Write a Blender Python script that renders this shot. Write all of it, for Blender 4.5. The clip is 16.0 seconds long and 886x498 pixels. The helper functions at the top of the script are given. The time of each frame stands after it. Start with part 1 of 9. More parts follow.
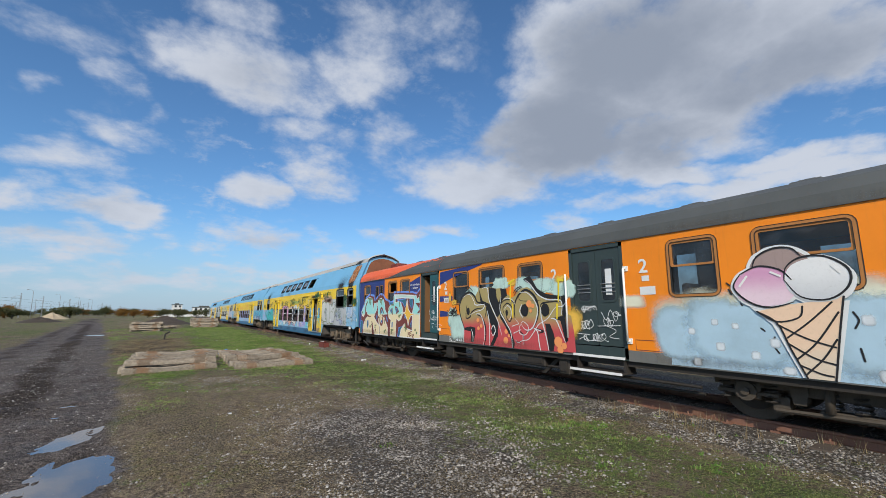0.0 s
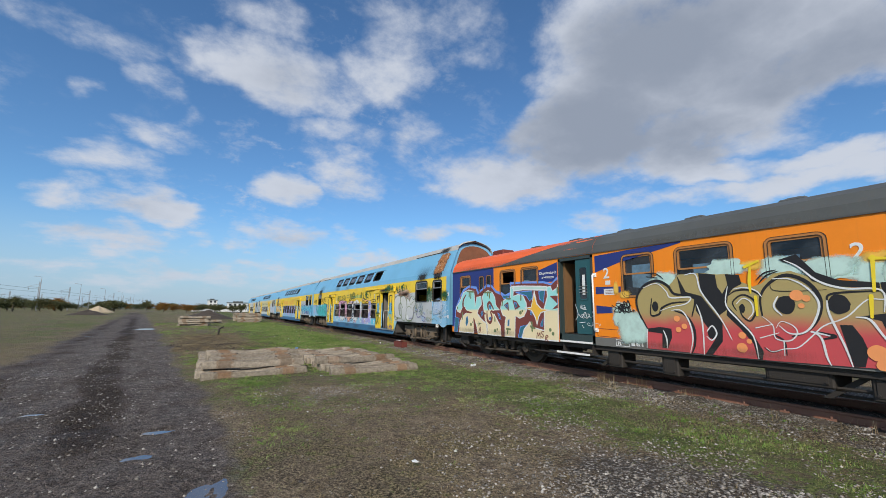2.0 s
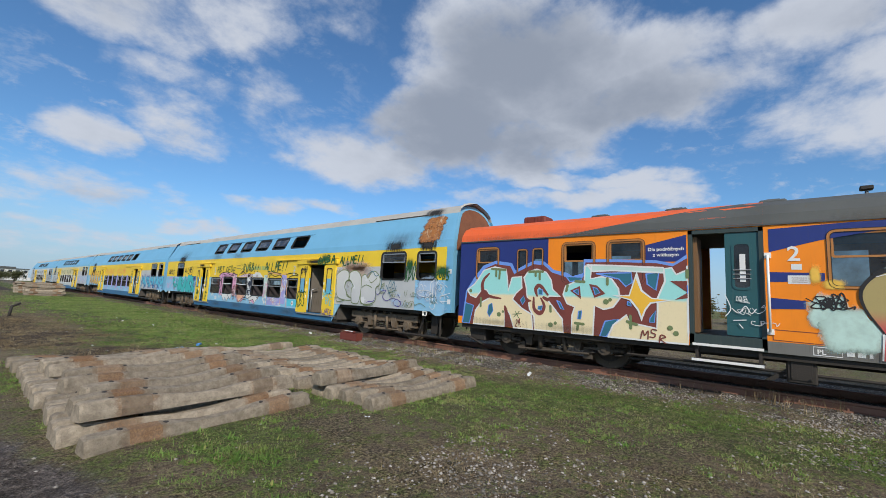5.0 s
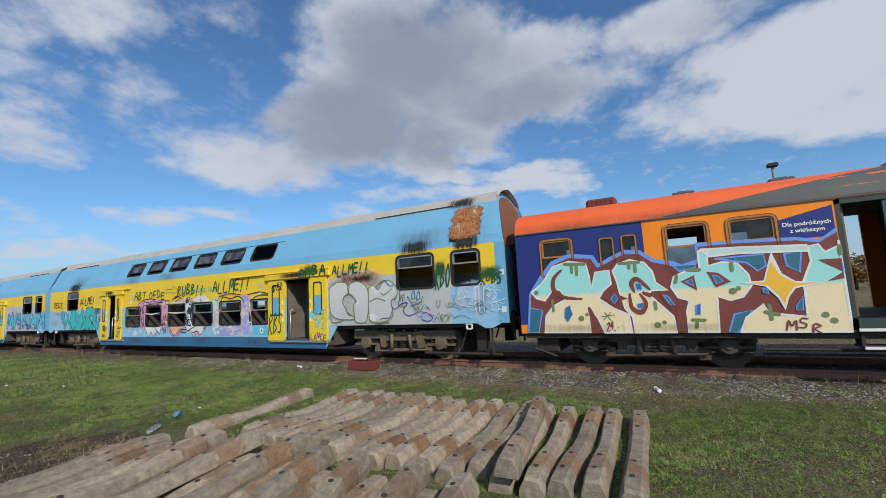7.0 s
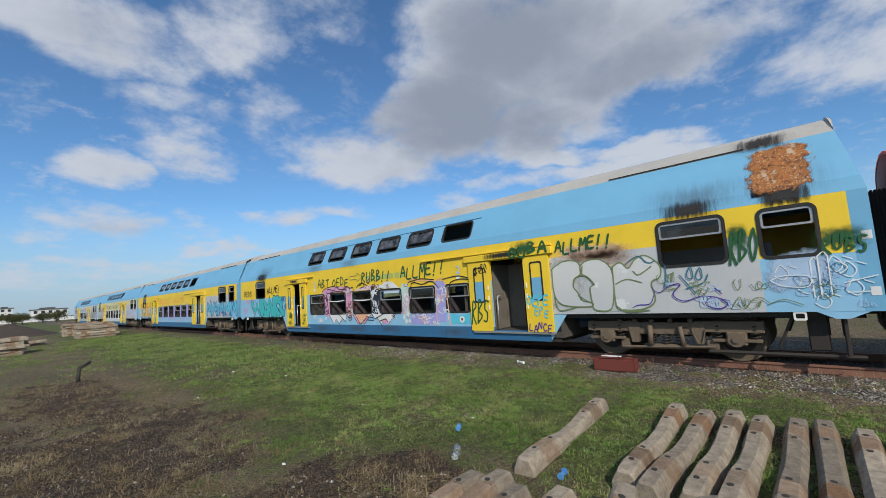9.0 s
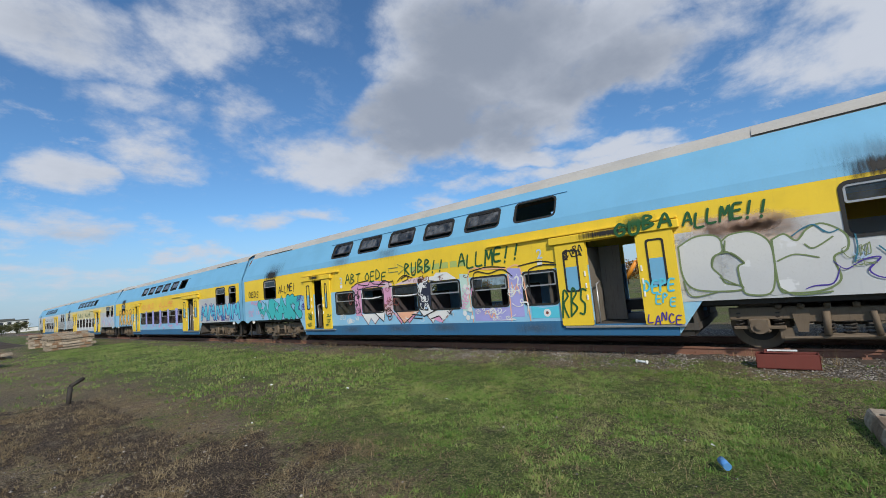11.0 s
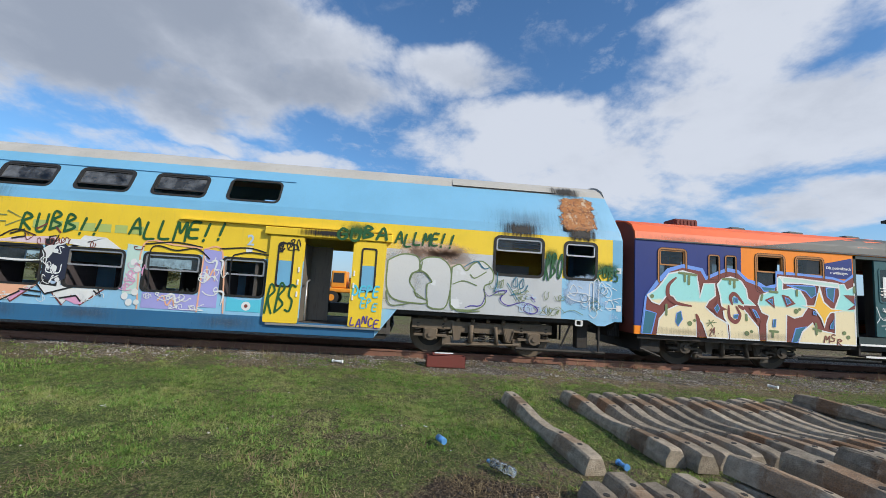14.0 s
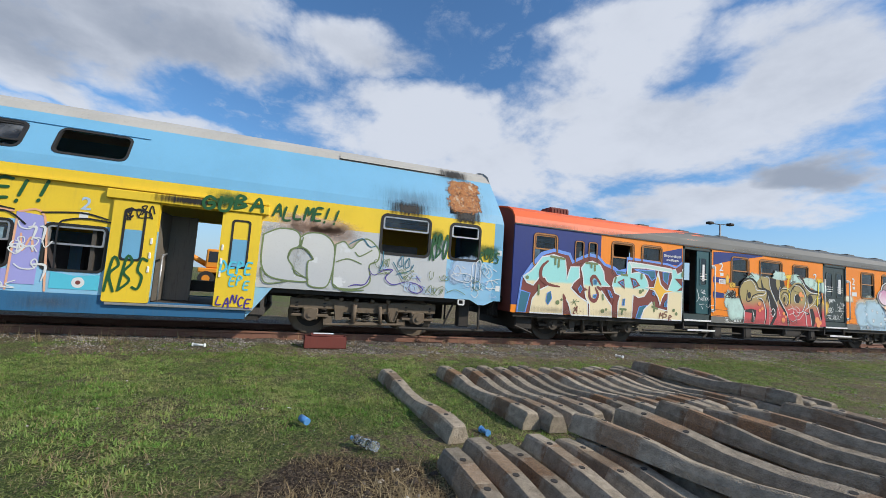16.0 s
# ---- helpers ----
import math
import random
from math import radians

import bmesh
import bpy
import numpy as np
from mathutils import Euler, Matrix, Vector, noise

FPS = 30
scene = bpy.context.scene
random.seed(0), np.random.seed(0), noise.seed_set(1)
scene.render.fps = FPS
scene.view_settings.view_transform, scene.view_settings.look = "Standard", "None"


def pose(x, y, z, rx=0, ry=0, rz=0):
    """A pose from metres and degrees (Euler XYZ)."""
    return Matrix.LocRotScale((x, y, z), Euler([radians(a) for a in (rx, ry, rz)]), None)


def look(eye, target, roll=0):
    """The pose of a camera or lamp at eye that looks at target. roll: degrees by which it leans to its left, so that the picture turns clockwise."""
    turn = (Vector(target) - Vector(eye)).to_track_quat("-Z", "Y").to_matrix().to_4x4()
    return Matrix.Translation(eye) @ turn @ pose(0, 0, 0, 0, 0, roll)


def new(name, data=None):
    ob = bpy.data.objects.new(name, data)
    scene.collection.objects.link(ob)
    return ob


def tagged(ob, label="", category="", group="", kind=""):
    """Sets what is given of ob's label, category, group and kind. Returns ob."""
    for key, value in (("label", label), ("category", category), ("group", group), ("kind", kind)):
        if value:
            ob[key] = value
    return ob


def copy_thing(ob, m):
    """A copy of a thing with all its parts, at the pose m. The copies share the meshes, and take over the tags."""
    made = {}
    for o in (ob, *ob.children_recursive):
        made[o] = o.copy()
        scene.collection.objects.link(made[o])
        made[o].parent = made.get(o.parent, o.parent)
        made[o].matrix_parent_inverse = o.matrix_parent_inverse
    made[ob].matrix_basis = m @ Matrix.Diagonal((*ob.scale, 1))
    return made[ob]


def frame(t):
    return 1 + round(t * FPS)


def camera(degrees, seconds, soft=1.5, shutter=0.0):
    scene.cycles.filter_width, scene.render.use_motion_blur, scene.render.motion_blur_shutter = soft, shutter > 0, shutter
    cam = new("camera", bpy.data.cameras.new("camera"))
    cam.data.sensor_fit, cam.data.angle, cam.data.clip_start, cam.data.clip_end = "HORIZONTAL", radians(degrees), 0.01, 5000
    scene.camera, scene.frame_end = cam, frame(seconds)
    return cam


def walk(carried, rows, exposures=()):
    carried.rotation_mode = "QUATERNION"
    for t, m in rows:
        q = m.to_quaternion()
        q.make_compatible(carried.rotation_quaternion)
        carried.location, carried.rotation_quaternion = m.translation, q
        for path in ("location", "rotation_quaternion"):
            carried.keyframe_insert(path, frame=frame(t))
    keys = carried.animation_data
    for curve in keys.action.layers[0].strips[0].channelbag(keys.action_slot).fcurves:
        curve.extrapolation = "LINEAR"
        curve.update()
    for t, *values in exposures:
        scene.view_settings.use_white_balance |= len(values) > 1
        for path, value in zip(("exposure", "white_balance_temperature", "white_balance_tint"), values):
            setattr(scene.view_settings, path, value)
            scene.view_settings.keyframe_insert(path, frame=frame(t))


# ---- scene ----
cam = camera(94.2, 16.0, 0.6)
PATH = [
    (0, (-0.064, 0.744, 1.848), (1.004, 2.407, 2.154), -0.1),
    (0.5, (-0.353, 1.805, 1.802), (0.62, 3.527, 2.1), -0.8),
    (1, (-0.644, 2.838, 1.773), (0.319, 4.566, 2.069), -0.3),
    (1.5, (-0.922, 3.866, 1.749), (0.047, 5.591, 2.047), 1.5),
    (2, (-1.233, 4.882, 1.732), (-0.268, 6.608, 2.031), 0.7),
    (2.5, (-1.587, 5.926, 1.736), (-0.632, 7.66, 2.019), 0.1),
    (3, (-1.846, 6.99, 1.717), (-0.901, 8.734, 1.971), -1.3),
    (3.5, (-2.115, 8.06, 1.667), (-1.214, 9.831, 1.9), -0.0),
    (4, (-2.277, 9.232, 1.673), (-1.304, 10.965, 1.895), 0.6),
    (4.5, (-2.32, 10.439, 1.633), (-1.088, 11.997, 1.865), 1.0),
    (4.7, (-2.26, 10.9, 1.621), (-0.889, 12.336, 1.86), 2.5),
    (6.8, (-2.2, 15.358, 1.927), (-0.395, 16.189, 2.149), -2.1),
    (7, (-2.24, 15.744, 1.933), (-0.485, 16.676, 2.155), -3.1),
    (7.5, (-2.353, 16.813, 1.919), (-0.695, 17.91, 2.137), -2.6),
    (8, (-2.185, 17.746, 1.931), (-0.7, 19.068, 2.153), -3.8),
    (8.5, (-2.163, 18.737, 1.972), (-0.683, 20.066, 2.18), -3.1),
    (9, (-2.21, 19.617, 1.996), (-0.747, 20.967, 2.191), -3.9),
    (9.5, (-2.284, 20.566, 1.91), (-0.827, 21.922, 2.111), -3.8),
    (9.7, (-2.297, 20.942, 1.905), (-0.838, 22.296, 2.105), -4.3),
    (11.8, (-2.387, 23.642, 1.866), (-0.724, 24.737, 2.048), -4.1),
    (12, (-2.363, 23.783, 1.857), (-0.633, 24.77, 2.033), -2.8),
    (12.5, (-2.235, 23.999, 1.799), (-0.333, 24.589, 1.991), -0.0),
    (13, (-2.334, 24.064, 1.785), (-0.389, 24.484, 1.983), -1.1),
    (13.5, (-2.513, 24.032, 1.713), (-0.546, 24.335, 1.904), -0.1),
    (14, (-2.383, 24.004, 1.641), (-0.399, 23.855, 1.853), 3.5),
    (14.5, (-2.274, 23.745, 1.527), (-0.352, 23.217, 1.693), 4.1),
    (15, (-2.271, 23.754, 1.548), (-0.367, 23.166, 1.712), 3.4),
    (15.5, (-2.265, 23.769, 1.548), (-0.367, 23.161, 1.709), 4.1),
    (16, (-2.254, 23.73, 1.534), (-0.367, 23.09, 1.705), 4.1),
]
walk(cam, [(t, look(eye, target, roll)) for t, eye, target, roll in PATH], [(0, -0.03), (4.5, -0.05), (7, -0.1), (9.5, -0.12), (12.5, 0.03), (14.5, 0.12), (16, 0.12)])

# ---- world and light ----
SUN_TO = Vector((-0.50, -0.64, 0.58)).normalized()
sun_elev = math.asin(SUN_TO.z)
sun_rot = math.atan2(SUN_TO.x, SUN_TO.y)


class NT:
    """Short hand for building node trees."""

    def __init__(self, tree):
        self.t = tree
        tree.nodes.clear()

    def n(self, kind, **kw):
        node = self.t.nodes.new(kind)
        for k, v in kw.items():
            if k == "op":
                node.operation = v
            elif k == "blend":
                node.data_type, node.blend_type = "RGBA", v
            elif k == "noise_dimensions":
                node.noise_dimensions = v
            elif k == "sky_type":
                node.sky_type = v
            elif k == "feature":
                node.feature = v
            elif k == "attr":
                node.attribute_name = v
        return node

    def put(self, a, sock):
        if isinstance(a, (int, float)):
            sock.default_value = a
        elif isinstance(a, tuple):
            sock.default_value = a if len(a) == len(sock.default_value) else (*a, 1.0)
        else:
            self.t.links.new(a, sock)

    def math(self, op, a, b=0.0, c=None, clamp=False):
        node = self.n("ShaderNodeMath", op=op)
        node.use_clamp = clamp
        self.put(a, node.inputs[0]), self.put(b, node.inputs[1])
        if c is not None:
            self.put(c, node.inputs[2])
        return node.outputs[0]

    def vmath(self, op, a, b=(0, 0, 0)):
        node = self.n("ShaderNodeVectorMath", op=op)
        self.put(a, node.inputs[0]), self.put(b, node.inputs[1])
        return node.outputs[0]

    def mix(self, f, a, b, blend="MIX"):
        node = self.n("ShaderNodeMix", blend=blend)
        self.put(f, node.inputs[0]), self.put(a, node.inputs[6]), self.put(b, node.inputs[7])
        return node.outputs[2]

    def noise(self, vec, scale, detail=5.0, rough=0.55, dist=0.0):
        node = self.n("ShaderNodeTexNoise")
        if vec is not None:
            self.put(vec, node.inputs["Vector"])
        node.inputs["Scale"].default_value, node.inputs["Detail"].default_value = scale, detail
        node.inputs["Roughness"].default_value, node.inputs["Distortion"].default_value = rough, dist
        return node.outputs[0]

    def step(self, v, lo, hi):
        node = self.n("ShaderNodeMapRange")
        node.interpolation_type = "SMOOTHSTEP"
        self.put(v, node.inputs[0])
        self.put(lo, node.inputs[1]), self.put(hi, node.inputs[2])
        return node.outputs[0]


world = bpy.data.worlds.new("sky")
scene.world = world
world.use_nodes = True
w = NT(world.node_tree)
geo = w.n("ShaderNodeTexCoord").outputs["Generated"]
sky = w.n("ShaderNodeTexSky", sky_type="NISHITA")
sky.sun_disc, sky.sun_elevation, sky.sun_rotation = False, sun_elev, sun_rot
sky.air_density, sky.dust_density, sky.ozone_density = 1.0, 0.6, 2.0
sep = w.n("ShaderNodeSeparateXYZ")
w.put(geo, sep.inputs[0])
up = w.math("MAXIMUM", sep.outputs[2], 0.0)
lift = w.math("ADD", up, 0.30)
comb = w.n("ShaderNodeCombineXYZ")
w.put(w.math("DIVIDE", sep.outputs[0], lift), comb.inputs[0])
w.put(w.math("DIVIDE", sep.outputs[1], lift), comb.inputs[1])
plane = comb.outputs[0]
billow = w.noise(plane, 3.4, 12.0, 0.62, 0.1)
drift = w.noise(plane, 0.9, 2.0, 0.5)
shade = w.noise(plane, 2.6, 8.0, 0.6)


# drifting cumulus, each an uneven heap at its bearing and height in degrees
bearing = w.math("MULTIPLY", w.math("ARCTAN2", sep.outputs[0], sep.outputs[1]), 180 / math.pi)
height = w.math("MULTIPLY", w.math("ARCSINE", sep.outputs[2]), 180 / math.pi)
spot = w.n("ShaderNodeCombineXYZ")
ruffle = w.n("ShaderNodeTexNoise")
w.put(plane, ruffle.inputs["Vector"])
ruffle.inputs["Scale"].default_value, ruffle.inputs["Detail"].default_value = 4.0, 8.0
ruff = w.vmath("MULTIPLY", w.vmath("SUBTRACT", ruffle.outputs[1], (0.5, 0.5, 0.5)), (10.0, 6.0, 0.0))
w.put(bearing, spot.inputs[0]), w.put(height, spot.inputs[1])
spot = w.vmath("ADD", spot.outputs[0], ruff)
heaps = {"body": -1.0, "grey": 0.0}


def cumulus(az, el, wide, high, strength, grey):
    node = w.n("ShaderNodeVectorMath", op="MULTIPLY_ADD")
    w.put(spot, node.inputs[0])
    node.inputs[1].default_value = (1 / wide, 1 / high, 0)
    node.inputs[2].default_value = (-az / wide, -el / high, 0)
    dot = w.n("ShaderNodeVectorMath", op="DOT_PRODUCT")
    w.put(node.outputs[0], dot.inputs[0]), w.put(node.outputs[0], dot.inputs[1])
    rise = w.math("MULTIPLY_ADD", dot.outputs["Value"], -0.8 * strength, strength)
    heaps["body"] = w.math("MAXIMUM", rise, heaps["body"])
    heaps["grey"] = w.math("MAXIMUM", w.math("MULTIPLY", rise, grey), heaps["grey"])


cumulus(60.1, 30.2, 16.1, 9.1, 1.20, 0.80)
cumulus(50.9, 23.5, 14.8, 7.3, 1.10, 1.00)
cumulus(72.7, 28.9, 13.9, 4.8, 1.00, 0.55)
cumulus(38.9, 18.5, 12.0, 4.9, 0.80, 0.55)
cumulus(63.9, 21.3, 11.6, 3.9, 0.90, 0.60)
cumulus(79.0, 28.5, 6.8, 2.9, 0.80, 0.50)
cumulus(47.5, 31.7, 7.1, 7.8, 0.80, 0.30)
cumulus(63.2, 13.8, 11.4, 1.8, 0.80, 0.10)
cumulus(75.5, 14.7, 8.4, 1.6, 0.80, 0.15)
cumulus(49.6, 11.9, 5.2, 1.5, 0.60, 0.10)
cumulus(7.1, 28.7, 12.7, 3.9, 0.85, 0.40)
cumulus(-2.0, 28.1, 3.5, 2.2, 0.60, 0.10)
cumulus(18.3, 30.5, 7.1, 3.9, 0.50, 0.25)
cumulus(4.5, 33.9, 6.0, 2.5, 0.40, 0.15)
cumulus(20.4, 37.0, 7.5, 3.9, 0.38, 0.15)
cumulus(33.3, 36.4, 6.5, 3.1, 0.30, 0.10)
cumulus(-13.9, 22.7, 2.3, 1.7, 0.50, 0.20)
cumulus(-7.9, 24.2, 3.4, 2.3, 0.32, 0.10)
cumulus(-5.6, 19.5, 4.7, 1.8, 0.42, 0.15)
cumulus(-10.0, 15.4, 7.6, 2.0, 0.42, 0.20)
cumulus(-8.2, 11.6, 6.2, 2.2, 0.70, 0.45)
cumulus(-13.8, 11.2, 3.5, 2.2, 0.50, 0.30)
cumulus(-8.7, 7.3, 7.7, 2.0, 0.60, 0.45)
cumulus(15.4, 18.2, 5.6, 3.5, 0.65, 0.35)
cumulus(7.4, 14.9, 4.1, 2.3, 0.65, 0.35)
cumulus(9.7, 9.3, 7.8, 2.5, 0.65, 0.35)
cumulus(28.3, 23.8, 5.8, 3.1, 0.30, 0.10)
cumulus(13.2, 23.4, 5.9, 2.2, 0.30, 0.15)
cumulus(29.2, 10.8, 7.1, 1.5, 0.50, 0.20)
cumulus(18.4, 6.7, 5.2, 1.3, 0.50, 0.20)
cumulus(-15.0, 27.5, 5.6, 1.9, 0.20, 0.10)
cumulus(-0.9, 4.2, 18.1, 1.7, 0.40, 0.30)
cumulus(71.2, 25.5, 19.6, 4.4, 1.10, 0.75)
cumulus(60.3, 21.2, 8.6, 5.3, 1.10, 0.80)
cumulus(94.7, 28.7, 13.1, 3.1, 0.80, 0.40)
cumulus(63.3, 16.6, 7.2, 1.3, 0.80, 0.05)
cumulus(73.9, 16.4, 9.5, 1.2, 0.70, 0.05)
cumulus(104.2, 20.7, 16.3, 5.6, 1.03, 0.05)
cumulus(115.7, 17.1, 14.3, 5.4, 1.03, 0.10)
cumulus(130.8, 28.2, 10.2, 7.3, 0.92, 0.10)
cumulus(126.9, 20.1, 13.1, 7.8, 1.03, 0.12)
cumulus(140.4, 19.7, 12.4, 6.2, 1.15, 0.25)
cumulus(150.4, 23.1, 8.6, 7.6, 1.15, 0.30)
cumulus(151.6, 13.7, 6.7, 2.5, 1.15, 0.95)
cumulus(142.6, 11.9, 13.6, 3.1, 1.03, 0.30)
cumulus(147.3, 29.2, 8.5, 2.5, 0.80, 0.20)
cumulus(132.1, 33.3, 10.2, 2.2, 0.69, 0.20)
seen = w.math("MULTIPLY", w.step(bearing, -45.0, -25.0), w.math("SUBTRACT", 1.0, w.step(bearing, 150.0, 172.0)))
seen = w.math("MULTIPLY", seen, w.math("SUBTRACT", 1.0, w.step(height, 38.0, 50.0)))
old = w.math("ADD", billow, w.math("MULTIPLY", w.math("SUBTRACT", drift, 0.5), 0.35))
free = w.math("SUBTRACT", w.math("MULTIPLY", w.math("SUBTRACT", old, 0.44), 4.0), w.math("MULTIPLY", seen, 3.0))
body = w.math("MAXIMUM", heaps["body"], free)
wisp = w.math("ADD", w.math("MULTIPLY", w.math("SUBTRACT", billow, 0.5), 2.9), w.math("MULTIPLY", w.math("SUBTRACT", drift, 0.5), 0.6))
dens = w.math("ADD", body, wisp)
veil = w.noise(w.vmath("ADD", plane, (3.0, 1.0, 0.0)), 9.0, 9.0, 0.66, 0.25)
flock = w.math("MULTIPLY", w.step(veil, 0.52, 0.74), w.step(drift, 0.42, 0.62))
cloudy = w.math("MAXIMUM", w.step(dens, -0.04, 0.82), w.math("MULTIPLY", flock, 0.55))
thick = w.step(w.math("ADD", heaps["grey"], w.math("MULTIPLY", w.math("SUBTRACT", shade, 0.5), 1.3)), 0.05, 1.0)
cloud = w.mix(thick, (7.1, 7.6, 8.6), (3.5, 4.0, 4.95))
haze = w.math("SUBTRACT", 1.0, w.step(up, 0.0, 0.22))
blue = w.mix(w.math("MULTIPLY", haze, 0.75), w.mix(1.0, sky.outputs[0], (0.88, 1.30, 1.62), "MULTIPLY"), (4.6, 5.95, 7.8))
cloudy = w.math("MULTIPLY", cloudy, w.math("SUBTRACT", 1.0, w.math("MULTIPLY", w.math("SUBTRACT", 1.0, w.step(up, 0.0, 0.10)), 0.6)))
mixed = w.mix(w.math("MULTIPLY", cloudy, 0.96), blue, cloud)
bg = w.n("ShaderNodeBackground")
w.put(mixed, bg.inputs[0])
bg.inputs[1].default_value = 0.087
w.put(bg.outputs[0], w.n("ShaderNodeOutputWorld").inputs[0])

sun_data = bpy.data.lights.new("sun", "SUN")
sun_data.energy, sun_data.angle, sun_data.color = 3.9, radians(0.6), (1.0, 0.91, 0.78)
sun = new("sun", sun_data)
sun.matrix_world = look(SUN_TO * 60, (0, 0, 0))
scene.view_settings.exposure = 0.0

# ---- materials ----


def mat(name, col, rough=0.6, metal=0.0, var=0.18, dirt=(0.10, 0.08, 0.06), dirty=0.25, bump=0.15, scale=3.0, coat=0.0, spec=0.5):
    """Painted, cast or stained surface: two scales of colour change, dirt and fine relief."""
    m = bpy.data.materials.new(name)
    m.use_nodes = True
    t = NT(m.node_tree)
    v = t.n("ShaderNodeTexCoord").outputs["Object"]
    big, fine = t.noise(v, scale * 0.35, 4.0), t.noise(v, scale * 9.0, 6.0, 0.65)
    c = t.mix(t.math("MULTIPLY", t.step(big, 0.35, 0.7), var), col, tuple(x * 0.55 for x in col))
    c = t.mix(t.math("MULTIPLY", t.step(fine, 0.45, 0.75), var * 0.7), c, tuple(min(1.0, x * 1.25 + 0.01) for x in col))
    streak = t.noise(t.vmath("MULTIPLY", v, (7.0, 7.0, 0.7)), scale, 5.0, 0.6)
    c = t.mix(t.math("MULTIPLY", t.step(streak, 0.52, 0.78), dirty), c, dirt)
    p = t.n("ShaderNodeBsdfPrincipled")
    t.put(c, p.inputs["Base Color"])
    t.put(t.math("ADD", rough, t.math("MULTIPLY", t.math("SUBTRACT", fine, 0.5), 0.25)), p.inputs["Roughness"])
    p.inputs["Metallic"].default_value = metal
    p.inputs["Specular IOR Level"].default_value = spec
    p.inputs["Coat Weight"].default_value = coat
    b = t.n("ShaderNodeBump")
    b.inputs["Strength"].default_value, b.inputs["Distance"].default_value = bump, 0.01
    t.put(fine, b.inputs["Height"])
    t.put(b.outputs[0], p.inputs["Normal"])
    t.put(p.outputs[0], t.n("ShaderNodeOutputMaterial").inputs[0])
    return m


def spray(name, top, bottom, zlo, zhi, soft=0.6, flecks=None):
    """Spray paint that fades from one colour to another over the height of the piece."""
    m = bpy.data.materials.new(name)
    m.use_nodes = True
    t = NT(m.node_tree)
    v = t.n("ShaderNodeTexCoord").outputs["Object"]
    s = t.n("ShaderNodeSeparateXYZ")
    t.put(v, s.inputs[0])
    wob = t.noise(v, 1.6, 4.0)
    h = t.math("ADD", s.outputs[2], t.math("MULTIPLY", t.math("SUBTRACT", wob, 0.5), soft))
    c = t.mix(t.step(h, zlo, zhi), bottom, top)
    grain = t.noise(v, 24.0, 5.0, 0.7)
    c = t.mix(t.math("MULTIPLY", t.step(grain, 0.5, 0.8), 0.16), c, (0.16, 0.14, 0.12))
    if flecks:
        c = t.mix(t.step(t.noise(v, 2.6, 3.0), 0.60, 0.64), c, flecks)
    p = t.n("ShaderNodeBsdfPrincipled")
    t.put(c, p.inputs["Base Color"])
    p.inputs["Roughness"].default_value = 0.62
    t.put(p.outputs[0], t.n("ShaderNodeOutputMaterial").inputs[0])
    return m


def glass_mat(name, tint, rough, solid=0.35, dust_or_sheen=(0.12, 0.12, 0.12)):
    m = bpy.data.materials.new(name)
    m.use_nodes = True
    t = NT(m.node_tree)
    v = t.n("ShaderNodeTexCoord").outputs["Object"]
    gl = t.n("ShaderNodeBsdfGlossy")
    gl.inputs["Color"].default_value, gl.inputs["Roughness"].default_value = (0.9, 0.95, 1, 1), rough
    tr = t.n("ShaderNodeBsdfTransparent")
    tr.inputs["Color"].default_value = (*tint, 1)
    df = t.n("ShaderNodeBsdfDiffuse")
    df.inputs["Color"].default_value = (*dust_or_sheen, 1)
    fres = t.n("ShaderNodeFresnel")
    fres.inputs[0].default_value = 1.5
    a = t.n("ShaderNodeMixShader")
    t.put(t.math("MULTIPLY", t.step(t.noise(v, 2.2, 5.0, 0.6), 0.3, 0.75), solid), a.inputs[0])
    t.put(tr.outputs[0], a.inputs[1]), t.put(df.outputs[0], a.inputs[2])
    b = t.n("ShaderNodeMixShader")
    t.put(fres.outputs[0], b.inputs[0]), t.put(a.outputs[0], b.inputs[1]), t.put(gl.outputs[0], b.inputs[2])
    t.put(b.outputs[0], t.n("ShaderNodeOutputMaterial").inputs[0])
    return m


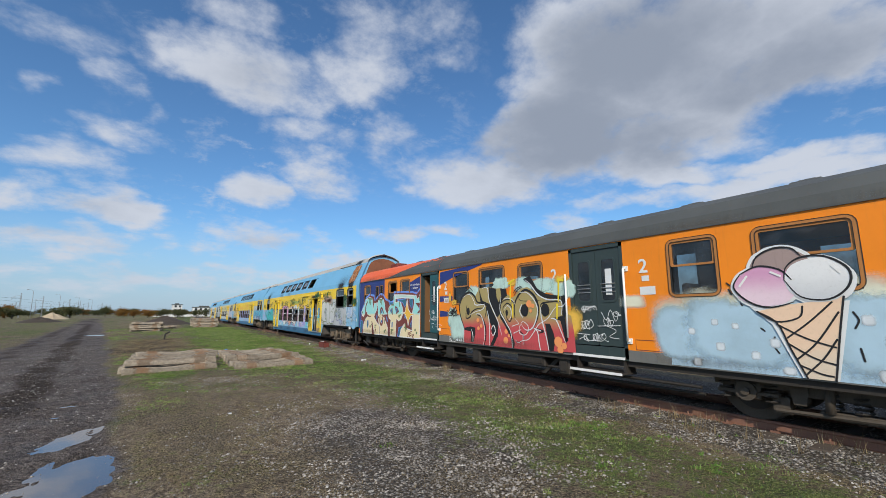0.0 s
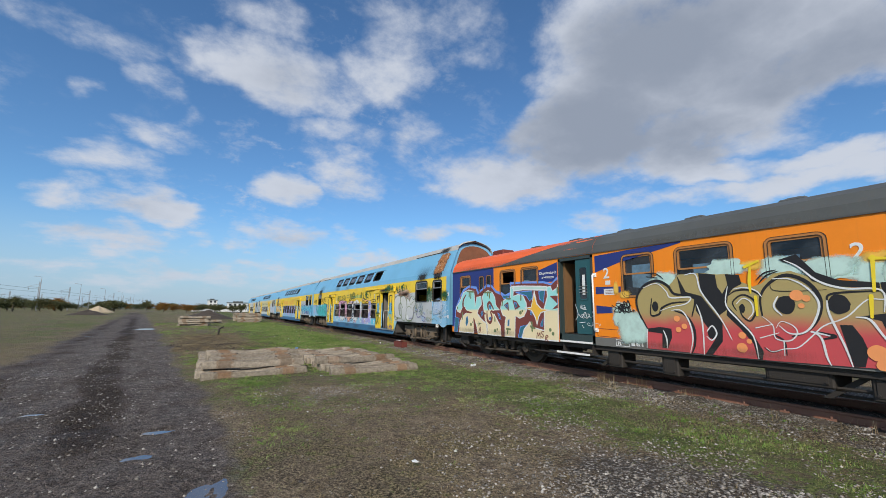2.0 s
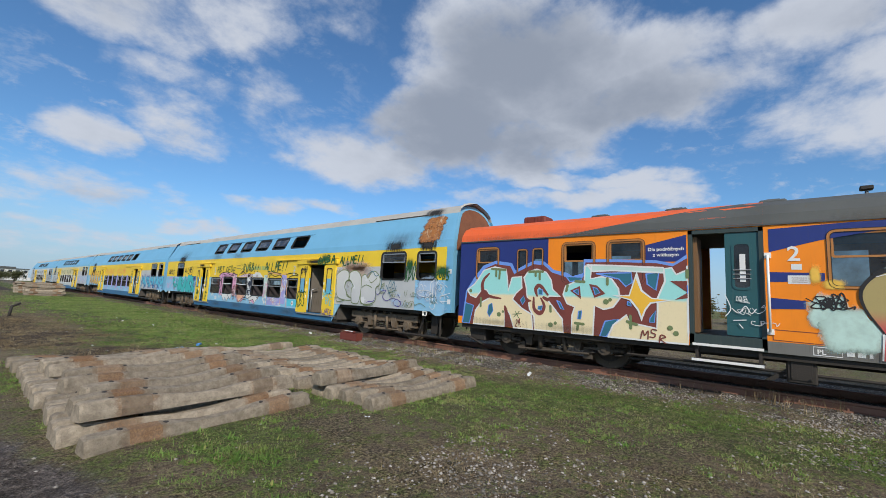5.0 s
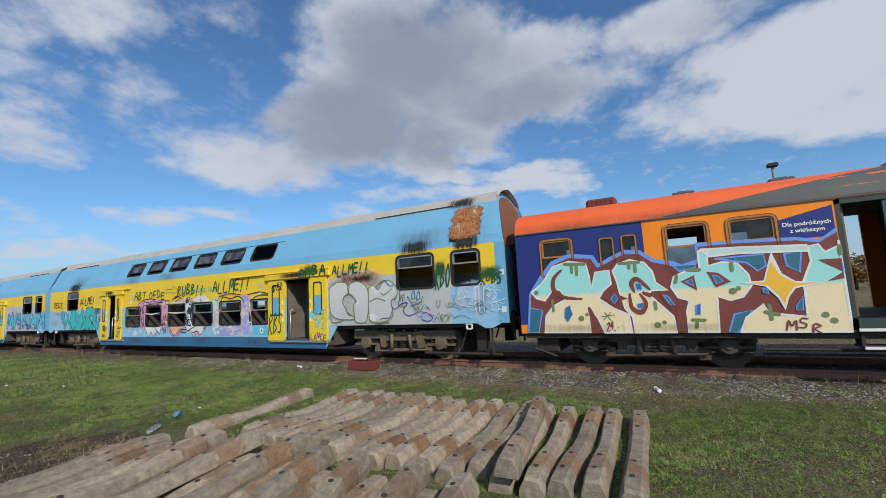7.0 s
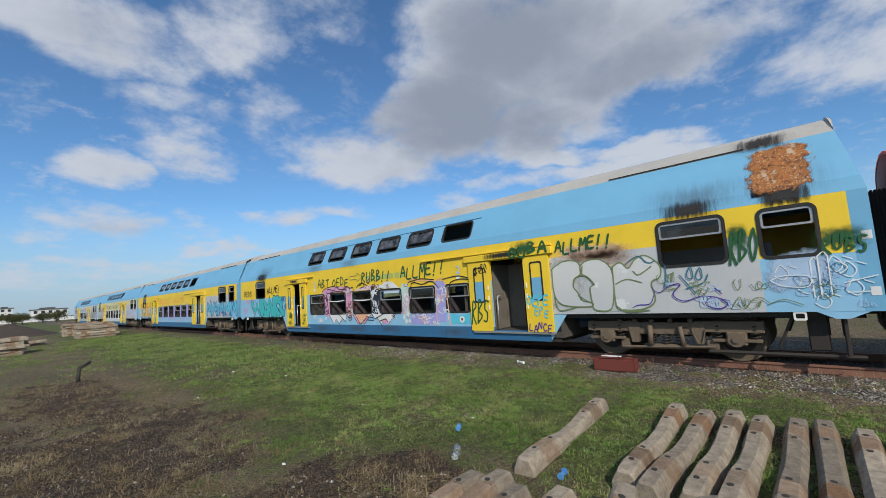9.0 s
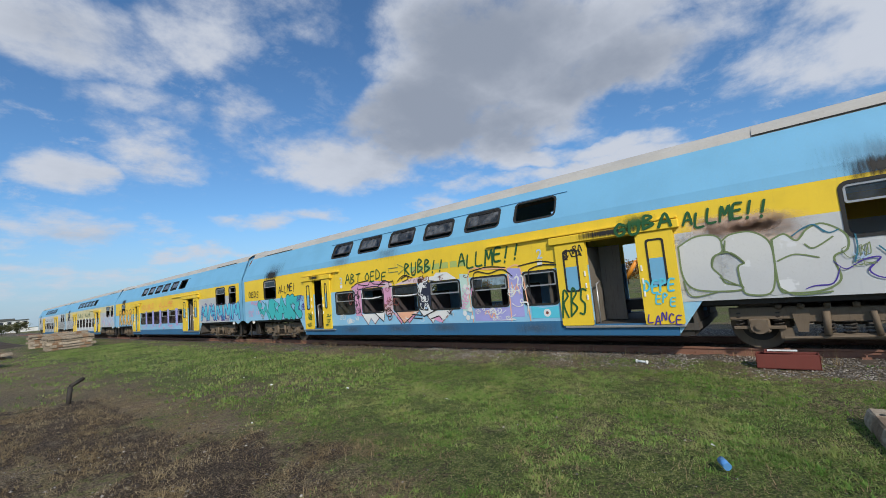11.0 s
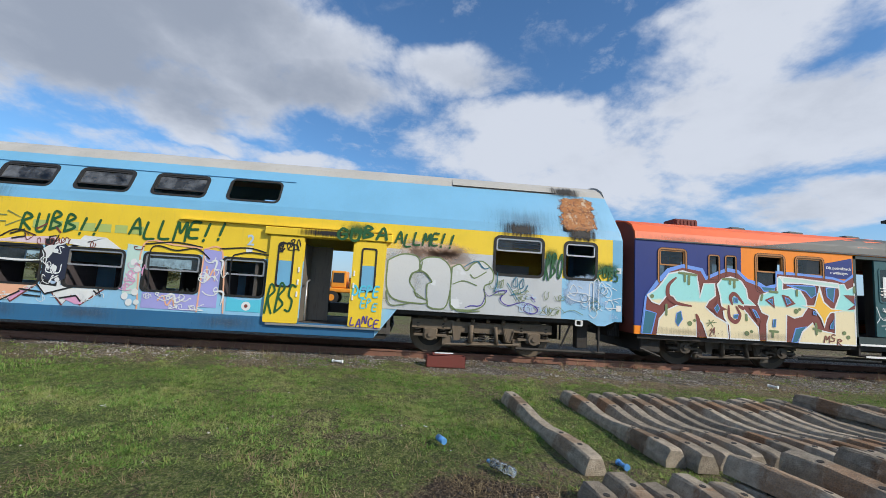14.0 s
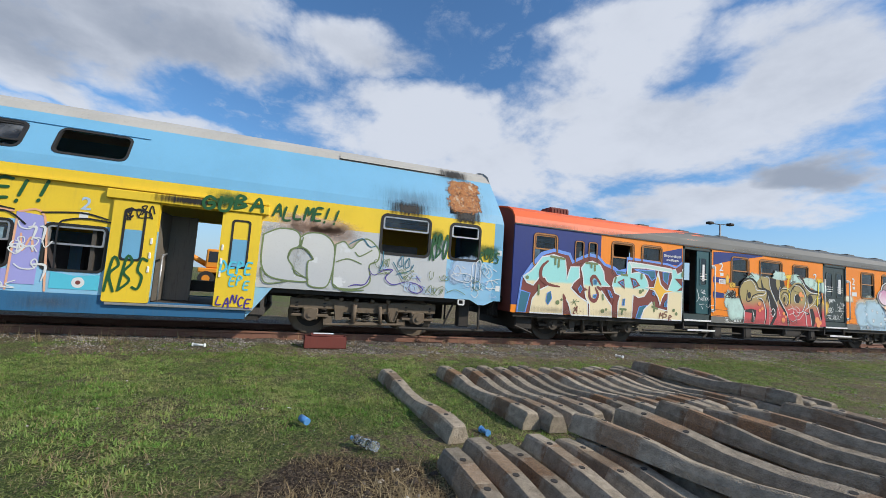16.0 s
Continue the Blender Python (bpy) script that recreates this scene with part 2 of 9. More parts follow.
def soft_paint(name, col, edge=0.35, grain=6.0, streaky=False, strength=1.0, flecks=None):
    """Sprayed mist, stain or soot that thins out towards its rim."""
    m = bpy.data.materials.new(name)
    m.use_nodes = True
    t = NT(m.node_tree)
    tc = t.n("ShaderNodeTexCoord")
    g, v = tc.outputs["Generated"], tc.outputs["Object"]
    d = t.vmath("MULTIPLY", t.vmath("SUBTRACT", g, (0.5, 0.5, 0.5)), (0.0, 2.0, 2.0))
    sp = t.n("ShaderNodeSeparateXYZ")
    t.put(d, sp.inputs[0])
    far = t.math("POWER", t.math("ADD", t.math("POWER", t.math("ABSOLUTE", sp.outputs[1]), 3.5), t.math("POWER", t.math("ABSOLUTE", sp.outputs[2]), 3.5)), 1 / 3.5)
    n = t.noise(t.vmath("MULTIPLY", v, (1.0, 5.0, 0.5)) if streaky else v, grain, 7.0, 0.68)
    f = t.math("ADD", t.math("SUBTRACT", 0.95, far), t.math("MULTIPLY", t.math("SUBTRACT", n, 0.5), 1.3 if streaky else 1.1))
    f = t.math("MULTIPLY", t.step(f, 0.02, edge + 0.1), strength)
    p = t.n("ShaderNodeBsdfPrincipled")
    c = t.mix(t.step(n, 0.4, 0.7), col, tuple(x * 0.8 for x in col))
    if flecks:
        c = t.mix(t.step(t.noise(v, 13.0, 5.0, 0.65), 0.50, 0.60), c, flecks[0])
        c = t.mix(t.step(t.noise(v, 31.0, 5.0, 0.7), 0.56, 0.64), c, flecks[1])
        c = t.mix(t.step(t.noise(v, 5.0, 4.0, 0.6), 0.55, 0.66), c, flecks[2])
    t.put(c, p.inputs["Base Color"])
    p.inputs["Roughness"].default_value = 0.7
    mx = t.n("ShaderNodeMixShader")
    t.put(f, mx.inputs[0]), t.put(t.n("ShaderNodeBsdfTransparent").outputs[0], mx.inputs[1]), t.put(p.outputs[0], mx.inputs[2])
    t.put(mx.outputs[0], t.n("ShaderNodeOutputMaterial").inputs[0])
    return m


SOFT_SOOT = soft_paint("soft_soot", (0.02, 0.019, 0.018), 0.7, 3.0, True)
SOFT_HAZE = soft_paint("soot_haze", (0.10, 0.095, 0.09), 1.0, 2.5, True, 0.35)
SOFT_GREEN = soft_paint("green_mist", (0.015, 0.10, 0.03), 0.8, 5.0)
SOFT_MINT = soft_paint("mint_mist", (0.52, 0.72, 0.66), 0.3, 3.0)
SOFT_GOLD = soft_paint("golden_mist", (0.84, 0.52, 0.08), 0.5, 3.0)
SOFT_FROST = soft_paint("frost_mist", (0.40, 0.55, 0.74), 0.3, 2.0)
SOFT_GREY = soft_paint("grey_mist", (0.52, 0.54, 0.55), 0.5, 3.0)
SOFT_PEACH = soft_paint("peach_mist", (0.74, 0.58, 0.48), 0.7, 2.0)
SOFT_DIRT = soft_paint("dirt_film", (0.14, 0.12, 0.10), 1.0, 4.0, True, 0.35)
RUST_FLAKE = soft_paint("flaking_rust", (0.36, 0.13, 0.03), 0.12, 7.0, flecks=((0.16, 0.055, 0.02), (0.62, 0.44, 0.22), (0.48, 0.36, 0.24)))
ORANGE = mat("orange_paint", (0.93, 0.265, 0.008), 0.5, dirty=0.10, bump=0.05)
RED_ORANGE = mat("red_orange_paint", (0.78, 0.13, 0.03), 0.5, dirty=0.16, bump=0.05)
ROOF_GREY = mat("grey_roof_paint", (0.085, 0.092, 0.09), 0.6, var=0.4, dirty=0.5, bump=0.08)
DOOR_GREEN = mat("dark_green_door_paint", (0.035, 0.055, 0.055), 0.5, dirty=0.2, dirt=(0.12, 0.12, 0.1), bump=0.06)
DOOR_TEAL = mat("teal_door_paint", (0.02, 0.095, 0.11), 0.5, dirty=0.2, dirt=(0.12, 0.12, 0.1), bump=0.06)
SILL_GREY = mat("grey_sill_paint", (0.16, 0.16, 0.15), 0.7, dirty=0.35)
NAVY = mat("navy_paint", (0.018, 0.035, 0.20), 0.45, dirty=0.1, bump=0.04)
SKY_BLUE = mat("sky_blue_paint", (0.165, 0.42, 0.635), 0.5, dirty=0.12, dirt=(0.25, 0.30, 0.33), bump=0.05)
PALE_BLUE = mat("faded_blue_paint", (0.27, 0.54, 0.76), 0.55, dirty=0.3, dirt=(0.42, 0.44, 0.46), bump=0.05)
DEEP_BLUE = mat("deep_blue_paint", (0.03, 0.14, 0.29), 0.5, dirty=0.3, dirt=(0.10, 0.16, 0.2), bump=0.06)
YELLOW = mat("yellow_paint", (0.86, 0.60, 0.035), 0.5, dirty=0.16, dirt=(0.42, 0.30, 0.1), bump=0.05)
ROOF_PALE = mat("weathered_pale_roof", (0.44, 0.43, 0.40), 0.75, var=0.3, dirty=0.35, dirt=(0.24, 0.22, 0.2))
SILVER = mat("silver_spray", (0.55, 0.57, 0.58), 0.5, 0.15, dirty=0.2, dirt=(0.4, 0.45, 0.5), bump=0.04)
WHITE = mat("white_paint", (0.80, 0.80, 0.78), 0.5, var=0.1, dirty=0.1, bump=0.03)
BLACK = mat("black_spray", (0.014, 0.014, 0.016), 0.6, var=0.1, dirty=0.05, dirt=(0.08, 0.08, 0.08), bump=0.03)
# plain matt black; on the sleepers it paints the shade in bolt holes
MATT_BLACK = mat("soot", (0.03, 0.028, 0.026), 0.95, dirty=0.1)
GREEN = mat("dark_green_spray", (0.015, 0.10, 0.03), 0.55, var=0.2, dirty=0.05, bump=0.03)
OLIVE = mat("olive_spray", (0.17, 0.23, 0.10), 0.55, var=0.2, dirty=0.05, bump=0.03)
PURPLE = mat("violet_spray", (0.06, 0.03, 0.30), 0.55, dirty=0.05, bump=0.03)
LILAC = mat("lilac_spray", (0.36, 0.36, 0.72), 0.55, dirty=0.1, dirt=(0.5, 0.5, 0.6), bump=0.03)
PINK = mat("pink_spray", (0.72, 0.36, 0.56), 0.55, dirty=0.1, dirt=(0.6, 0.4, 0.5), bump=0.03)
TEAL = mat("turquoise_spray", (0.05, 0.48, 0.50), 0.55, dirty=0.1, dirt=(0.02, 0.2, 0.25), bump=0.03)
CYAN = mat("cyan_spray", (0.10, 0.55, 0.72), 0.55, dirty=0.05, bump=0.03)
MAROON = mat("maroon_spray", (0.20, 0.05, 0.04), 0.6, dirty=0.05, bump=0.03)
SPRAY_BLUE = mat("cornflower_spray", (0.16, 0.32, 0.80), 0.55, dirty=0.05, bump=0.03)
PETROL = mat("petrol_spray", (0.03, 0.16, 0.24), 0.55, dirty=0.05, bump=0.03)
GOLD = mat("amber_spray", (0.88, 0.50, 0.05), 0.55, dirty=0.05, bump=0.03)
PEACH = mat("peach_spray", (0.82, 0.44, 0.28), 0.6, dirty=0.1, dirt=(0.7, 0.6, 0.4), bump=0.03)
CORAL = mat("coral_spray", (0.90, 0.34, 0.12), 0.6, dirty=0.05, bump=0.03)
MINT = mat("pale_mint_spray", (0.52, 0.72, 0.66), 0.6, dirty=0.1, dirt=(0.7, 0.7, 0.6), bump=0.03)
FROST = mat("pale_blue_spray", (0.42, 0.56, 0.74), 0.6, var=0.25, dirty=0.2, dirt=(0.62, 0.66, 0.72), bump=0.03)
SNOW = mat("off_white_spray", (0.74, 0.76, 0.76), 0.6, var=0.15, dirty=0.15, dirt=(0.5, 0.52, 0.54), bump=0.03)
RUBBER = mat("black_rubber", (0.018, 0.018, 0.018), 0.7, dirty=0.3)
WIN_TRIM = mat("tarnished_orange_trim", (0.46, 0.19, 0.05), 0.5, dirty=0.4, dirt=(0.14, 0.09, 0.06), scale=8)
ALU = mat("dull_aluminium", (0.50, 0.50, 0.50), 0.42, 0.7, dirty=0.3)
UNDER = mat("oily_underframe_steel", (0.030, 0.025, 0.021), 0.75, dirty=0.45, dirt=(0.07, 0.055, 0.04), scale=6, bump=0.4)
BOGIE = mat("dusty_bogie_steel", (0.15, 0.115, 0.08), 0.8, dirty=0.6, dirt=(0.045, 0.032, 0.024), scale=7, bump=0.5)
DARK_BOGIE = mat("dark_greasy_bogie_steel", (0.075, 0.06, 0.045), 0.8, dirty=0.6, dirt=(0.03, 0.024, 0.018), scale=7, bump=0.5)
RUST = mat("brown_rust", (0.20, 0.075, 0.035), 0.85, var=0.5, dirty=0.5, dirt=(0.09, 0.045, 0.03), scale=8, bump=0.6)
RAIL_STEEL = mat("rusty_rail_steel", (0.25, 0.125, 0.085), 0.7, 0.2, dirty=0.4, dirt=(0.07, 0.05, 0.04), scale=6, bump=0.3)


def old_concrete(name, rusty):
    """Pitted concrete: pale worn tops, dark lichen, stones showing and rust bleeding from the rail seats."""
    m = bpy.data.materials.new(name)
    m.use_nodes = True
    t = NT(m.node_tree)
    v = t.n("ShaderNodeTexCoord").outputs["Object"]
    rnd = t.n("ShaderNodeObjectInfo").outputs["Random"]
    off = t.n("ShaderNodeCombineXYZ")
    t.put(t.math("MULTIPLY", rnd, 37.0), off.inputs[2])
    vv = t.vmath("ADD", v, off.outputs[0])
    big, mid, fine = t.noise(vv, 2.2, 5.0, 0.6), t.noise(vv, 11.0, 6.0, 0.7), t.noise(vv, 60.0, 5.0, 0.7)
    vor = t.n("ShaderNodeTexVoronoi")
    t.put(vv, vor.inputs["Vector"])
    vor.inputs["Scale"].default_value = 75.0
    c = t.mix(t.step(mid, 0.25, 0.75), (0.215, 0.18, 0.137), (0.42, 0.36, 0.28))
    c = t.mix(t.math("MULTIPLY", t.step(fine, 0.56, 0.72), 0.6), c, (0.09, 0.075, 0.06))
    c = t.mix(t.math("MULTIPLY", t.step(big, 0.56, 0.72), 0.5), c, (0.15, 0.125, 0.10))
    s = t.n("ShaderNodeSeparateXYZ")
    t.put(v, s.inputs[0])
    seat = t.math("ABSOLUTE", t.math("SUBTRACT", t.math("ABSOLUTE", s.outputs[0]), 0.77))
    band = t.math("MULTIPLY", t.math("ADD", 0.3, t.math("MULTIPLY", rnd, 0.6)), t.math("SUBTRACT", 1.0, t.step(t.math("ADD", seat, t.math("MULTIPLY", t.math("SUBTRACT", mid, 0.5), 0.3)), 0.12, 0.24)))
    rust = t.mix(t.step(fine, 0.4, 0.7), (0.13, 0.06, 0.026), (0.33, 0.165, 0.065))
    c = t.mix(t.math("MULTIPLY", band, 0.9 if rusty else 0.75), c, rust)
    tone = t.n("ShaderNodeCombineColor")
    for q in range(3):
        t.put(t.math("ADD", 0.68, t.math("MULTIPLY", t.math("FRACT", t.math("MULTIPLY", rnd, 7.0)), 0.42)), tone.inputs[q])
    c = t.mix(1.0, c, tone.outputs[0], "MULTIPLY")
    p = t.n("ShaderNodeBsdfPrincipled")
    t.put(c, p.inputs["Base Color"])
    p.inputs["Roughness"].default_value, p.inputs["Specular IOR Level"].default_value = 0.92, 0.2
    b = t.n("ShaderNodeBump")
    b.inputs["Strength"].default_value, b.inputs["Distance"].default_value = 0.9, 0.008
    t.put(t.math("ADD", t.math("ADD", mid, fine), t.math("MULTIPLY", vor.outputs["Distance"], 0.8)), b.inputs["Height"])
    t.put(b.outputs[0], p.inputs["Normal"])
    t.put(p.outputs[0], t.n("ShaderNodeOutputMaterial").inputs[0])
    return m


CONCRETE = old_concrete("weathered_concrete", False)
RUST_CONCRETE = old_concrete("rust_stained_concrete", True)
OLD_TIMBER = mat("old_track_timber", (0.085, 0.065, 0.05), 0.9, var=0.4, dirty=0.4, scale=6, bump=0.7)
INTERIOR = mat("sooty_interior_panel", (0.085, 0.075, 0.065), 0.8, var=0.5, dirty=0.5, dirt=(0.02, 0.02, 0.02))
WOOD = mat("brown_laminate", (0.20, 0.105, 0.045), 0.6, var=0.3, dirty=0.3)
SEAT = mat("burnt_seat_cloth", (0.06, 0.05, 0.055), 0.9, var=0.5, dirty=0.4)
RED_STEEL = mat("dark_red_steel", (0.16, 0.035, 0.025), 0.7, dirty=0.4, dirt=(0.08, 0.04, 0.03), scale=6, bump=0.4)
SOIL = mat("dark_soil", (0.055, 0.042, 0.032), 0.95, var=0.5, dirty=0.4, dirt=(0.12, 0.1, 0.08), scale=6, bump=0.9)
SAND = mat("pale_sand", (0.45, 0.36, 0.24), 0.95, scale=4, bump=0.6)
RENDER_WHITE = mat("white_render_wall", (0.68, 0.68, 0.66), 0.8, dirty=0.1)
DARK_PANE = mat("dark_window_pane", (0.03, 0.035, 0.045), 0.2)
GALV = mat("galvanised_mast", (0.27, 0.28, 0.29), 0.6, 0.3, dirty=0.2)
PLANT_ORANGE = mat("machine_orange_paint", (0.75, 0.27, 0.02), 0.5, dirty=0.2)
BARK = mat("grey_bark", (0.11, 0.09, 0.07), 0.9, scale=8, bump=0.8)
CAN_BLUE = mat("blue_can_print", (0.12, 0.34, 0.72), 0.3, 0.3, dirty=0.1)
PANE = glass_mat("dirty_window_glass", (0.62, 0.68, 0.68), 0.03, 0.75, (0.05, 0.055, 0.055))
PANE_DARK = glass_mat("smoked_window_glass", (0.30, 0.33, 0.34), 0.06, 0.85, (0.045, 0.05, 0.055))
# upper-deck panes: pale diffuse grey paints in the reflected sky
PANE_GREY = glass_mat("sky_reflection_grey_glass", (0.25, 0.27, 0.28), 0.08, 1.0, (0.17, 0.18, 0.19))
SHARD = glass_mat("clear_plastic", (0.95, 0.97, 0.96), 0.08, 0.6, (0.75, 0.78, 0.76))

water = bpy.data.materials.new("puddle_water")
water.use_nodes = True
t = NT(water.node_tree)
p = t.n("ShaderNodeBsdfPrincipled")
p.inputs["Base Color"].default_value, p.inputs["Roughness"].default_value = (0.09, 0.075, 0.062, 1), 0.02
p.inputs["Specular IOR Level"].default_value = 0.5
p.inputs["IOR"].default_value = 2.4
b = t.n("ShaderNodeBump")
b.inputs["Strength"].default_value, b.inputs["Distance"].default_value = 0.05, 0.01
t.put(t.noise(t.n("ShaderNodeTexCoord").outputs["Object"], 5.0), b.inputs["Height"])
t.put(b.outputs[0], p.inputs["Normal"])
t.put(p.outputs[0], t.n("ShaderNodeOutputMaterial").inputs[0])


def leaf_mat(name, a, b, c, through_light=0.4):
    m = bpy.data.materials.new(name)
    m.use_nodes = True
    t = NT(m.node_tree)
    r = t.n("ShaderNodeNewGeometry").outputs["Random Per Island"]
    col = t.mix(t.step(r, 0.0, 0.6), a, b)
    col = t.mix(t.step(r, 0.78, 0.95), col, c)
    pos = t.n("ShaderNodeTexCoord").outputs["Object"]
    col = t.mix(t.math("MULTIPLY", t.step(t.noise(pos, 1.1, 5.0, 0.6), 0.45, 0.68), 0.55), col, c)
    col = t.mix(t.math("MULTIPLY", t.step(t.noise(pos, 0.5, 3.0, 0.5), 0.48, 0.62), 0.45), col, tuple(0.6 * q for q in a))
    col = t.mix(t.math("MULTIPLY", t.step(t.noise(pos, 6.5, 4.0, 0.6), 0.5, 0.62), 0.6), col, tuple(0.5 * q for q in a))
    p = t.n("ShaderNodeBsdfPrincipled")
    t.put(col, p.inputs["Base Color"])
    p.inputs["Roughness"].default_value = 0.75
    p.inputs["Specular IOR Level"].default_value = 0.2
    thin = t.n("ShaderNodeBsdfTranslucent")
    t.put(col, thin.inputs["Color"])
    mx = t.n("ShaderNodeMixShader")
    mx.inputs[0].default_value = through_light
    t.put(p.outputs[0], mx.inputs[1]), t.put(thin.outputs[0], mx.inputs[2])
    t.put(mx.outputs[0], t.n("ShaderNodeOutputMaterial").inputs[0])
    return m


GRASS = leaf_mat("grass_blades", (0.16, 0.285, 0.06), (0.285, 0.395, 0.115), (0.45, 0.40, 0.20))
TUFT = leaf_mat("tuft_blades", (0.13, 0.28, 0.05), (0.25, 0.39, 0.10), (0.39, 0.38, 0.13))
DRY_GRASS = leaf_mat("dry_grass", (0.40, 0.31, 0.175), (0.21, 0.15, 0.085), (0.52, 0.43, 0.26))
LEAF_GREEN = leaf_mat("green_leaves", (0.075, 0.10, 0.045), (0.12, 0.13, 0.06), (0.22, 0.18, 0.08))
LEAF_GOLD = leaf_mat("autumn_leaves", (0.34, 0.14, 0.03), (0.26, 0.15, 0.04), (0.14, 0.12, 0.04))
CHIPS = leaf_mat("stone_chips", (0.15, 0.135, 0.117), (0.34, 0.312, 0.275), (0.52, 0.49, 0.445), 0.0)

ground_mat = bpy.data.materials.new("grass_gravel_and_mud")
ground_mat.use_nodes = True
t = NT(ground_mat.node_tree)
v = t.n("ShaderNodeTexCoord").outputs["Object"]
green_a = t.n("ShaderNodeAttribute", attr="green").outputs["Fac"]
mud_a = t.n("ShaderNodeAttribute", attr="mud").outputs["Fac"]
soil_a = t.n("ShaderNodeAttribute", attr="soil").outputs["Fac"]
ball_a = t.n("ShaderNodeAttribute", attr="stone").outputs["Fac"]
n1, n2, n3 = t.noise(v, 0.9, 6.0, 0.6), t.noise(v, 7.0, 6.0, 0.65), t.noise(v, 38.0, 5.0, 0.7)
vor = t.n("ShaderNodeTexVoronoi")
t.put(v, vor.inputs["Vector"])
vor.inputs["Scale"].default_value = 22.0
cell = t.n("ShaderNodeSeparateColor")
t.put(vor.outputs["Color"], cell.inputs[0])
stone_c = t.mix(cell.outputs[0], (0.15, 0.137, 0.123), (0.46, 0.43, 0.39))
stone_c = t.mix(t.step(vor.outputs["Distance"], 0.25, 0.55), stone_c, (0.095, 0.08, 0.065))
earth_c = t.mix(t.step(n2, 0.35, 0.7), (0.14, 0.106, 0.07), (0.41, 0.325, 0.22))
# dark green tone includes the shade between leafy clumps
grass_c = t.mix(t.step(n2, 0.35, 0.68), (0.05, 0.085, 0.018), (0.15, 0.19, 0.05))
grass_c = t.mix(t.step(n3, 0.48, 0.68), grass_c, (0.19, 0.18, 0.085))
straw_c = t.mix(t.step(n3, 0.42, 0.62), (0.10, 0.083, 0.036), (0.33, 0.265, 0.145))
base_c = t.mix(t.step(t.math("ADD", n2, t.math("MULTIPLY", t.math("SUBTRACT", n1, 0.5), 0.8)), 0.42, 0.62), earth_c, straw_c)
base_c = t.mix(t.step(t.math("ADD", ball_a, t.math("MULTIPLY", t.math("SUBTRACT", n2, 0.5), 0.9)), 0.42, 0.62), base_c, stone_c)
g_mask = t.step(t.math("ADD", green_a, t.math("MULTIPLY", t.math("SUBTRACT", t.math("ADD", n2, n3), 1.0), 1.15)), 0.40, 0.66)
base_c = t.mix(g_mask, base_c, grass_c)
worn = t.mix(t.step(n3, 0.4, 0.65), (0.07, 0.054, 0.035), (0.28, 0.225, 0.145))
base_c = t.mix(t.math("MULTIPLY", t.step(t.noise(t.vmath("MULTIPLY", v, (1.0, 0.5, 1.0)), 0.35, 7.0, 0.68), 0.50, 0.58), 0.75), base_c, worn)
soil_c = t.mix(t.step(n3, 0.45, 0.7), (0.05, 0.035, 0.024), (0.19, 0.145, 0.10))
base_c = t.mix(t.step(t.math("ADD", soil_a, t.math("MULTIPLY", t.math("SUBTRACT", n2, 0.5), 0.8)), 0.42, 0.6), base_c, soil_c)
mud_c = t.mix(t.step(n2, 0.3, 0.7), (0.065, 0.052, 0.044), (0.20, 0.167, 0.147))
mud_c = t.mix(t.math("MULTIPLY", t.step(t.noise(t.vmath("MULTIPLY", v, (1.6, 0.45, 1.0)), 1.0, 6.0, 0.65), 0.50, 0.64), 0.6), mud_c, t.mix(t.step(n3, 0.42, 0.66), (0.035, 0.025, 0.018), (0.13, 0.098, 0.07)))
mud_c = t.mix(t.math("MULTIPLY", t.step(n3, 0.56, 0.68), 0.6), mud_c, (0.21, 0.19, 0.17))
mud_m = t.step(t.math("ADD", t.math("ADD", mud_a, t.math("MULTIPLY", t.math("SUBTRACT", n2, 0.5), 0.9)), t.math("MULTIPLY", t.math("SUBTRACT", n1, 0.5), 1.2)), 0.35, 0.75)
base_c = t.mix(mud_m, base_c, mud_c)
n4 = t.noise(v, 95.0, 4.0, 0.7)
speck = t.math("ADD", t.math("MULTIPLY", t.step(n3, 0.36, 0.64), 0.75), t.math("MULTIPLY", t.step(n4, 0.36, 0.64), 0.75))
speck_c = t.n("ShaderNodeCombineColor")
for q in range(3):
    t.put(t.math("ADD", 0.18, speck), speck_c.inputs[q])
base_c = t.mix(1.0, base_c, speck_c.outputs[0], "MULTIPLY")
rut_a = t.n("ShaderNodeAttribute", attr="rut").outputs["Fac"]
rut_m = t.step(t.math("ADD", rut_a, t.math("MULTIPLY", t.math("SUBTRACT", t.math("ADD", n2, n3), 1.0), 1.1)), 0.40, 0.85)
base_c = t.mix(rut_m, base_c, t.mix(t.step(n3, 0.5, 0.7), (0.032, 0.022, 0.016), (0.14, 0.10, 0.07)))
p = t.n("ShaderNodeBsdfPrincipled")
t.put(base_c, p.inputs["Base Color"])
t.put(t.math("SUBTRACT", 0.95, t.math("MULTIPLY", mud_m, t.math("MULTIPLY", t.step(n1, 0.4, 0.7), 0.35))), p.inputs["Roughness"])
p.inputs["Specular IOR Level"].default_value = 0.25
b = t.n("ShaderNodeBump")
b.inputs["Strength"].default_value, b.inputs["Distance"].default_value = 1.0, 0.06
t.put(t.math("ADD", t.math("MULTIPLY", n2, 0.8), t.math("ADD", n3, t.math("MULTIPLY", t.math("SUBTRACT", 1.0, vor.outputs["Distance"]), 0.7))), b.inputs["Height"])
t.put(b.outputs[0], p.inputs["Normal"])
t.put(p.outputs[0], t.n("ShaderNodeOutputMaterial").inputs[0])

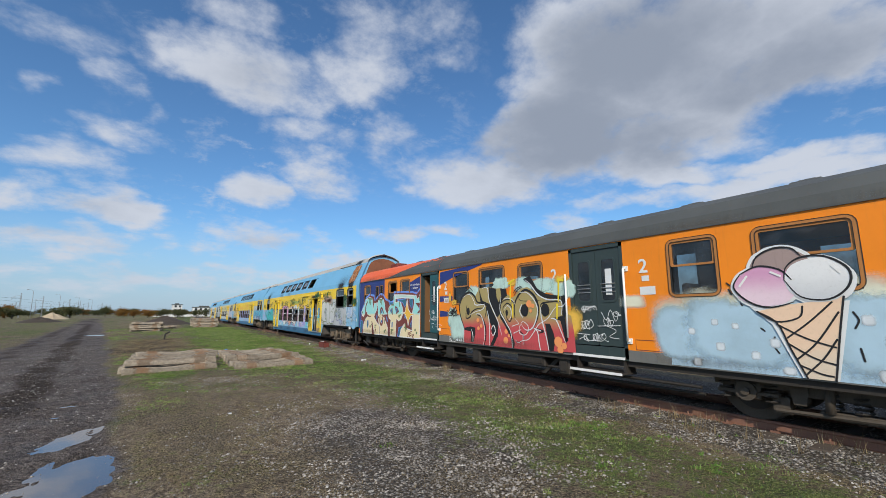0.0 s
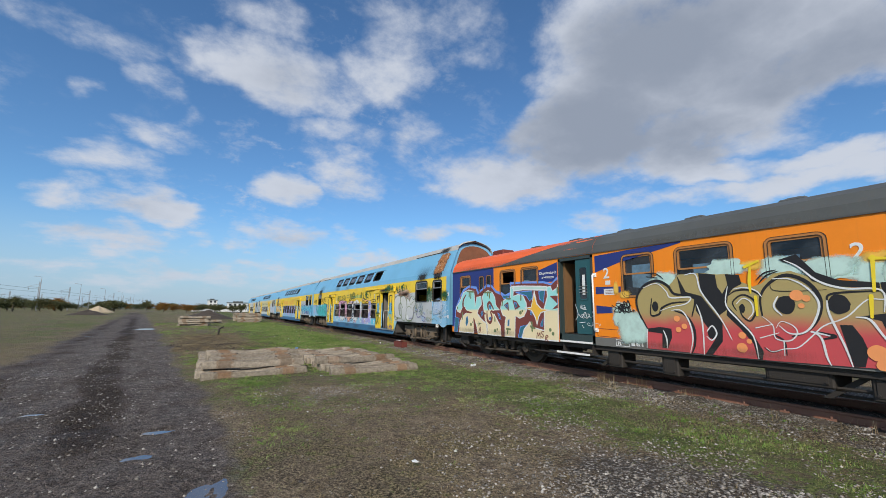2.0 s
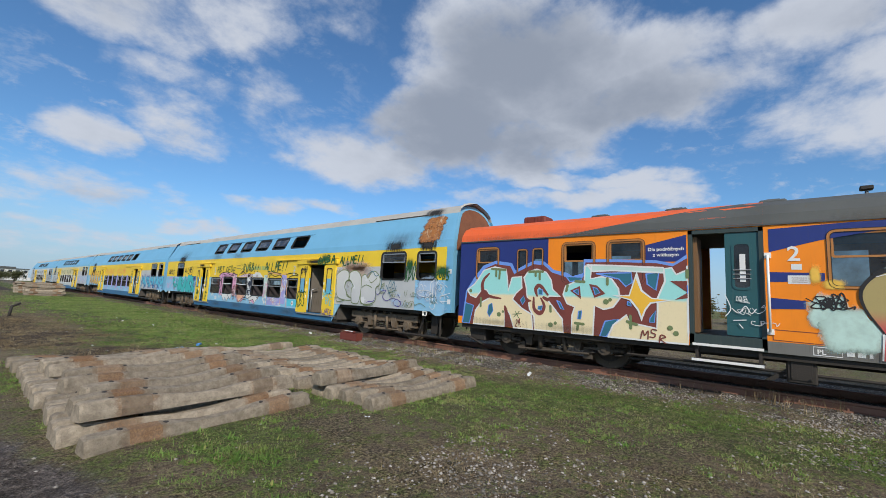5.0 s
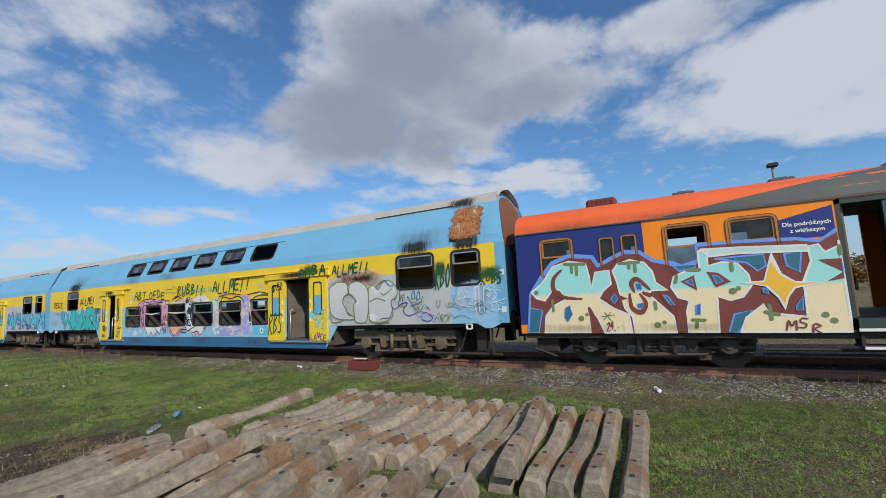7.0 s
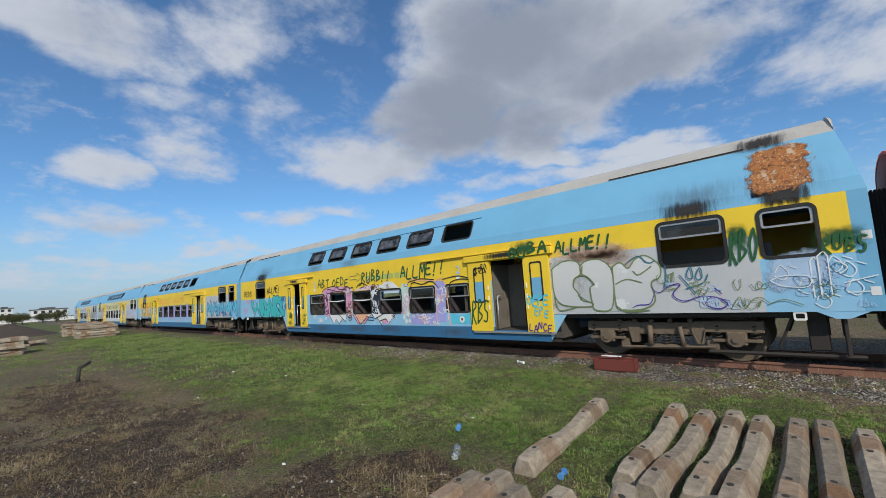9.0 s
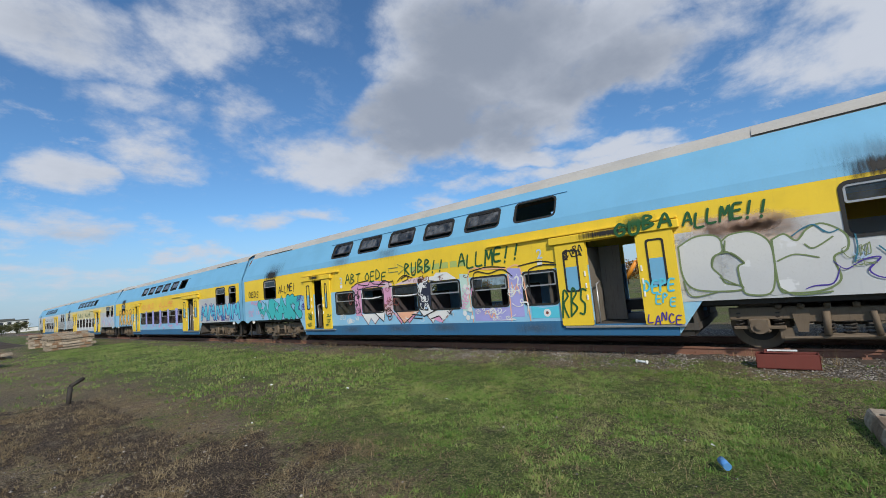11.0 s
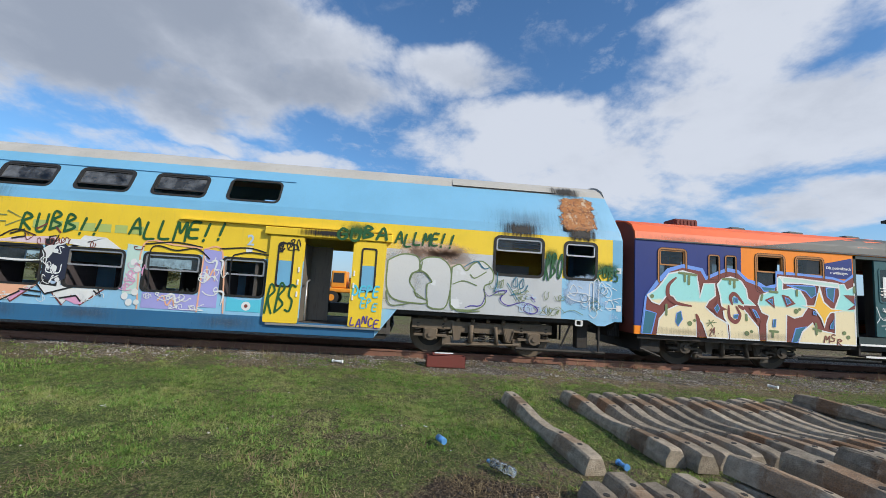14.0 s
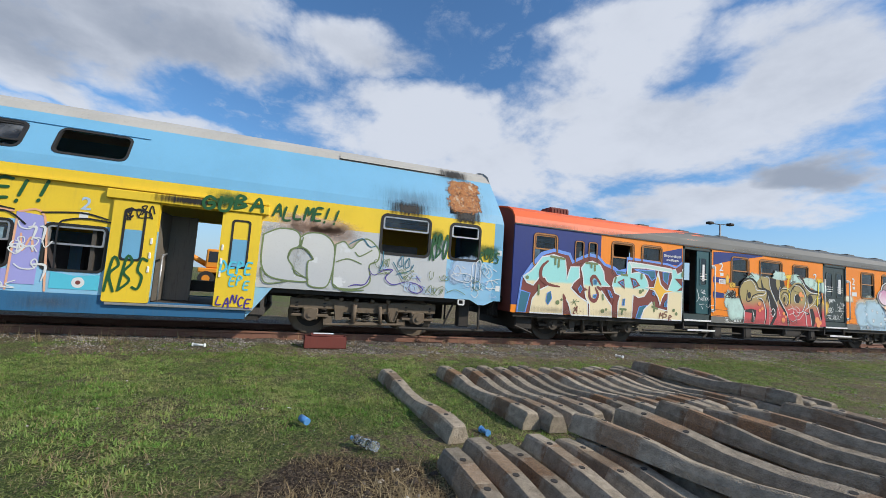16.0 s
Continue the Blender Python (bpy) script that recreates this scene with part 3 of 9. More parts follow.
# ---- mesh helpers ----


def quad(bm, pts, mi=0):
    f = bm.faces.new([bm.verts.new(q) for q in pts])
    f.material_index = mi
    return f


def box(bm, x0, x1, y0, y1, z0, z1, mi=0, bev=0.0):
    a = [bm.verts.new((x, y, z)) for z in (z0, z1) for x, y in ((x0, y0), (x1, y0), (x1, y1), (x0, y1))]
    fs = [bm.faces.new([a[i] for i in q]) for q in ((3, 2, 1, 0), (4, 5, 6, 7), (0, 1, 5, 4), (1, 2, 6, 5), (2, 3, 7, 6), (3, 0, 4, 7))]
    for f in fs:
        f.material_index = mi
    if bev:
        bmesh.ops.bevel(bm, geom=list({e for f in fs for e in f.edges}), offset=bev, segments=1, affect="EDGES")


def rod(bm, a, b, r, n=8, mi=0, r2=None):
    a, b = Vector(a), Vector(b)
    d = (b - a).normalized()
    s = d.cross(Vector((0, 0, 1)) if abs(d.z) < 0.9 else Vector((1, 0, 0))).normalized()
    u = s.cross(d)
    rr = (r, r if r2 is None else r2)
    rings = [[bm.verts.new(c + k * (s * math.cos(i * 2 * math.pi / n) + u * math.sin(i * 2 * math.pi / n))) for i in range(n)] for c, k in zip((a, b), rr)]
    for i in range(n):
        f = bm.faces.new((rings[0][i], rings[0][(i + 1) % n], rings[1][(i + 1) % n], rings[1][i]))
        f.material_index, f.smooth = mi, n > 7
    for ring_v in (rings[0][::-1], rings[1]):
        bm.faces.new(ring_v).material_index = mi


def rounded(y0, y1, z0, z1, r, n=4):
    pts = []
    for cy, cz, a0 in ((y1 - r, z1 - r, 0), (y0 + r, z1 - r, 90), (y0 + r, z0 + r, 180), (y1 - r, z0 + r, 270)):
        for i in range(n + 1):
            a = radians(a0 + 90 * i / n)
            pts.append((cy + r * math.cos(a), cz + r * math.sin(a)))
    return pts


def hoop(bm, outer, inner, xf, d, mi=0):
    """A flat ring between two outlines with the same number of points, d deep; xf(z) gives the wall's x."""
    n = len(outer)
    o = [bm.verts.new((xf(z) - d, y, z)) for y, z in outer]
    i_ = [bm.verts.new((xf(z) - d, y, z)) for y, z in inner]
    ob, ib = [bm.verts.new((xf(z) + 0.02, y, z)) for y, z in outer], [bm.verts.new((xf(z) + 0.05, y, z)) for y, z in inner]
    for k in range(n):
        j = (k + 1) % n
        for q in ((o[k], i_[k], i_[j], o[j]), (ob[k], o[k], o[j], ob[j]), (i_[k], ib[k], ib[j], i_[j])):
            bm.faces.new(q).material_index = mi


def slab(bm, pts, x, d=0.01, mi=0, xf=None):
    """A flat plate of outline pts (y, z) whose face lies at x, d thick."""
    g = xf or (lambda z: x)
    a = [bm.verts.new((g(z), y, z)) for y, z in pts]
    b = [bm.verts.new((g(z) + d, y, z)) for y, z in pts]
    bm.faces.new(a).material_index = mi
    for i in range(len(pts)):
        j = (i + 1) % len(pts)
        bm.faces.new((a[i], b[i], b[j], a[j])).material_index = mi


def mesh_of(name, bm, mats):
    bmesh.ops.recalc_face_normals(bm, faces=bm.faces[:]) if len(bm.faces) < 4000 else None
    me = bpy.data.meshes.new(name)
    bm.to_mesh(me)
    bm.free()
    for m in mats if isinstance(mats, (list, tuple)) else [mats]:
        me.materials.append(m)
    return me


def part(name, bm, mats, parent, label="", at=None):
    ob = new(name, mesh_of(name, bm, mats))
    ob.parent = parent
    if at is not None:
        ob.matrix_basis = at
    if label:
        ob["label"] = label
    return ob


def thing(name, label, category, at=(0, 0, 0), rz=0.0, group="", kind=""):
    ob = new(name)
    ob.matrix_basis = pose(*at, 0, 0, rz)
    return tagged(ob, label, category, group, kind)


def solo(name, bm, mats, label, category, group="", kind="", at=None):
    ob = new(name, mesh_of(name, bm, mats))
    if at is not None:
        ob.matrix_basis = at
    return tagged(ob, label, category, group, kind)


def from_arrays(name, verts, faces, mats):
    me = bpy.data.meshes.new(name)
    me.from_pydata(verts, [], faces)
    for m in mats:
        me.materials.append(m)
    return me


# ---- ground ----
# rain puddles: place, half width, half length, turn in degrees
PUDDLES = [(-0.92, 7.35, 0.6, 1.05, -8), (-1.2, 9.4, 0.3, 0.95, -22), (-1.72, 12.35, 0.24, 0.14, 0), (-1.85, 11.2, 0.22, 0.13, 0), (-3.58, 14.35, 0.2, 0.13, 0),
           (-5.7, 47.7, 1.6, 1.4, 0), (-12.0, 65, 1.8, 2.2, 0), (-6.4, 70, 2.0, 3.0, 0), (-7.6, 38, 0.5, 0.6, 0)]


def basin(x, y, px, py, rx, ry, turn):
    c, q = math.cos(radians(turn)), math.sin(radians(turn))
    u, v = (x - px) * c + (y - py) * q, (y - py) * c - (x - px) * q
    return (u / rx) ** 2 + (v / ry) ** 2


def road_edge(y):
    return 0.72 - 0.118 * y + 0.12 * np.sin(y * 0.55) + 0.07 * np.sin(y * 1.7)


def gauss(x, y, cx, cy, rx, ry):
    return np.exp(-(((x - cx) / rx) ** 2 + ((y - cy) / ry) ** 2))


def ease(v, lo, hi):
    k = np.clip((v - lo) / (hi - lo), 0, 1)
    return k * k * (3 - 2 * k)


def mottle(x, y, s=1.0):
    """An uneven field between 0 and 1 at three sizes."""
    a = np.sin(x * 1.3 * s + 1.9 * np.sin(y * 0.9 * s + 0.4)) * np.sin(y * 1.1 * s + 1.6 * np.sin(x * 0.8 * s + 1.1))
    b = np.sin(x * 3.7 * s + 1.5 * np.sin(y * 2.9 * s)) * np.sin(y * 3.3 * s + 1.4 * np.sin(x * 2.7 * s + 2.0))
    c = np.sin(x * 9.1 * s + 1.3 * np.sin(y * 7.7 * s)) * np.sin(y * 8.3 * s + 1.2 * np.sin(x * 7.1 * s + 0.7))
    return np.clip(0.5 + 0.28 * a + 0.22 * b + 0.14 * c, 0, 1)


def cover(x, y):
    """Shares of grass, mud, ruts, dark soil and loose stone at a place, and the height there."""
    e = road_edge(y)
    mud = ease(x, e - 5.2, e - 3.6) * (1 - ease(x, e - 0.65, e + 0.2))
    rut = mud * ((0.75 + 0.6 * mottle(x, y, 1.1)) * gauss(x, 0, e - 1.95, 0, 0.5, 1e9) * ease(y, 9.5, 13.0) + 0.6 * gauss(x, 0, e - 0.1, 0, 0.16, 1e9) + (0.4 + 0.8 * mottle(x, y, 0.8)) * gauss(x, 0, e - 4.0, 0, 0.7, 1e9))
    green = 0.42 + 0.25 * ease(x, 1.5, 4.5) * (1 - ease(x, 5.6, 6.6)) + 0.30 * ease(y, 21.5, 26) * ease(x, 0.0, 2.0)
    green += 0.35 * gauss(x, y, 3.6, 25, 2.4, 5) + 0.25 * gauss(x, y, -0.2, 15.0, 0.8, 2.5) + 0.2 * gauss(x, y, 4.6, 12.5, 1.2, 3.0)
    green -= 0.32 * gauss(x, y, 2.6, 7.5, 2.0, 4.5) + 0.06 * gauss(x, y, 6.3, 20, 0.8, 60)
    green = green * (1 - ease(x, 6.9, 7.4) * (1 - ease(x, 12, 14)))
    green += 0.1 * ease(-x, 6, 12)
    green -= 0.28 * gauss(x, 0, 6.0, 0, 0.8, 1e9) * ease(y, 12, 20)
    stone = 0.95 * gauss(x, y, 2.9, 6.2, 1.7, 3.2) + 0.4 * gauss(x, y, 4.8, 11.0, 1.2, 1.0) + 0.5 * gauss(x, y, 1.0, 13.6, 1.2, 1.2) + 1.1 * mottle(x, y, 0.8) * gauss(x, 0, 6.6, 0, 0.6, 1e9) + 0.8 * ease(x, 6.8, 7.3) * (1 - ease(x, 11, 12.5))
    near_soil = 1.2 * gauss(x, y, 0.5, 23.3, 1.0, 0.9) + 1.4 * gauss(x, y, -1.0, 27.2, 1.9, 3.0) + 1.15 * gauss(x, y, -1.4, 34.0, 1.6, 3.5)
    mo = mottle(x, y)
    green = green + 0.34 * (mo - 0.5) + 0.2 * (mottle(x + 7.0, y - 3.0, 0.45) - 0.5)
    soil = np.clip(near_soil, 0, 1) * (0.15 + 1.1 * mottle(x - 5.0, y, 1.3)) + 0.5 * gauss(x, y, 0.8, 14.2, 0.9, 0.7) + 0.25 * gauss(x, y, 0.6, 9.0, 0.9, 2.5) * (0.2 + 1.6 * mo)
    z = 0.03 * rut * mottle(x, y, 1.7) - 0.02 * mud + 0.05 * ease(x, 6.2, 7.2) - 0.05 * ease(x, 11.5, 14) + 0.03 * (1 - mud) * ease(x, e - 0.3, e + 0.4)
    for puddle in PUDDLES:
        z = z - 0.04 * np.exp(-basin(x, y, *puddle) ** 2)
    return green, mud, rut, soil, stone, z


gx = np.r_[-3000, -1500, -700, -350, -200, -120, -80, np.arange(-60, -12, 2.0), np.arange(-12, -5, 0.5), np.arange(-5, -2.6, 0.16), np.arange(-2.6, 0.2, 0.055), np.arange(0.2, 7.6, 0.16), np.arange(7.6, 14, 0.5), np.arange(14, 60, 4.0), 80, 120, 200, 350, 700, 1500, 3000]
gy = np.r_[-3000, -1500, -700, -300, -120, -60, np.arange(-40, 0, 4.0), np.arange(0, 5.5, 0.2), np.arange(5.5, 13.2, 0.07), np.arange(13.2, 30, 0.2), np.arange(30, 50, 0.5), np.arange(50, 130, 2.0), 140, 160, 200, 300, 500, 900, 1800, 3000]
GX, GY = np.meshgrid(gx, gy)
g_green, g_mud, g_rut, g_soil, g_stone, GZ = cover(GX, GY)
rough_z = np.array([noise.noise(Vector((a * 1.3, c * 1.3, 0))) * 0.022 + noise.noise(Vector((a * 4.1, c * 4.1, 7))) * 0.012 for a, c in zip(GX.ravel(), GY.ravel())]).reshape(GX.shape)
fine_z = np.array([noise.noise(Vector((a * 6.0, c * 3.2, 2))) * 0.02 + noise.noise(Vector((a * 15.0, c * 8.0, 5))) * 0.012 if -5 < a < 1 and 2 < c < 16 else 0.0 for a, c in zip(GX.ravel(), GY.ravel())]).reshape(GX.shape)
GZ = GZ + fine_z * g_mud + rough_z * np.where(np.abs(GX) < 60, 1, 0) * (1 - 0.5 * g_mud)
nx, ny = len(gx), len(gy)
idx = np.arange(nx * ny).reshape(ny, nx)
gfaces = np.stack([idx[:-1, :-1], idx[:-1, 1:], idx[1:, 1:], idx[1:, :-1]], -1).reshape(-1, 4)
gme = from_arrays("ground", np.stack([GX, GY, GZ], -1).reshape(-1, 3).tolist(), gfaces.tolist(), [ground_mat])
for key, arr in (("green", g_green), ("mud", g_mud), ("soil", g_soil), ("stone", g_stone), ("rut", g_rut)):
    at = gme.attributes.new(key, "FLOAT", "POINT")
    at.data.foreach_set("value", np.clip(arr, 0, 1).ravel().astype(np.float32))
gme.polygons.foreach_set("use_smooth", [True] * len(gme.polygons))
ground = tagged(new("ground", gme), "uneven ground of sparse grass, gravel and mud", "ground", kind="structure")

for px, py, rx, ry, turn in PUDDLES:
    bm = bmesh.new()
    bm.faces.new([bm.verts.new((1.25 * rx * math.cos(k * math.pi / 24), 1.25 * ry * math.sin(k * math.pi / 24), 0)) for k in range(48)])
    level = float(cover(np.array(px + 3 * rx), np.array(py))[5]) - 0.014
    solo("puddle", bm, water, "shallow rain puddle in the muddy track", "puddle", "puddles on the track", "structure", pose(px, py, min(level, -0.034) - 0.012, 0, 0, turn))

# ---- rails ----
CX = 8.38
RAIL_Z = 0.2
track = thing("railway_track", "rusty railway track with old timber sleepers and fastenings", "railway track", (CX, 0, 0.035), kind="structure")
for sx in (-0.7525, 0.7525):
    bm = bmesh.new()
    prof = [(-0.065, 0.03), (0.065, 0.03), (0.065, 0.045), (0.015, 0.06), (0.012, 0.15), (0.034, 0.165), (0.034, 0.195), (0.028, 0.2), (-0.028, 0.2), (-0.034, 0.195), (-0.034, 0.165), (-0.012, 0.15), (-0.015, 0.06), (-0.065, 0.045)]
    ends = [[bm.verts.new((sx + a, y, c)) for a, c in prof] for y in (-60, 160)]
    for i in range(len(prof)):
        j = (i + 1) % len(prof)
        bm.faces.new((ends[0][i], ends[0][j], ends[1][j], ends[1][i]))
    part("rail", bm, RAIL_STEEL, track, "rusty steel rail")
bm = bmesh.new()
box(bm, -1.28, 1.28, -0.12, 0.12, -0.08, 0.055, bev=0.015)
for sx in (-0.7525, 0.7525):
    for o in (-0.1, 0.1):
        box(bm, sx + o - 0.03, sx + o + 0.03, -0.06, 0.06, 0.05, 0.085, 1)
        rod(bm, (sx + o, 0, 0.08), (sx + o, 0, 0.12), 0.016, 6, 1)
tie_me = mesh_of("timber", bm, [OLD_TIMBER, RAIL_STEEL])
for i in range(120):
    tie = new("timber", tie_me)
    tie.parent = track
    tie.matrix_basis = pose(random.uniform(-0.03, 0.03), -12 + i * 0.62, random.uniform(-0.01, 0.005))

# ---- running gear ----


def disc_wheel(bm, x, y, z, r, w_, side):
    rod(bm, (x - side * w_ / 2, y, z), (x + side * w_ / 2, y, z), r, 28, 0)
    rod(bm, (x - side * 0.05 - side * w_ / 2, y, z), (x - side * w_ / 2, y, z), r * 1.06, 28, 0)


def coil(bm, x, y, z0, z1, r, turns=5, mi=0):
    n = turns * 8
    prev = None
    for i in range(n + 1):
        a = i * math.pi / 4
        q = (x + r * math.cos(a), y + r * math.sin(a), z0 + (z1 - z0) * i / n)
        if prev:
            rod(bm, prev, q, 0.017, 5, mi)
        prev = q


SPRING = {}


def bogie(parent, yc, base=2.45, heavy=True):
    steel = BOGIE if heavy else DARK_BOGIE
    frame_ob = None
    bm = bmesh.new()
    for s in (-1, 1):
        x = s * 1.03
        for a, c in ((-base / 2 - 0.45, -0.55), (-0.55, 0.55), (0.55, base / 2 + 0.45)):
            hi = 0.98 if heavy else 0.92
            box(bm, x - 0.07, x + 0.07, a, c, hi - (0.26 if abs(a + c) < 0.1 else 0.2), hi + (0.0 if abs(a + c) < 0.1 else 0.03), bev=0.012)
        box(bm, x - 0.09, x + 0.09, -0.42, 0.42, 0.42, 0.52, bev=0.012)
        for o in (-0.62, 0.62):
            slab(bm, [(o - 0.14, 0.98), (o + 0.14, 0.98), (o + 0.07, 0.55), (o - 0.07, 0.55)], x - 0.1, 0.2)
        box(bm, x - 0.05, x + 0.05, -0.95, -0.75, 0.38, 0.62)
        box(bm, x - 0.05, x + 0.05, 0.75, 0.95, 0.38, 0.62)
        for o in (-0.5, -0.12, 0.25, 0.6, 0.92):
            rod(bm, (x - s * 0.0 + s * 0.08, o, 0.98), (x + s * 0.1, o, 1.06), 0.05, 8)
        rod(bm, (x + s * 0.1, -0.9, 0.5), (x + s * 0.1, 0.9, 0.44), 0.03, 6)
        rod(bm, (x + s * 0.12, 0.3, 0.5), (x + s * 0.12, 0.28, 0.92), 0.055, 10)
        rod(bm, (x + s * 0.12, -0.34, 0.5), (x + s * 0.12, -0.3, 0.9), 0.045, 10)
        # a hanging brake hose
        prev = None
        for i in range(9):
            q = (x + s * 0.13, -0.52 - 0.03 * i, 0.85 - 0.30 * math.sin(math.pi * i / 8))
            if prev:
                rod(bm, prev, q, 0.012, 5)
            prev = q
    box(bm, -1.0, 1.0, -0.3, 0.3, 0.7, 0.98)
    frame_ob = part("bogie_frame", bm, steel, parent, "dusty steel bogie frame")
    frame_ob.location = (0, yc, 0)
    for s in (-1, 1):
        for sx, sy, big in [(1.05, o, 1) for o in (-0.28, 0.0, 0.28)] + [(1.03, wy + o, 0) for wy in (-base / 2, base / 2) for o in (-0.3, 0.3)]:
            key = (big, heavy)
            if key not in SPRING:
                bm = bmesh.new()
                coil(bm, 0, 0, 0.52 if big else (0.66 if heavy else 0.5), 0.76 if big else 0.94, 0.085 if big else (0.07 if heavy else 0.1), 4 if heavy or big else 6)
                SPRING[key] = mesh_of("spring", bm, UNDER)
            o = new("spring", SPRING[key])
            o.parent = frame_ob
            o.location = (s * sx, sy, 0)
    for wy in (-base / 2, base / 2):
        bm = bmesh.new()
        for s in (-1, 1):
            disc_wheel(bm, s * 0.755, wy, RAIL_Z + 0.455, 0.455, 0.13, s)
            rod(bm, (s * 0.82, wy, RAIL_Z + 0.455), (s * 0.85, wy, RAIL_Z + 0.455), 0.30, 24, 1)
        rod(bm, (-0.8, wy, RAIL_Z + 0.455), (0.8, wy, RAIL_Z + 0.455), 0.08, 10)
        ws = part("wheelset", bm, [steel, UNDER], frame_ob, "rusty steel wheels")
        for s in (-1, 1):
            bm = bmesh.new()
            box(bm, s * 1.03 - 0.1, s * 1.03 + 0.1, wy - 0.17, wy + 0.17, RAIL_Z + 0.33, RAIL_Z + 0.6, bev=0.03)
            box(bm, s * 1.03 - 0.1, s * 1.03 + 0.1, wy - 0.4, wy + 0.4, RAIL_Z + 0.40, RAIL_Z + 0.46, bev=0.01)
            rod(bm, (s * 1.1, wy, RAIL_Z + 0.455), (s * 1.17, wy, RAIL_Z + 0.455), 0.14, 16)
            rod(bm, (s * 1.17, wy, RAIL_Z + 0.455), (s * 1.2, wy, RAIL_Z + 0.455), 0.06, 12)
            part("axle_box", bm, steel, frame_ob)
    return frame_ob


def skin(bm, prof, ys, holes, mi_of, low, far=None):
    """Car body shell: prof is the half outline (half width, z) from the sill to the roof's crown; holes are (y0, y1, z0, z1)."""
    zs = sorted({z for _, z in prof} | {h[2] for h in holes} | {h[3] for h in holes})
    hw = lambda z: float(np.interp(z, [q[1] for q in prof], [q[0] for q in prof]))
    yy = sorted(set(ys) | {h[0] for h in holes} | {h[1] for h in holes})
    cache = {}

    def vert(s, y, z):
        key = (s if hw(z) > 1e-6 else 0, round(y, 4), round(z, 4))
        if key not in cache:
            cache[key] = bm.verts.new((s * hw(z), y, z))
        return cache[key]

    for s in (-1, 1):
        for y0, y1 in zip(yy, yy[1:]):
            for z0, z1 in zip(zs, zs[1:]):
                ym, zm = (y0 + y1) / 2, (z0 + z1) / 2
                if zm < low(ym) or any(h[0] < ym < h[1] and h[2] < zm < h[3] and (s < 0 or far is None or h[:2] in far) for h in holes):
                    continue
                q = [vert(s, y0, z0), vert(s, y0, z1), vert(s, y1, z1), vert(s, y1, z0)]
                q = list(dict.fromkeys(q))
                f = bm.faces.new(q if s < 0 else q[::-1])
                f.material_index = mi_of(s, ym, zm)
    return hw


def shell_part(name, bm, mats, parent, label=""):
    me = bpy.data.meshes.new(name)
    bm.to_mesh(me)
    bm.free()
    for m in mats:
        me.materials.append(m)
    ob = new(name, me)
    ob.parent = parent
    mod = ob.modifiers.new("thickness", "SOLIDIFY")
    mod.thickness, mod.offset, mod.use_even_offset = 0.045, -1.0, False
    if label:
        ob["label"] = label
    return ob


def car_window(car, hwf, y0, y1, z0, z1, frame_m=RUBBER, pane_m=PANE, split=None, open_low=False, open_top=False, ragged=False, r=0.09, w_=0.035, both=True, light=ALU, gasket=None):
    """A window in the near wall (and the far one): rubber frame, transom and panes."""
    xf = lambda z: -hwf(z)
    bm = bmesh.new()
    hoop(bm, rounded(y0 - w_, y1 + w_, z0 - w_, z1 + w_, r + w_), rounded(y0 + 0.015, y1 - 0.015, z0 + 0.015, z1 - 0.015, r), xf, 0.012)
    win = part("window", bm, frame_m, car, "")
    if gasket:
        for o in (w_, -0.022):
            bm = bmesh.new()
            hoop(bm, rounded(y0 - o - 0.007, y1 + o + 0.007, z0 - o - 0.007, z1 + o + 0.007, r + o + 0.007), rounded(y0 - o, y1 + o, z0 - o, z1 + o, r + o), xf, 0.016)
            part("gasket", bm, gasket, win, "thin black rubber gasket")
    if split:
        zc = z0 + (z1 - z0) * split
        bm = bmesh.new()
        hoop(bm, rounded(y0 + 0.02, y1 - 0.02, zc, z1 - 0.02, 0.04), rounded(y0 + 0.055, y1 - 0.055, zc + 0.035, z1 - 0.055, 0.03), lambda z: xf(z) + 0.012, 0.012)
        part("sash", bm, light, win, "aluminium sash")
        spans = [(z0, zc, open_low), (zc, z1, open_top)]
    else:
        spans = [(z0, z1, open_low)]
    for a, c, gone in spans:
        if gone:
            continue
        bm = bmesh.new()
        slab(bm, rounded(y0, y1, a, c, 0.05, 3), 0, 0.006, xf=lambda z: xf(z) + 0.022)
        pane = part("pane", bm, pane_m, win)
        pane.visible_shadow = False
    if ragged:
        bm = bmesh.new()
        k = 9
        for i in range(k):
            a, c = y0 + (y1 - y0) * i / k, y0 + (y1 - y0) * (i + 1) / k
            slab(bm, [(a, z0), (c, z0), ((a + c) / 2 + random.uniform(-0.05, 0.05), z0 + random.uniform(0.03, 0.16))], 0, 0.005, xf=lambda z: xf(z) + 0.022)
        part("shard", bm, PANE, win, "broken glass left in the frame")
    return win

# ---- single-deck coach ----
OY = 9.3
coach = thing("passenger_coach", "orange single-deck railway coach with grey roof and bright graffiti", "railway coach", (CX, OY, 0.045))
coach.scale = (1, 1, 0.974)
O_PROF = [(1.42, 0.95), (1.42, 1.15), (1.42, 3.25), (1.38, 3.45), (1.24, 3.64), (0.96, 3.77), (0.54, 3.86), (0.0, 3.9)]
O_HALF = 9.42
O_WIN = [(2.2, 3.28, 2.15, 3.08), (3.8, 4.54, 2.14, 3.08), (7.47, 8.24, 2.15, 3.04), (8.79, 9.82, 2.15, 3.08), (10.34, 11.08, 2.13, 3.07),
         (13.91, 14.63, 2.15, 3.08), (14.94, 15.67, 2.15, 3.08), (17.46, 18.14, 2.2, 3.05), (16.62, 16.88, 2.35, 2.97), (16.19, 16.45, 2.35, 2.98), (0.6, 1.5, 2.15, 3.08)]
O_DOOR = [(5.41, 6.68), (11.93, 13.1)]
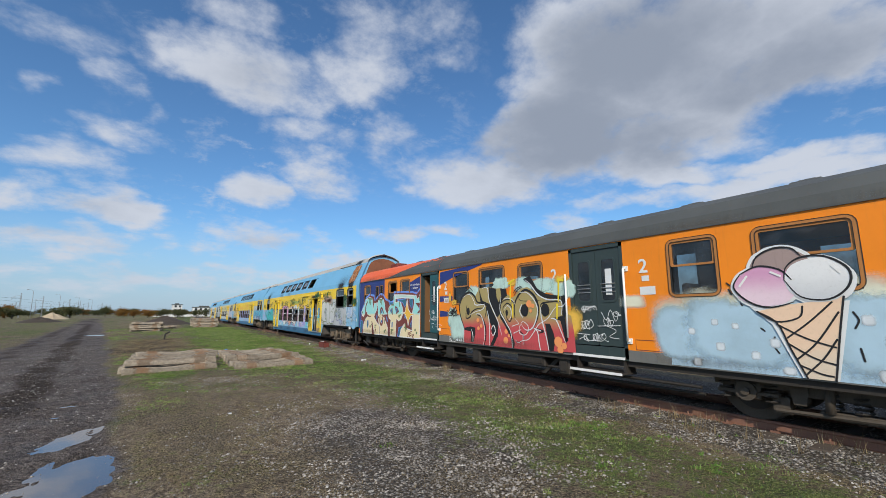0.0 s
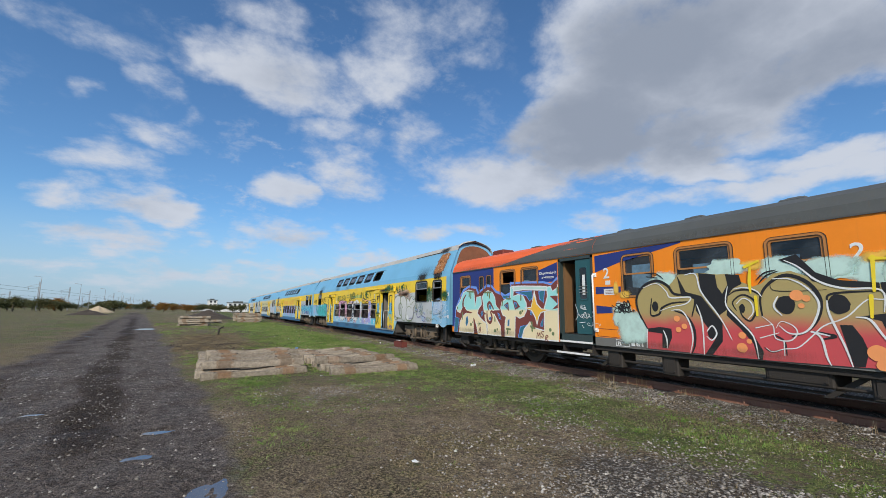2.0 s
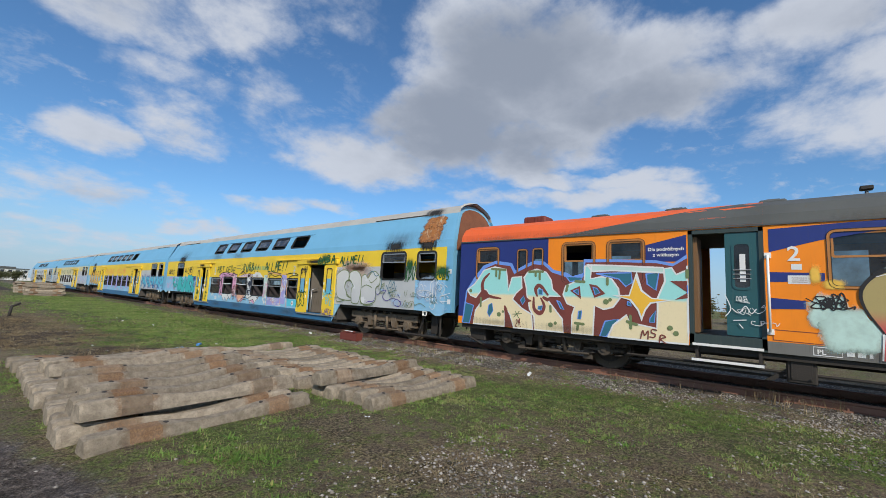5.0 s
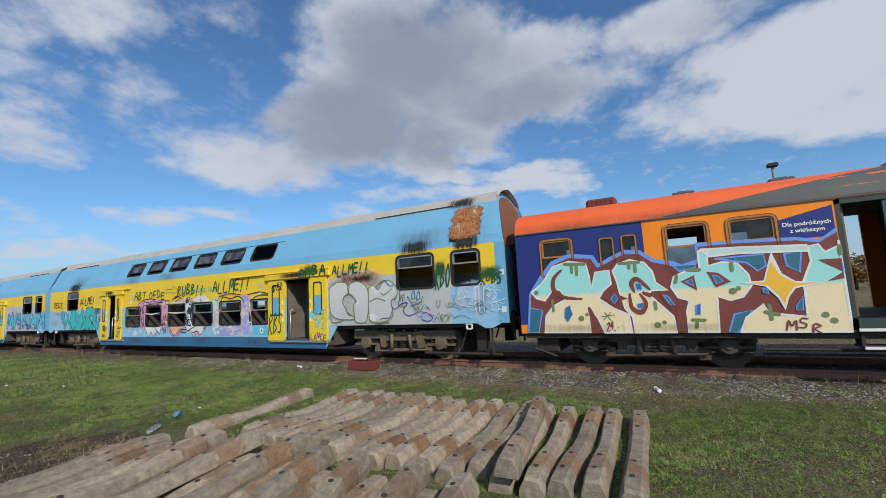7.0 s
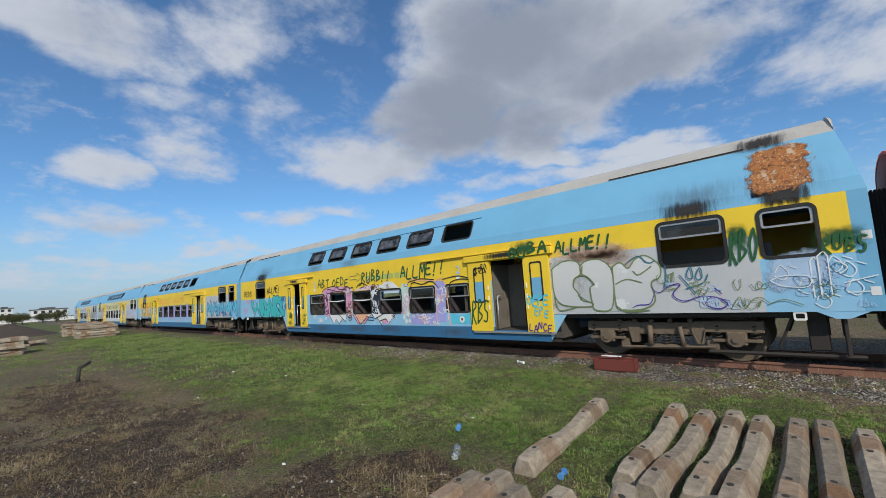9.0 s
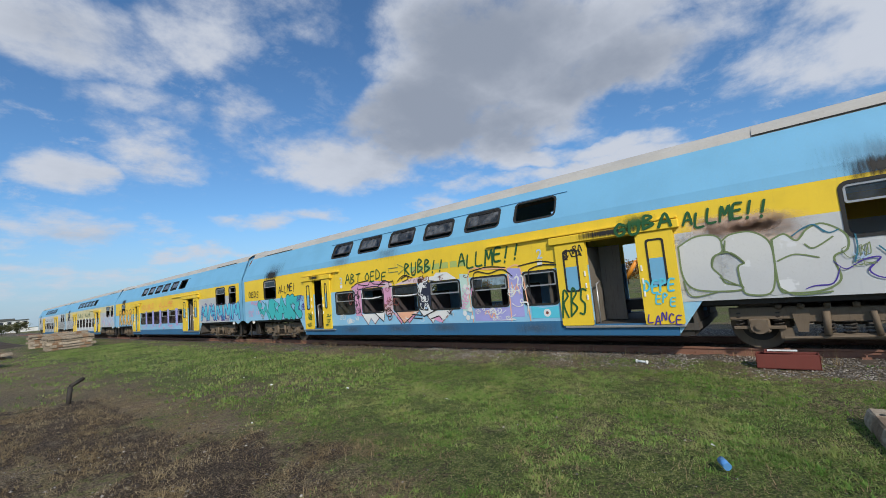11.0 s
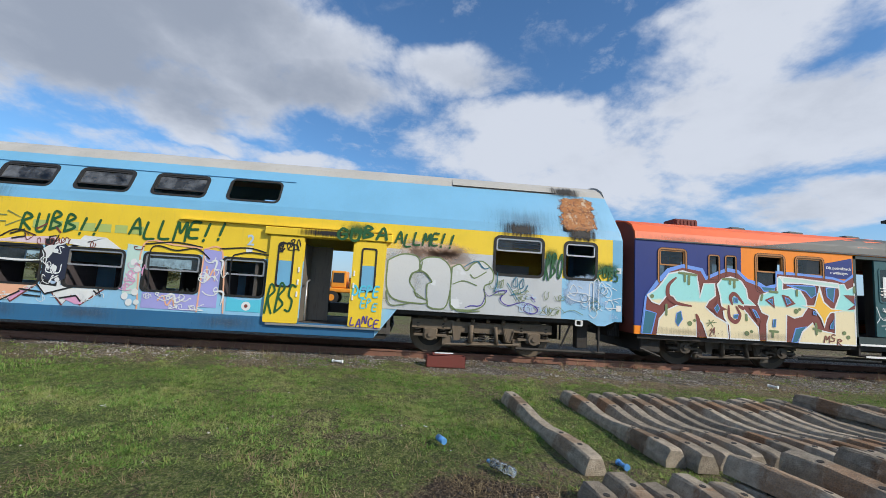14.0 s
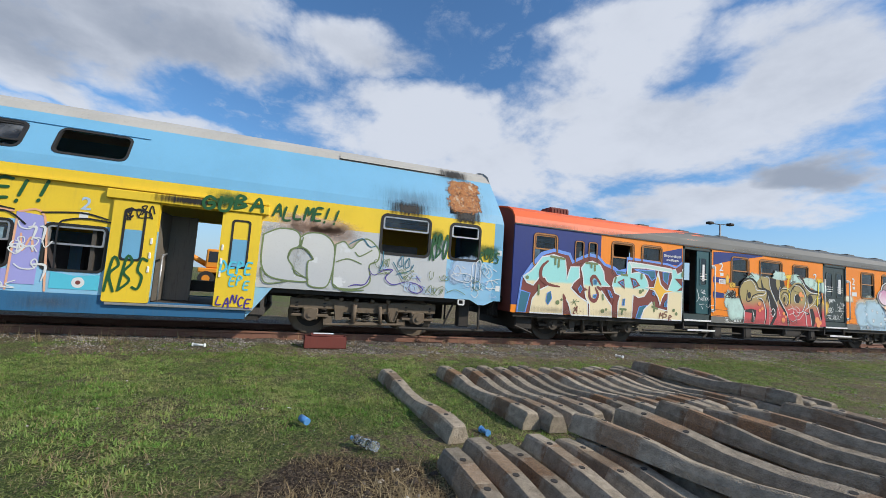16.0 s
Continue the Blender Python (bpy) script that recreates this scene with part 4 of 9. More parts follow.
bm = bmesh.new()
holes = [(a - OY, b - OY, c, d) for a, b, c, d in O_WIN] + [(a - OY, b - OY, 0.95, 3.22) for a, b in O_DOOR]
oys = [-O_HALF, 0, O_HALF] + [i - OY for i in (11.93, 13.1, 16.05)]


def o_paint(s, y, z):
    if z > 3.25:
        return 2 if y + OY > 11.93 else 1
    if z < 1.15:
        return 3 if y + OY < 13.0 else 0
    return 4 if y + OY > 16.05 else 0


o_hw = skin(bm, O_PROF, oys, holes, o_paint, lambda y: 0)
shell_part("body", bm, [ORANGE, ROOF_GREY, RED_ORANGE, SILL_GREY, NAVY], coach)
for s in (-1, 1):
    bm = bmesh.new()
    pts = [(x, z) for x, z in O_PROF] + [(-x, z) for x, z in O_PROF[-2::-1]]
    va = [bm.verts.new((x, s * (O_HALF - 0.01), z)) for x, z in pts]
    bm.faces.new(va)
    part("end_wall", bm, [MAROON], coach, "rust-red end wall")
    bm = bmesh.new()
    for k in range(5):
        box(bm, -0.72, 0.72, s * (O_HALF + 0.02 + 0.05 * k) - 0.018, s * (O_HALF + 0.02 + 0.05 * k) + 0.018, 0.8, 3.2, bev=0.01)
    part("gangway_bellows", bm, RUBBER, coach, "black folded gangway bellows")
    for sx in (-0.87, 0.87):
        bm = bmesh.new()
        rod(bm, (sx, s * O_HALF, 1.25), (sx, s * (O_HALF + 0.35), 1.25), 0.09, 12)
        rod(bm, (sx, s * (O_HALF + 0.35), 1.25), (sx, s * (O_HALF + 0.38), 1.25), 0.22, 20)
        part("buffer", bm, UNDER, coach)

for i, (a, b, c, d) in enumerate(O_WIN):
    small = b - a < 0.4
    car_window(coach, o_hw, a - OY, b - OY, c, d, pane_m=PANE_DARK, split=None if small else 0.52, open_top=(i == 6), r=0.05 if small else 0.09, w_=0.016 if small else 0.026, frame_m=WIN_TRIM, gasket=RUBBER, light=WIN_TRIM)

# grey wedge of the roof paint that runs out over the red end, dark gutter line
bm = bmesh.new()
for i in range(20):
    y0, y1 = 11.93 + 0.19 * i, 12.12 + 0.19 * i
    top0, top1 = [max(3.272, 3.82 - 0.145 * (q - 11.93)) for q in (y0, y1)]
    for k in range(6):
        q = [(y0, 3.27 + (top0 - 3.27) * k / 6), (y0, 3.27 + (top0 - 3.27) * (k + 1) / 6), (y1, 3.27 + (top1 - 3.27) * (k + 1) / 6), (y1, 3.27 + (top1 - 3.27) * k / 6)]
        quad(bm, [(-o_hw(z) - 0.006, y - OY, z + 0.004) for y, z in q])
part("paint_wedge", bm, ROOF_GREY, coach)
bm = bmesh.new()
box(bm, -1.445, -1.415, -O_HALF, O_HALF, 3.235, 3.265)
part("gutter", bm, ROOF_GREY, coach)

# roof ventilators
for i, y in enumerate((1.0, 2.9, 4.6, 6.5, 8.2, 10.0, 11.8, 13.5, 15.2)):
    bm = bmesh.new()
    box(bm, -0.35, 0.35, y - OY - 0.22, y - OY + 0.22, 3.86, 3.955, bev=0.03)
    box(bm, -0.25, 0.25, y - OY - 0.12, y - OY + 0.12, 3.95, 3.985, bev=0.015)
    part("roof_vent", bm, ROOF_GREY, coach)
bm = bmesh.new()
box(bm, -0.62, -0.1, 16.55 - OY, 17.2 - OY, 3.78, 4.02, bev=0.04)
for k in range(6):
    box(bm, -0.635, -0.6, 16.6 + k * 0.1 - OY, 16.65 + k * 0.1 - OY, 3.85, 3.98)
part("roof_vent", bm, RED_STEEL, coach, "rusty red roof ventilator")

# doorways, leaves, rails and steps
for k, (a, b) in enumerate(O_DOOR):
    ym = (a + b) / 2 - OY
    bm = bmesh.new()
    for y0, y1 in ((a - OY, a - OY + 0.07), (b - OY - 0.07, b - OY)):
        box(bm, -1.425, -1.30, y0, y1, 0.98, 3.22)
    box(bm, -1.425, -1.30, a - OY, b - OY, 3.14, 3.22)
    box(bm, -1.425, -1.2, a - OY, b - OY, 0.95, 1.18)
    part("door_frame", bm, DOOR_GREEN, coach)
    for j in (0, 1):
        y0 = a - OY + 0.07 + j * (ym - a + OY - 0.07)
        y1 = y0 + (ym - a + OY - 0.07) - 0.008
        if k == 1 and j == 1:
            y0, y1 = a - OY + 0.1, ym - 0.02
            x0 = -1.33
        else:
            x0 = -1.40
        bm = bmesh.new()
        slab(bm, rounded(y0, y1, 1.2, 3.13, 0.02, 1), x0, 0.045)
        hoop(bm, rounded(y0 + 0.1, y1 - 0.1, 2.05, 2.95, 0.09), rounded(y0 + 0.14, y1 - 0.14, 2.09, 2.91, 0.06), lambda z: x0, 0.012)
        if k == 1 and j == 1:
            bm.free()
            continue
        leaf = part("door", bm, [DOOR_GREEN if k == 0 else DOOR_TEAL], coach, "closed dark green folding door" if k == 0 else "teal-green folding door leaf beside the open doorway")
        bm = bmesh.new()
        slab(bm, rounded(y0 + 0.13, y1 - 0.13, 2.08, 2.92, 0.07), x0 - 0.004, 0.006)
        part("pane", bm, PANE_DARK, leaf)
        if j == (0 if k == 0 else 0):
            bm = bmesh.new()
            slab(bm, [(y0 + 0.2, 2.2), (y1 - 0.22, 2.2), (y1 - 0.22, 2.72), (y0 + 0.2, 2.72)], x0 - 0.008, 0.003)
            part("notice", bm, SNOW, leaf, "white paper notice in the door pane")
        bm = bmesh.new()
        for z in (2.26, 2.34, 2.42):
            rod(bm, (x0 - 0.02, y0 + 0.12, z), (x0 - 0.02, y1 - 0.12, z), 0.009, 6)
        part("window_bar", bm, ALU, leaf)
    bm = bmesh.new()
    yr = a - OY - 0.05
    rod(bm, (-1.5, yr, 1.32), (-1.5, yr, 2.68), 0.02, 8)
    for z in (1.32, 2.68):
        rod(bm, (-1.5, yr, z), (-1.42, yr, z), 0.02, 8)
        box(bm, -1.44, -1.42, yr - 0.05, yr + 0.05, z - 0.05, z + 0.05)
    if k == 0:
        part("grab_rail", bm, WHITE, coach, "white painted grab rail")
        bm = bmesh.new()
        yr = b - OY + 0.05
        rod(bm, (-1.5, yr, 1.32), (-1.5, yr, 2.68), 0.02, 8)
    part("grab_rail", bm, WHITE, coach, "white painted grab rail")
    bm = bmesh.new()
    for z, o in ((0.72, 0.16), (1.0, 0.04)):
        box(bm, -1.42 - o, -1.12, a - OY + 0.05, b - OY - 0.05, z - 0.03, z, bev=0.006)
        box(bm, -1.42 - o - 0.015, -1.42 - o, a - OY + 0.05, b - OY - 0.05, z - 0.035, z + 0.012, 1)
    for y0 in (a - OY + 0.08, b - OY - 0.13):
        slab(bm, [(y0, 1.0), (y0 + 0.05, 1.0), (y0 + 0.05, 0.69), (y0, 0.69)], -1.4, 0.28)
    part("step", bm, [UNDER, WHITE], coach, "steel footboards with white edges")
# yellow wooden jamb inside the open doorway
bm = bmesh.new()
box(bm, -1.3, -0.75, 12.97 - OY, 13.03 - OY, 1.2, 3.1)
part("partition", bm, WOOD, coach, "brown laminate partition")
bm = bmesh.new()
box(bm, -1.3, -0.9, 11.88 - OY, 11.93 - OY, 1.2, 3.1)
part("partition", bm, WOOD, coach, "brown laminate partition")
bm = bmesh.new()
box(bm, -1.36, 1.36, -O_HALF + 0.05, O_HALF - 0.05, 1.1, 1.18)
box(bm, -1.3, 1.3, -O_HALF + 0.1, O_HALF - 0.1, 3.2, 3.24)
for y in (4.95, 7.1, 11.6, 13.4):
    for s in (-1, 1):
        box(bm, min(s * 1.35, s * 0.4), max(s * 1.35, s * 0.4), y - OY - 0.02, y - OY + 0.02, 1.18, 3.2)
part("interior_lining", bm, INTERIOR, coach, "grimy grey interior floor and walls")
for y in (0.9, 1.9, 2.8, 3.7, 4.4, 7.7, 8.4, 9.4, 10.3, 11.1, 14.5, 15.5):
    for s in (-1, 1):
        bm = bmesh.new()
        box(bm, min(s * 1.25, s * 0.3), max(s * 1.25, s * 0.3), y - OY - 0.06, y - OY + 0.06, 1.5, 2.35, bev=0.03)
        box(bm, min(s * 1.25, s * 0.3), max(s * 1.25, s * 0.3), y - OY, y - OY + 0.42, 1.48, 1.62, bev=0.03)
        part("seat", bm, SEAT, coach)

# underframe equipment
bm = bmesh.new()
box(bm, -1.36, -1.28, -O_HALF + 0.1, O_HALF - 0.1, 0.84, 0.97)
box(bm, 1.28, 1.36, -O_HALF + 0.1, O_HALF - 0.1, 0.84, 0.97)
box(bm, -0.25, 0.25, -O_HALF + 0.1, O_HALF - 0.1, 0.7, 0.95)
rod(bm, (-1.2, -5, 0.62), (-1.2, 5.0, 0.62), 0.03, 6)
rod(bm, (-1.1, -5, 0.5), (-1.1, 5.0, 0.52), 0.025, 6)
for y in (-2.2, 2.0):
    slab(bm, [(y, 0.9), (y + 0.12, 0.9), (y + 0.7, 0.45), (y + 0.58, 0.45)], -1.2, 0.06)
part("underframe", bm, UNDER, coach, "black oily underframe beams and rods")
for y0, y1, z0, x1 in ((6.9, 7.2, 0.5, -0.9), (7.6, 8.5, 0.6, -0.6), (10.0, 10.35, 0.45, -0.9), (11.3, 11.7, 0.46, -0.8)):
    bm = bmesh.new()
    box(bm, -1.3, x1, y0 - OY, y1 - OY, z0, 0.9, bev=0.025)
    box(bm, -1.315, -1.3, y0 - OY + 0.06, y1 - OY - 0.06, z0 + 0.06, 0.84, bev=0.004)
    for q in (y0 + 0.08, y1 - 0.08):
        rod(bm, (-1.32, q - OY, z0 + 0.1), (-1.34, q - OY, z0 + 0.1), 0.02, 6)
    part("equipment_box", bm, UNDER, coach)
# dark masses added under the ends to hide the lit ground beyond
for q in (18.2, 0.4):
    bm = bmesh.new()
    box(bm, -1.2, 1.2, q - OY - 0.25, q - OY + 0.25, 0.5, 0.95, bev=0.03)
    rod(bm, (-1.25, q - OY - 0.2, 0.42), (-1.25, q - OY + 0.3, 0.6), 0.03, 6)
    part("drawgear_box", bm, UNDER, coach)
bogie(coach, 16.05 - OY, 2.5, False)
bogie(coach, 2.45 - OY, 2.5, False)

# ---- double-deck coaches ----
DY = 31.65
D_HALF = 12.75
D_PROF = [(1.40, 0.52), (1.40, 0.87), (1.40, 1.2), (1.40, 2.16), (1.40, 2.6), (1.395, 3.17), (1.34, 3.4), (1.06, 4.0), (0.90, 4.32), (0.78, 4.49), (0.58, 4.62), (0.3, 4.71), (0.0, 4.74)]
D_LOW = [(35.28, 36.42), (33.67, 34.82), (32.02, 33.17), (30.32, 31.52), (28.70, 29.89), (27.28, 28.21)]
D_UP = [(27.2 + 1.67 * i, 28.36 + 1.67 * i) for i in range(6)]
D_END = [(20.89, 22.04, 2.17, 3.05), (19.57, 20.33, 2.18, 3.03), (41.02, 42.1, 2.2, 3.02)]
dd = thing("double_deck_coach", "yellow and blue double-deck railway coach with broken windows and graffiti", "railway coach", (CX, DY, 0.045), group="row of double-deck coaches")
dd.location.y = 31.45
dd.scale = (1, 0.975, 0.974)
holes = [(a - DY, b - DY, 1.30, 2.13) for a, b in D_LOW] + [(a - DY, b - DY, 3.5, 4.02) for a, b in D_UP] + [(a - DY, b - DY, c, d) for a, b, c, d in D_END]
holes += [(25.36 - DY, 26.46 - DY, 0.78, 2.70), (37.27 - DY, 37.93 - DY, 0.78, 2.70)]


def d_paint(s, y, z):
    y += DY
    if z > 4.32:
        return 0
    if z > 3.17 or y < 19.15 or y > 44.15:
        return 1
    if y < 24.6:
        return 2 if z > 2.6 or (y < 20.4 and z > 2.16) else (4 if y < 20.4 else 5)
    if z > 2.16:
        return 2
    return 4 if z > 0.87 else 3


bm = bmesh.new()
d_far = {(a - DY, b - DY) for a, b in D_LOW[1::2]} | {(25.36 - DY, 26.46 - DY)} | {(D_UP[0][0] - DY, D_UP[0][1] - DY)}
d_hw = skin(bm, D_PROF, [-D_HALF, 0, D_HALF] + [q - DY for q in (19.15, 20.4, 24.6, 24.75, 38.65, 44.15)], holes, d_paint, lambda y: 0.0 if 24.75 < y + DY < 38.65 else 1.2, d_far)
for q in bm.verts:
    if abs(abs(q.co.y) - D_HALF) < 1e-4 and q.co.z > 3.2:
        q.co.y -= math.copysign((q.co.z - 3.2) * 0.22, q.co.y)
shell_part("body", bm, [ROOF_PALE, SKY_BLUE, YELLOW, DEEP_BLUE, PALE_BLUE, SILVER], dd)
for s in (-1, 1):
    bm = bmesh.new()
    slab(bm, [(24.74 - DY, 0.55), (24.74 - DY, 1.2), (24.27 - DY, 1.2)], s * 1.39, 0.03)
    part("skirt", bm, PALE_BLUE, dd)
    bm = bmesh.new()
    slab(bm, [(38.66 - DY, 0.55), (38.66 - DY, 1.2), (39.1 - DY, 1.2)], s * 1.39, 0.03)
    for q in (19.05, 43.6):
        part("skirt", bm, PALE_BLUE, dd)
        bm = bmesh.new()
        slab(bm, [(q - DY, 1.21), (q + 0.7 - DY, 1.21), (q + 0.45 - DY, 1.08), (q + 0.28 - DY, 1.08)], s * 1.395, 0.03)
    part("skirt", bm, PALE_BLUE, dd)
for s in (-1, 1):
    bm = bmesh.new()
    pts = [(x, z) for x, z in D_PROF if z >= 1.2] + [(-x, z) for x, z in D_PROF[-2::-1] if z >= 1.2]
    va = [bm.verts.new((x * 0.97, s * (D_HALF - 0.07 - max(0.0, z - 3.2) * 0.22), z - 0.05 * (z > 3.2))) for x, z in pts]
    bm.faces.new(va)
    end = part("end_wall", bm, [SKY_BLUE], dd, "blue end wall")
    bm = bmesh.new()
    inner = [(x * 0.86, 3.15 + (z - 3.17) * 0.93) for x, z in pts if z >= 3.17]
    va = [bm.verts.new((x, s * (D_HALF - 0.04 - max(0.0, z - 3.2) * 0.22), z - 0.05)) for x, z in inner]
    bm.faces.new(va)
    part("end_panel", bm, [RUST], end, "rusted brown upper end panel")
    bm = bmesh.new()
    for k in range(5):
        box(bm, -0.72, 0.72, s * (D_HALF + 0.0 + 0.05 * k) - 0.018, s * (D_HALF + 0.0 + 0.05 * k) + 0.018, 0.8, 3.15, bev=0.01)
    part("gangway_bellows", bm, RUBBER, dd, "black folded gangway bellows")
    for sx in (-0.87, 0.87):
        bm = bmesh.new()
        rod(bm, (sx, s * (D_HALF - 0.4), 1.2), (sx, s * (D_HALF - 0.02), 1.2), 0.09, 12)
        rod(bm, (sx, s * (D_HALF - 0.02), 1.2), (sx, s * (D_HALF + 0.01), 1.2), 0.22, 20)
        part("buffer", bm, UNDER, dd)

for i, (a, b) in enumerate(D_LOW):
    car_window(dd, d_hw, a - DY, b - DY, 1.30, 2.13, split=0.55, open_low=i > 0, open_top=(i % 2 == 1), ragged=i in (1, 4), r=0.09, w_=0.03, light=RUBBER if i in (1, 2) else ALU)
for i, (a, b) in enumerate(D_UP):
    car_window(dd, d_hw, a - DY, b - DY, 3.5, 4.02, pane_m=PANE_GREY, split=None if i == 0 else 0.22, open_low=True, ragged=i == 1, r=0.1, w_=0.03, light=RUBBER)
for i, (a, b, c, d) in enumerate(D_END):
    car_window(dd, d_hw, a - DY, b - DY, c, d, split=0.62, open_low=True, open_top=i == 1, r=0.1, w_=0.045, light=ALU)

# doorways: lintel runner, slid-back leaves
for k, (y0, y1, l0, l1, r0, r1) in enumerate(((25.36, 26.46, 26.46, 27.23, 24.6, 25.36), (37.27, 37.93, 37.93, 38.57, 36.71, 37.27))):
    bm = bmesh.new()
    box(bm, -1.50, -1.40, r0 - 0.12 - DY, l1 + 0.12 - DY, 2.72, 2.90, bev=0.015)
    box(bm, -1.47, -1.395, (r0 - 0.6 if k else r0 - 0.1) - DY, l1 + (0.1 if k else 2.0) - DY, 2.93, 2.96)
    part("door_runner", bm, YELLOW, dd, "dented yellow door runner cover")
    for a, b in ((l0, l1), (r0, r1)):
        bm = bmesh.new()
        slab(bm, rounded(a + 0.01 - DY, b - 0.01 - DY, 0.76, 2.71, 0.03, 2), -1.46, 0.05)
        hoop(bm, rounded(a + 0.2 - DY, b - 0.2 - DY, 1.55, 2.56, 0.07), rounded(a + 0.24 - DY, b - 0.24 - DY, 1.59, 2.52, 0.05), lambda z: -1.46, 0.01, 1)
        leaf = part("door", bm, [YELLOW, RUBBER], dd, "yellow sliding door leaf, pushed back")
        bm = bmesh.new()
        slab(bm, rounded(a + 0.22 - DY, b - 0.22 - DY, 1.57, 2.15, 0.05), -1.463, 0.004)
        part("pane", bm, SKY_BLUE, leaf, "blue-painted lower door pane")
        hy = (a + 0.07 if a == l0 else b - 0.07) - DY
        for z in (1.35, 1.62, 1.9):
            bm = bmesh.new()
            box(bm, -1.48, -1.46, hy - 0.018, hy + 0.018, z, z + 0.12, bev=0.004)
            part("handle", bm, WHITE, leaf, "white door handle")
    bm = bmesh.new()
    box(bm, -1.46, -1.2, y0 - 0.75 - DY, y1 + 0.7 - DY, 0.70, 0.75, bev=0.008)
    part("sill", bm, ALU, dd, "worn metal door sill")
    bm = bmesh.new()
    rod(bm, (-1.3, y1 - 0.1 - DY, 0.8), (-1.3, y1 - 0.1 - DY, 1.7), 0.018, 8)
    rod(bm, (-1.3, y1 - 0.1 - DY, 1.7), (-1.05, y1 - 0.1 - DY, 1.75), 0.018, 8)
    part("grab_rail", bm, ALU, dd)

bm = bmesh.new()
box(bm, -1.34, 1.34, 24.4 - DY, 39.0 - DY, 0.62, 0.76)
box(bm, -1.34, 1.34, -D_HALF + 0.1, 24.4 - DY, 1.25, 1.32)
box(bm, -1.34, 1.34, 39.0 - DY, D_HALF - 0.1, 1.25, 1.32)
box(bm, -1.34, 1.34, 27.45 - DY, 36.5 - DY, 2.42, 2.52)
for y in (24.45, 27.5, 36.45, 38.95):
    for s in (-1, 1):
        box(bm, min(s * 1.34, s * 0.45), max(s * 1.34, s * 0.45), y - DY - 0.03, y - DY + 0.03, 0.76, 3.2)
    box(bm, -0.45, 0.45, y - DY - 0.03, y - DY + 0.03, 2.6, 3.2)
box(bm, -1.1, 1.1, -D_HALF + 0.6, 24.4 - DY, 3.25, 3.3)
part("interior_lining", bm, INTERIOR, dd, "burnt and sooty interior floors and bulkheads")
bm = bmesh.new()
box(bm, -1.25, -0.45, 26.5 - DY, 26.55 - DY, 0.78, 2.6)
box(bm, -0.5, -0.45, 26.0 - DY, 26.55 - DY, 0.78, 2.6)
part("partition", bm, mat("grimy_grey_laminate", (0.17, 0.15, 0.125), 0.7, var=0.5, dirty=0.7, dirt=(0.05, 0.035, 0.025), scale=3), dd, "grimy brown-grey vestibule partition")
for a, b in D_LOW:
    for s in (-1, 1):
        bm = bmesh.new()
        y = b - DY + 0.12
        box(bm, min(s * 1.25, s * 0.35), max(s * 1.25, s * 0.35), y - 0.07, y + 0.05, 1.0, 1.85, bev=0.04)
        box(bm, min(s * 1.25, s * 0.35), max(s * 1.25, s * 0.35), y - 0.5, y, 1.0, 1.14, bev=0.03)
        part("seat", bm, SEAT, dd)

# roof trim: raised panel with a dark drip edge, long seam
for q0, q1 in ((20.45, 23.1), (40.3, 42.9)):
    bm = bmesh.new()
    xf = lambda z: -d_hw(z) - 0.03
    slab(bm, [(q0 - DY, 4.36), (q1 - DY, 4.36), (q1 - DY, 4.44), (q0 - DY, 4.44)], 0, 0.03, xf=xf)
    slab(bm, [(q0 - DY, 4.44), (q1 - DY, 4.44), (q1 - DY, 4.545), (q0 - DY, 4.545)], 0, 0.03, xf=xf)
    for i in range(9):
        yy = q0 + (q1 - q0) * (i + 0.5) / 9
        box(bm, -0.885, -0.83, yy - 0.02 - DY, yy + 0.02 - DY, 4.345, 4.375, 1)
    slab(bm, [(q0 - DY, 4.345), (q1 - DY, 4.345), (q1 - DY, 4.365), (q0 - DY, 4.365)], 0, 0.02, 1, xf=lambda z: -d_hw(z) - 0.034)
    part("roof_panel", bm, [ROOF_PALE, MATT_BLACK], dd, "pale raised roof panel with dark drip edge")
bm = bmesh.new()
slab(bm, [(26.9 - DY, 4.06), (37.0 - DY, 4.06), (37.0 - DY, 4.075), (26.9 - DY, 4.075)], 0, 0.02, xf=lambda z: -d_hw(z) - 0.015)
part("rain_strip", bm, DEEP_BLUE, dd)

# gear under the ends and the middle
bm = bmesh.new()
for s in (-1, 1):
    box(bm, s * 1.25 - 0.05, s * 1.25 + 0.05, -D_HALF + 0.3, 24.4 - DY, 1.1, 1.2)
    box(bm, s * 1.25 - 0.05, s * 1.25 + 0.05, 39.0 - DY, D_HALF - 0.3, 1.1, 1.2)
    for e in (-1, 1):
        box(bm, s * 1.0 - 0.12, s * 1.0 + 0.12, e * (D_HALF - 0.85) - 0.14, e * (D_HALF - 0.85) + 0.14, 0.5, 1.15, bev=0.02)
        rod(bm, (s * 1.2, e * (D_HALF - 1.4), 0.55), (s * 1.2, e * (D_HALF - 1.15), 1.15), 0.025, 6)
        rod(bm, (s * 1.25, e * (D_HALF - 0.5), 0.45), (s * 1.25, e * (D_HALF - 0.5), 1.15), 0.03, 6)
box(bm, -0.25, 0.25, -D_HALF + 0.2, D_HALF - 0.2, 0.98, 1.22)
box(bm, -1.3, 1.3, 24.5 - DY, 38.9 - DY, 0.5, 0.62)
rod(bm, (-1.15, -D_HALF + 0.3, 0.42), (-1.15, 24.0 - DY - 2.6, 0.42), 0.04, 6)
part("underframe", bm, UNDER, dd, "oily underframe beams")
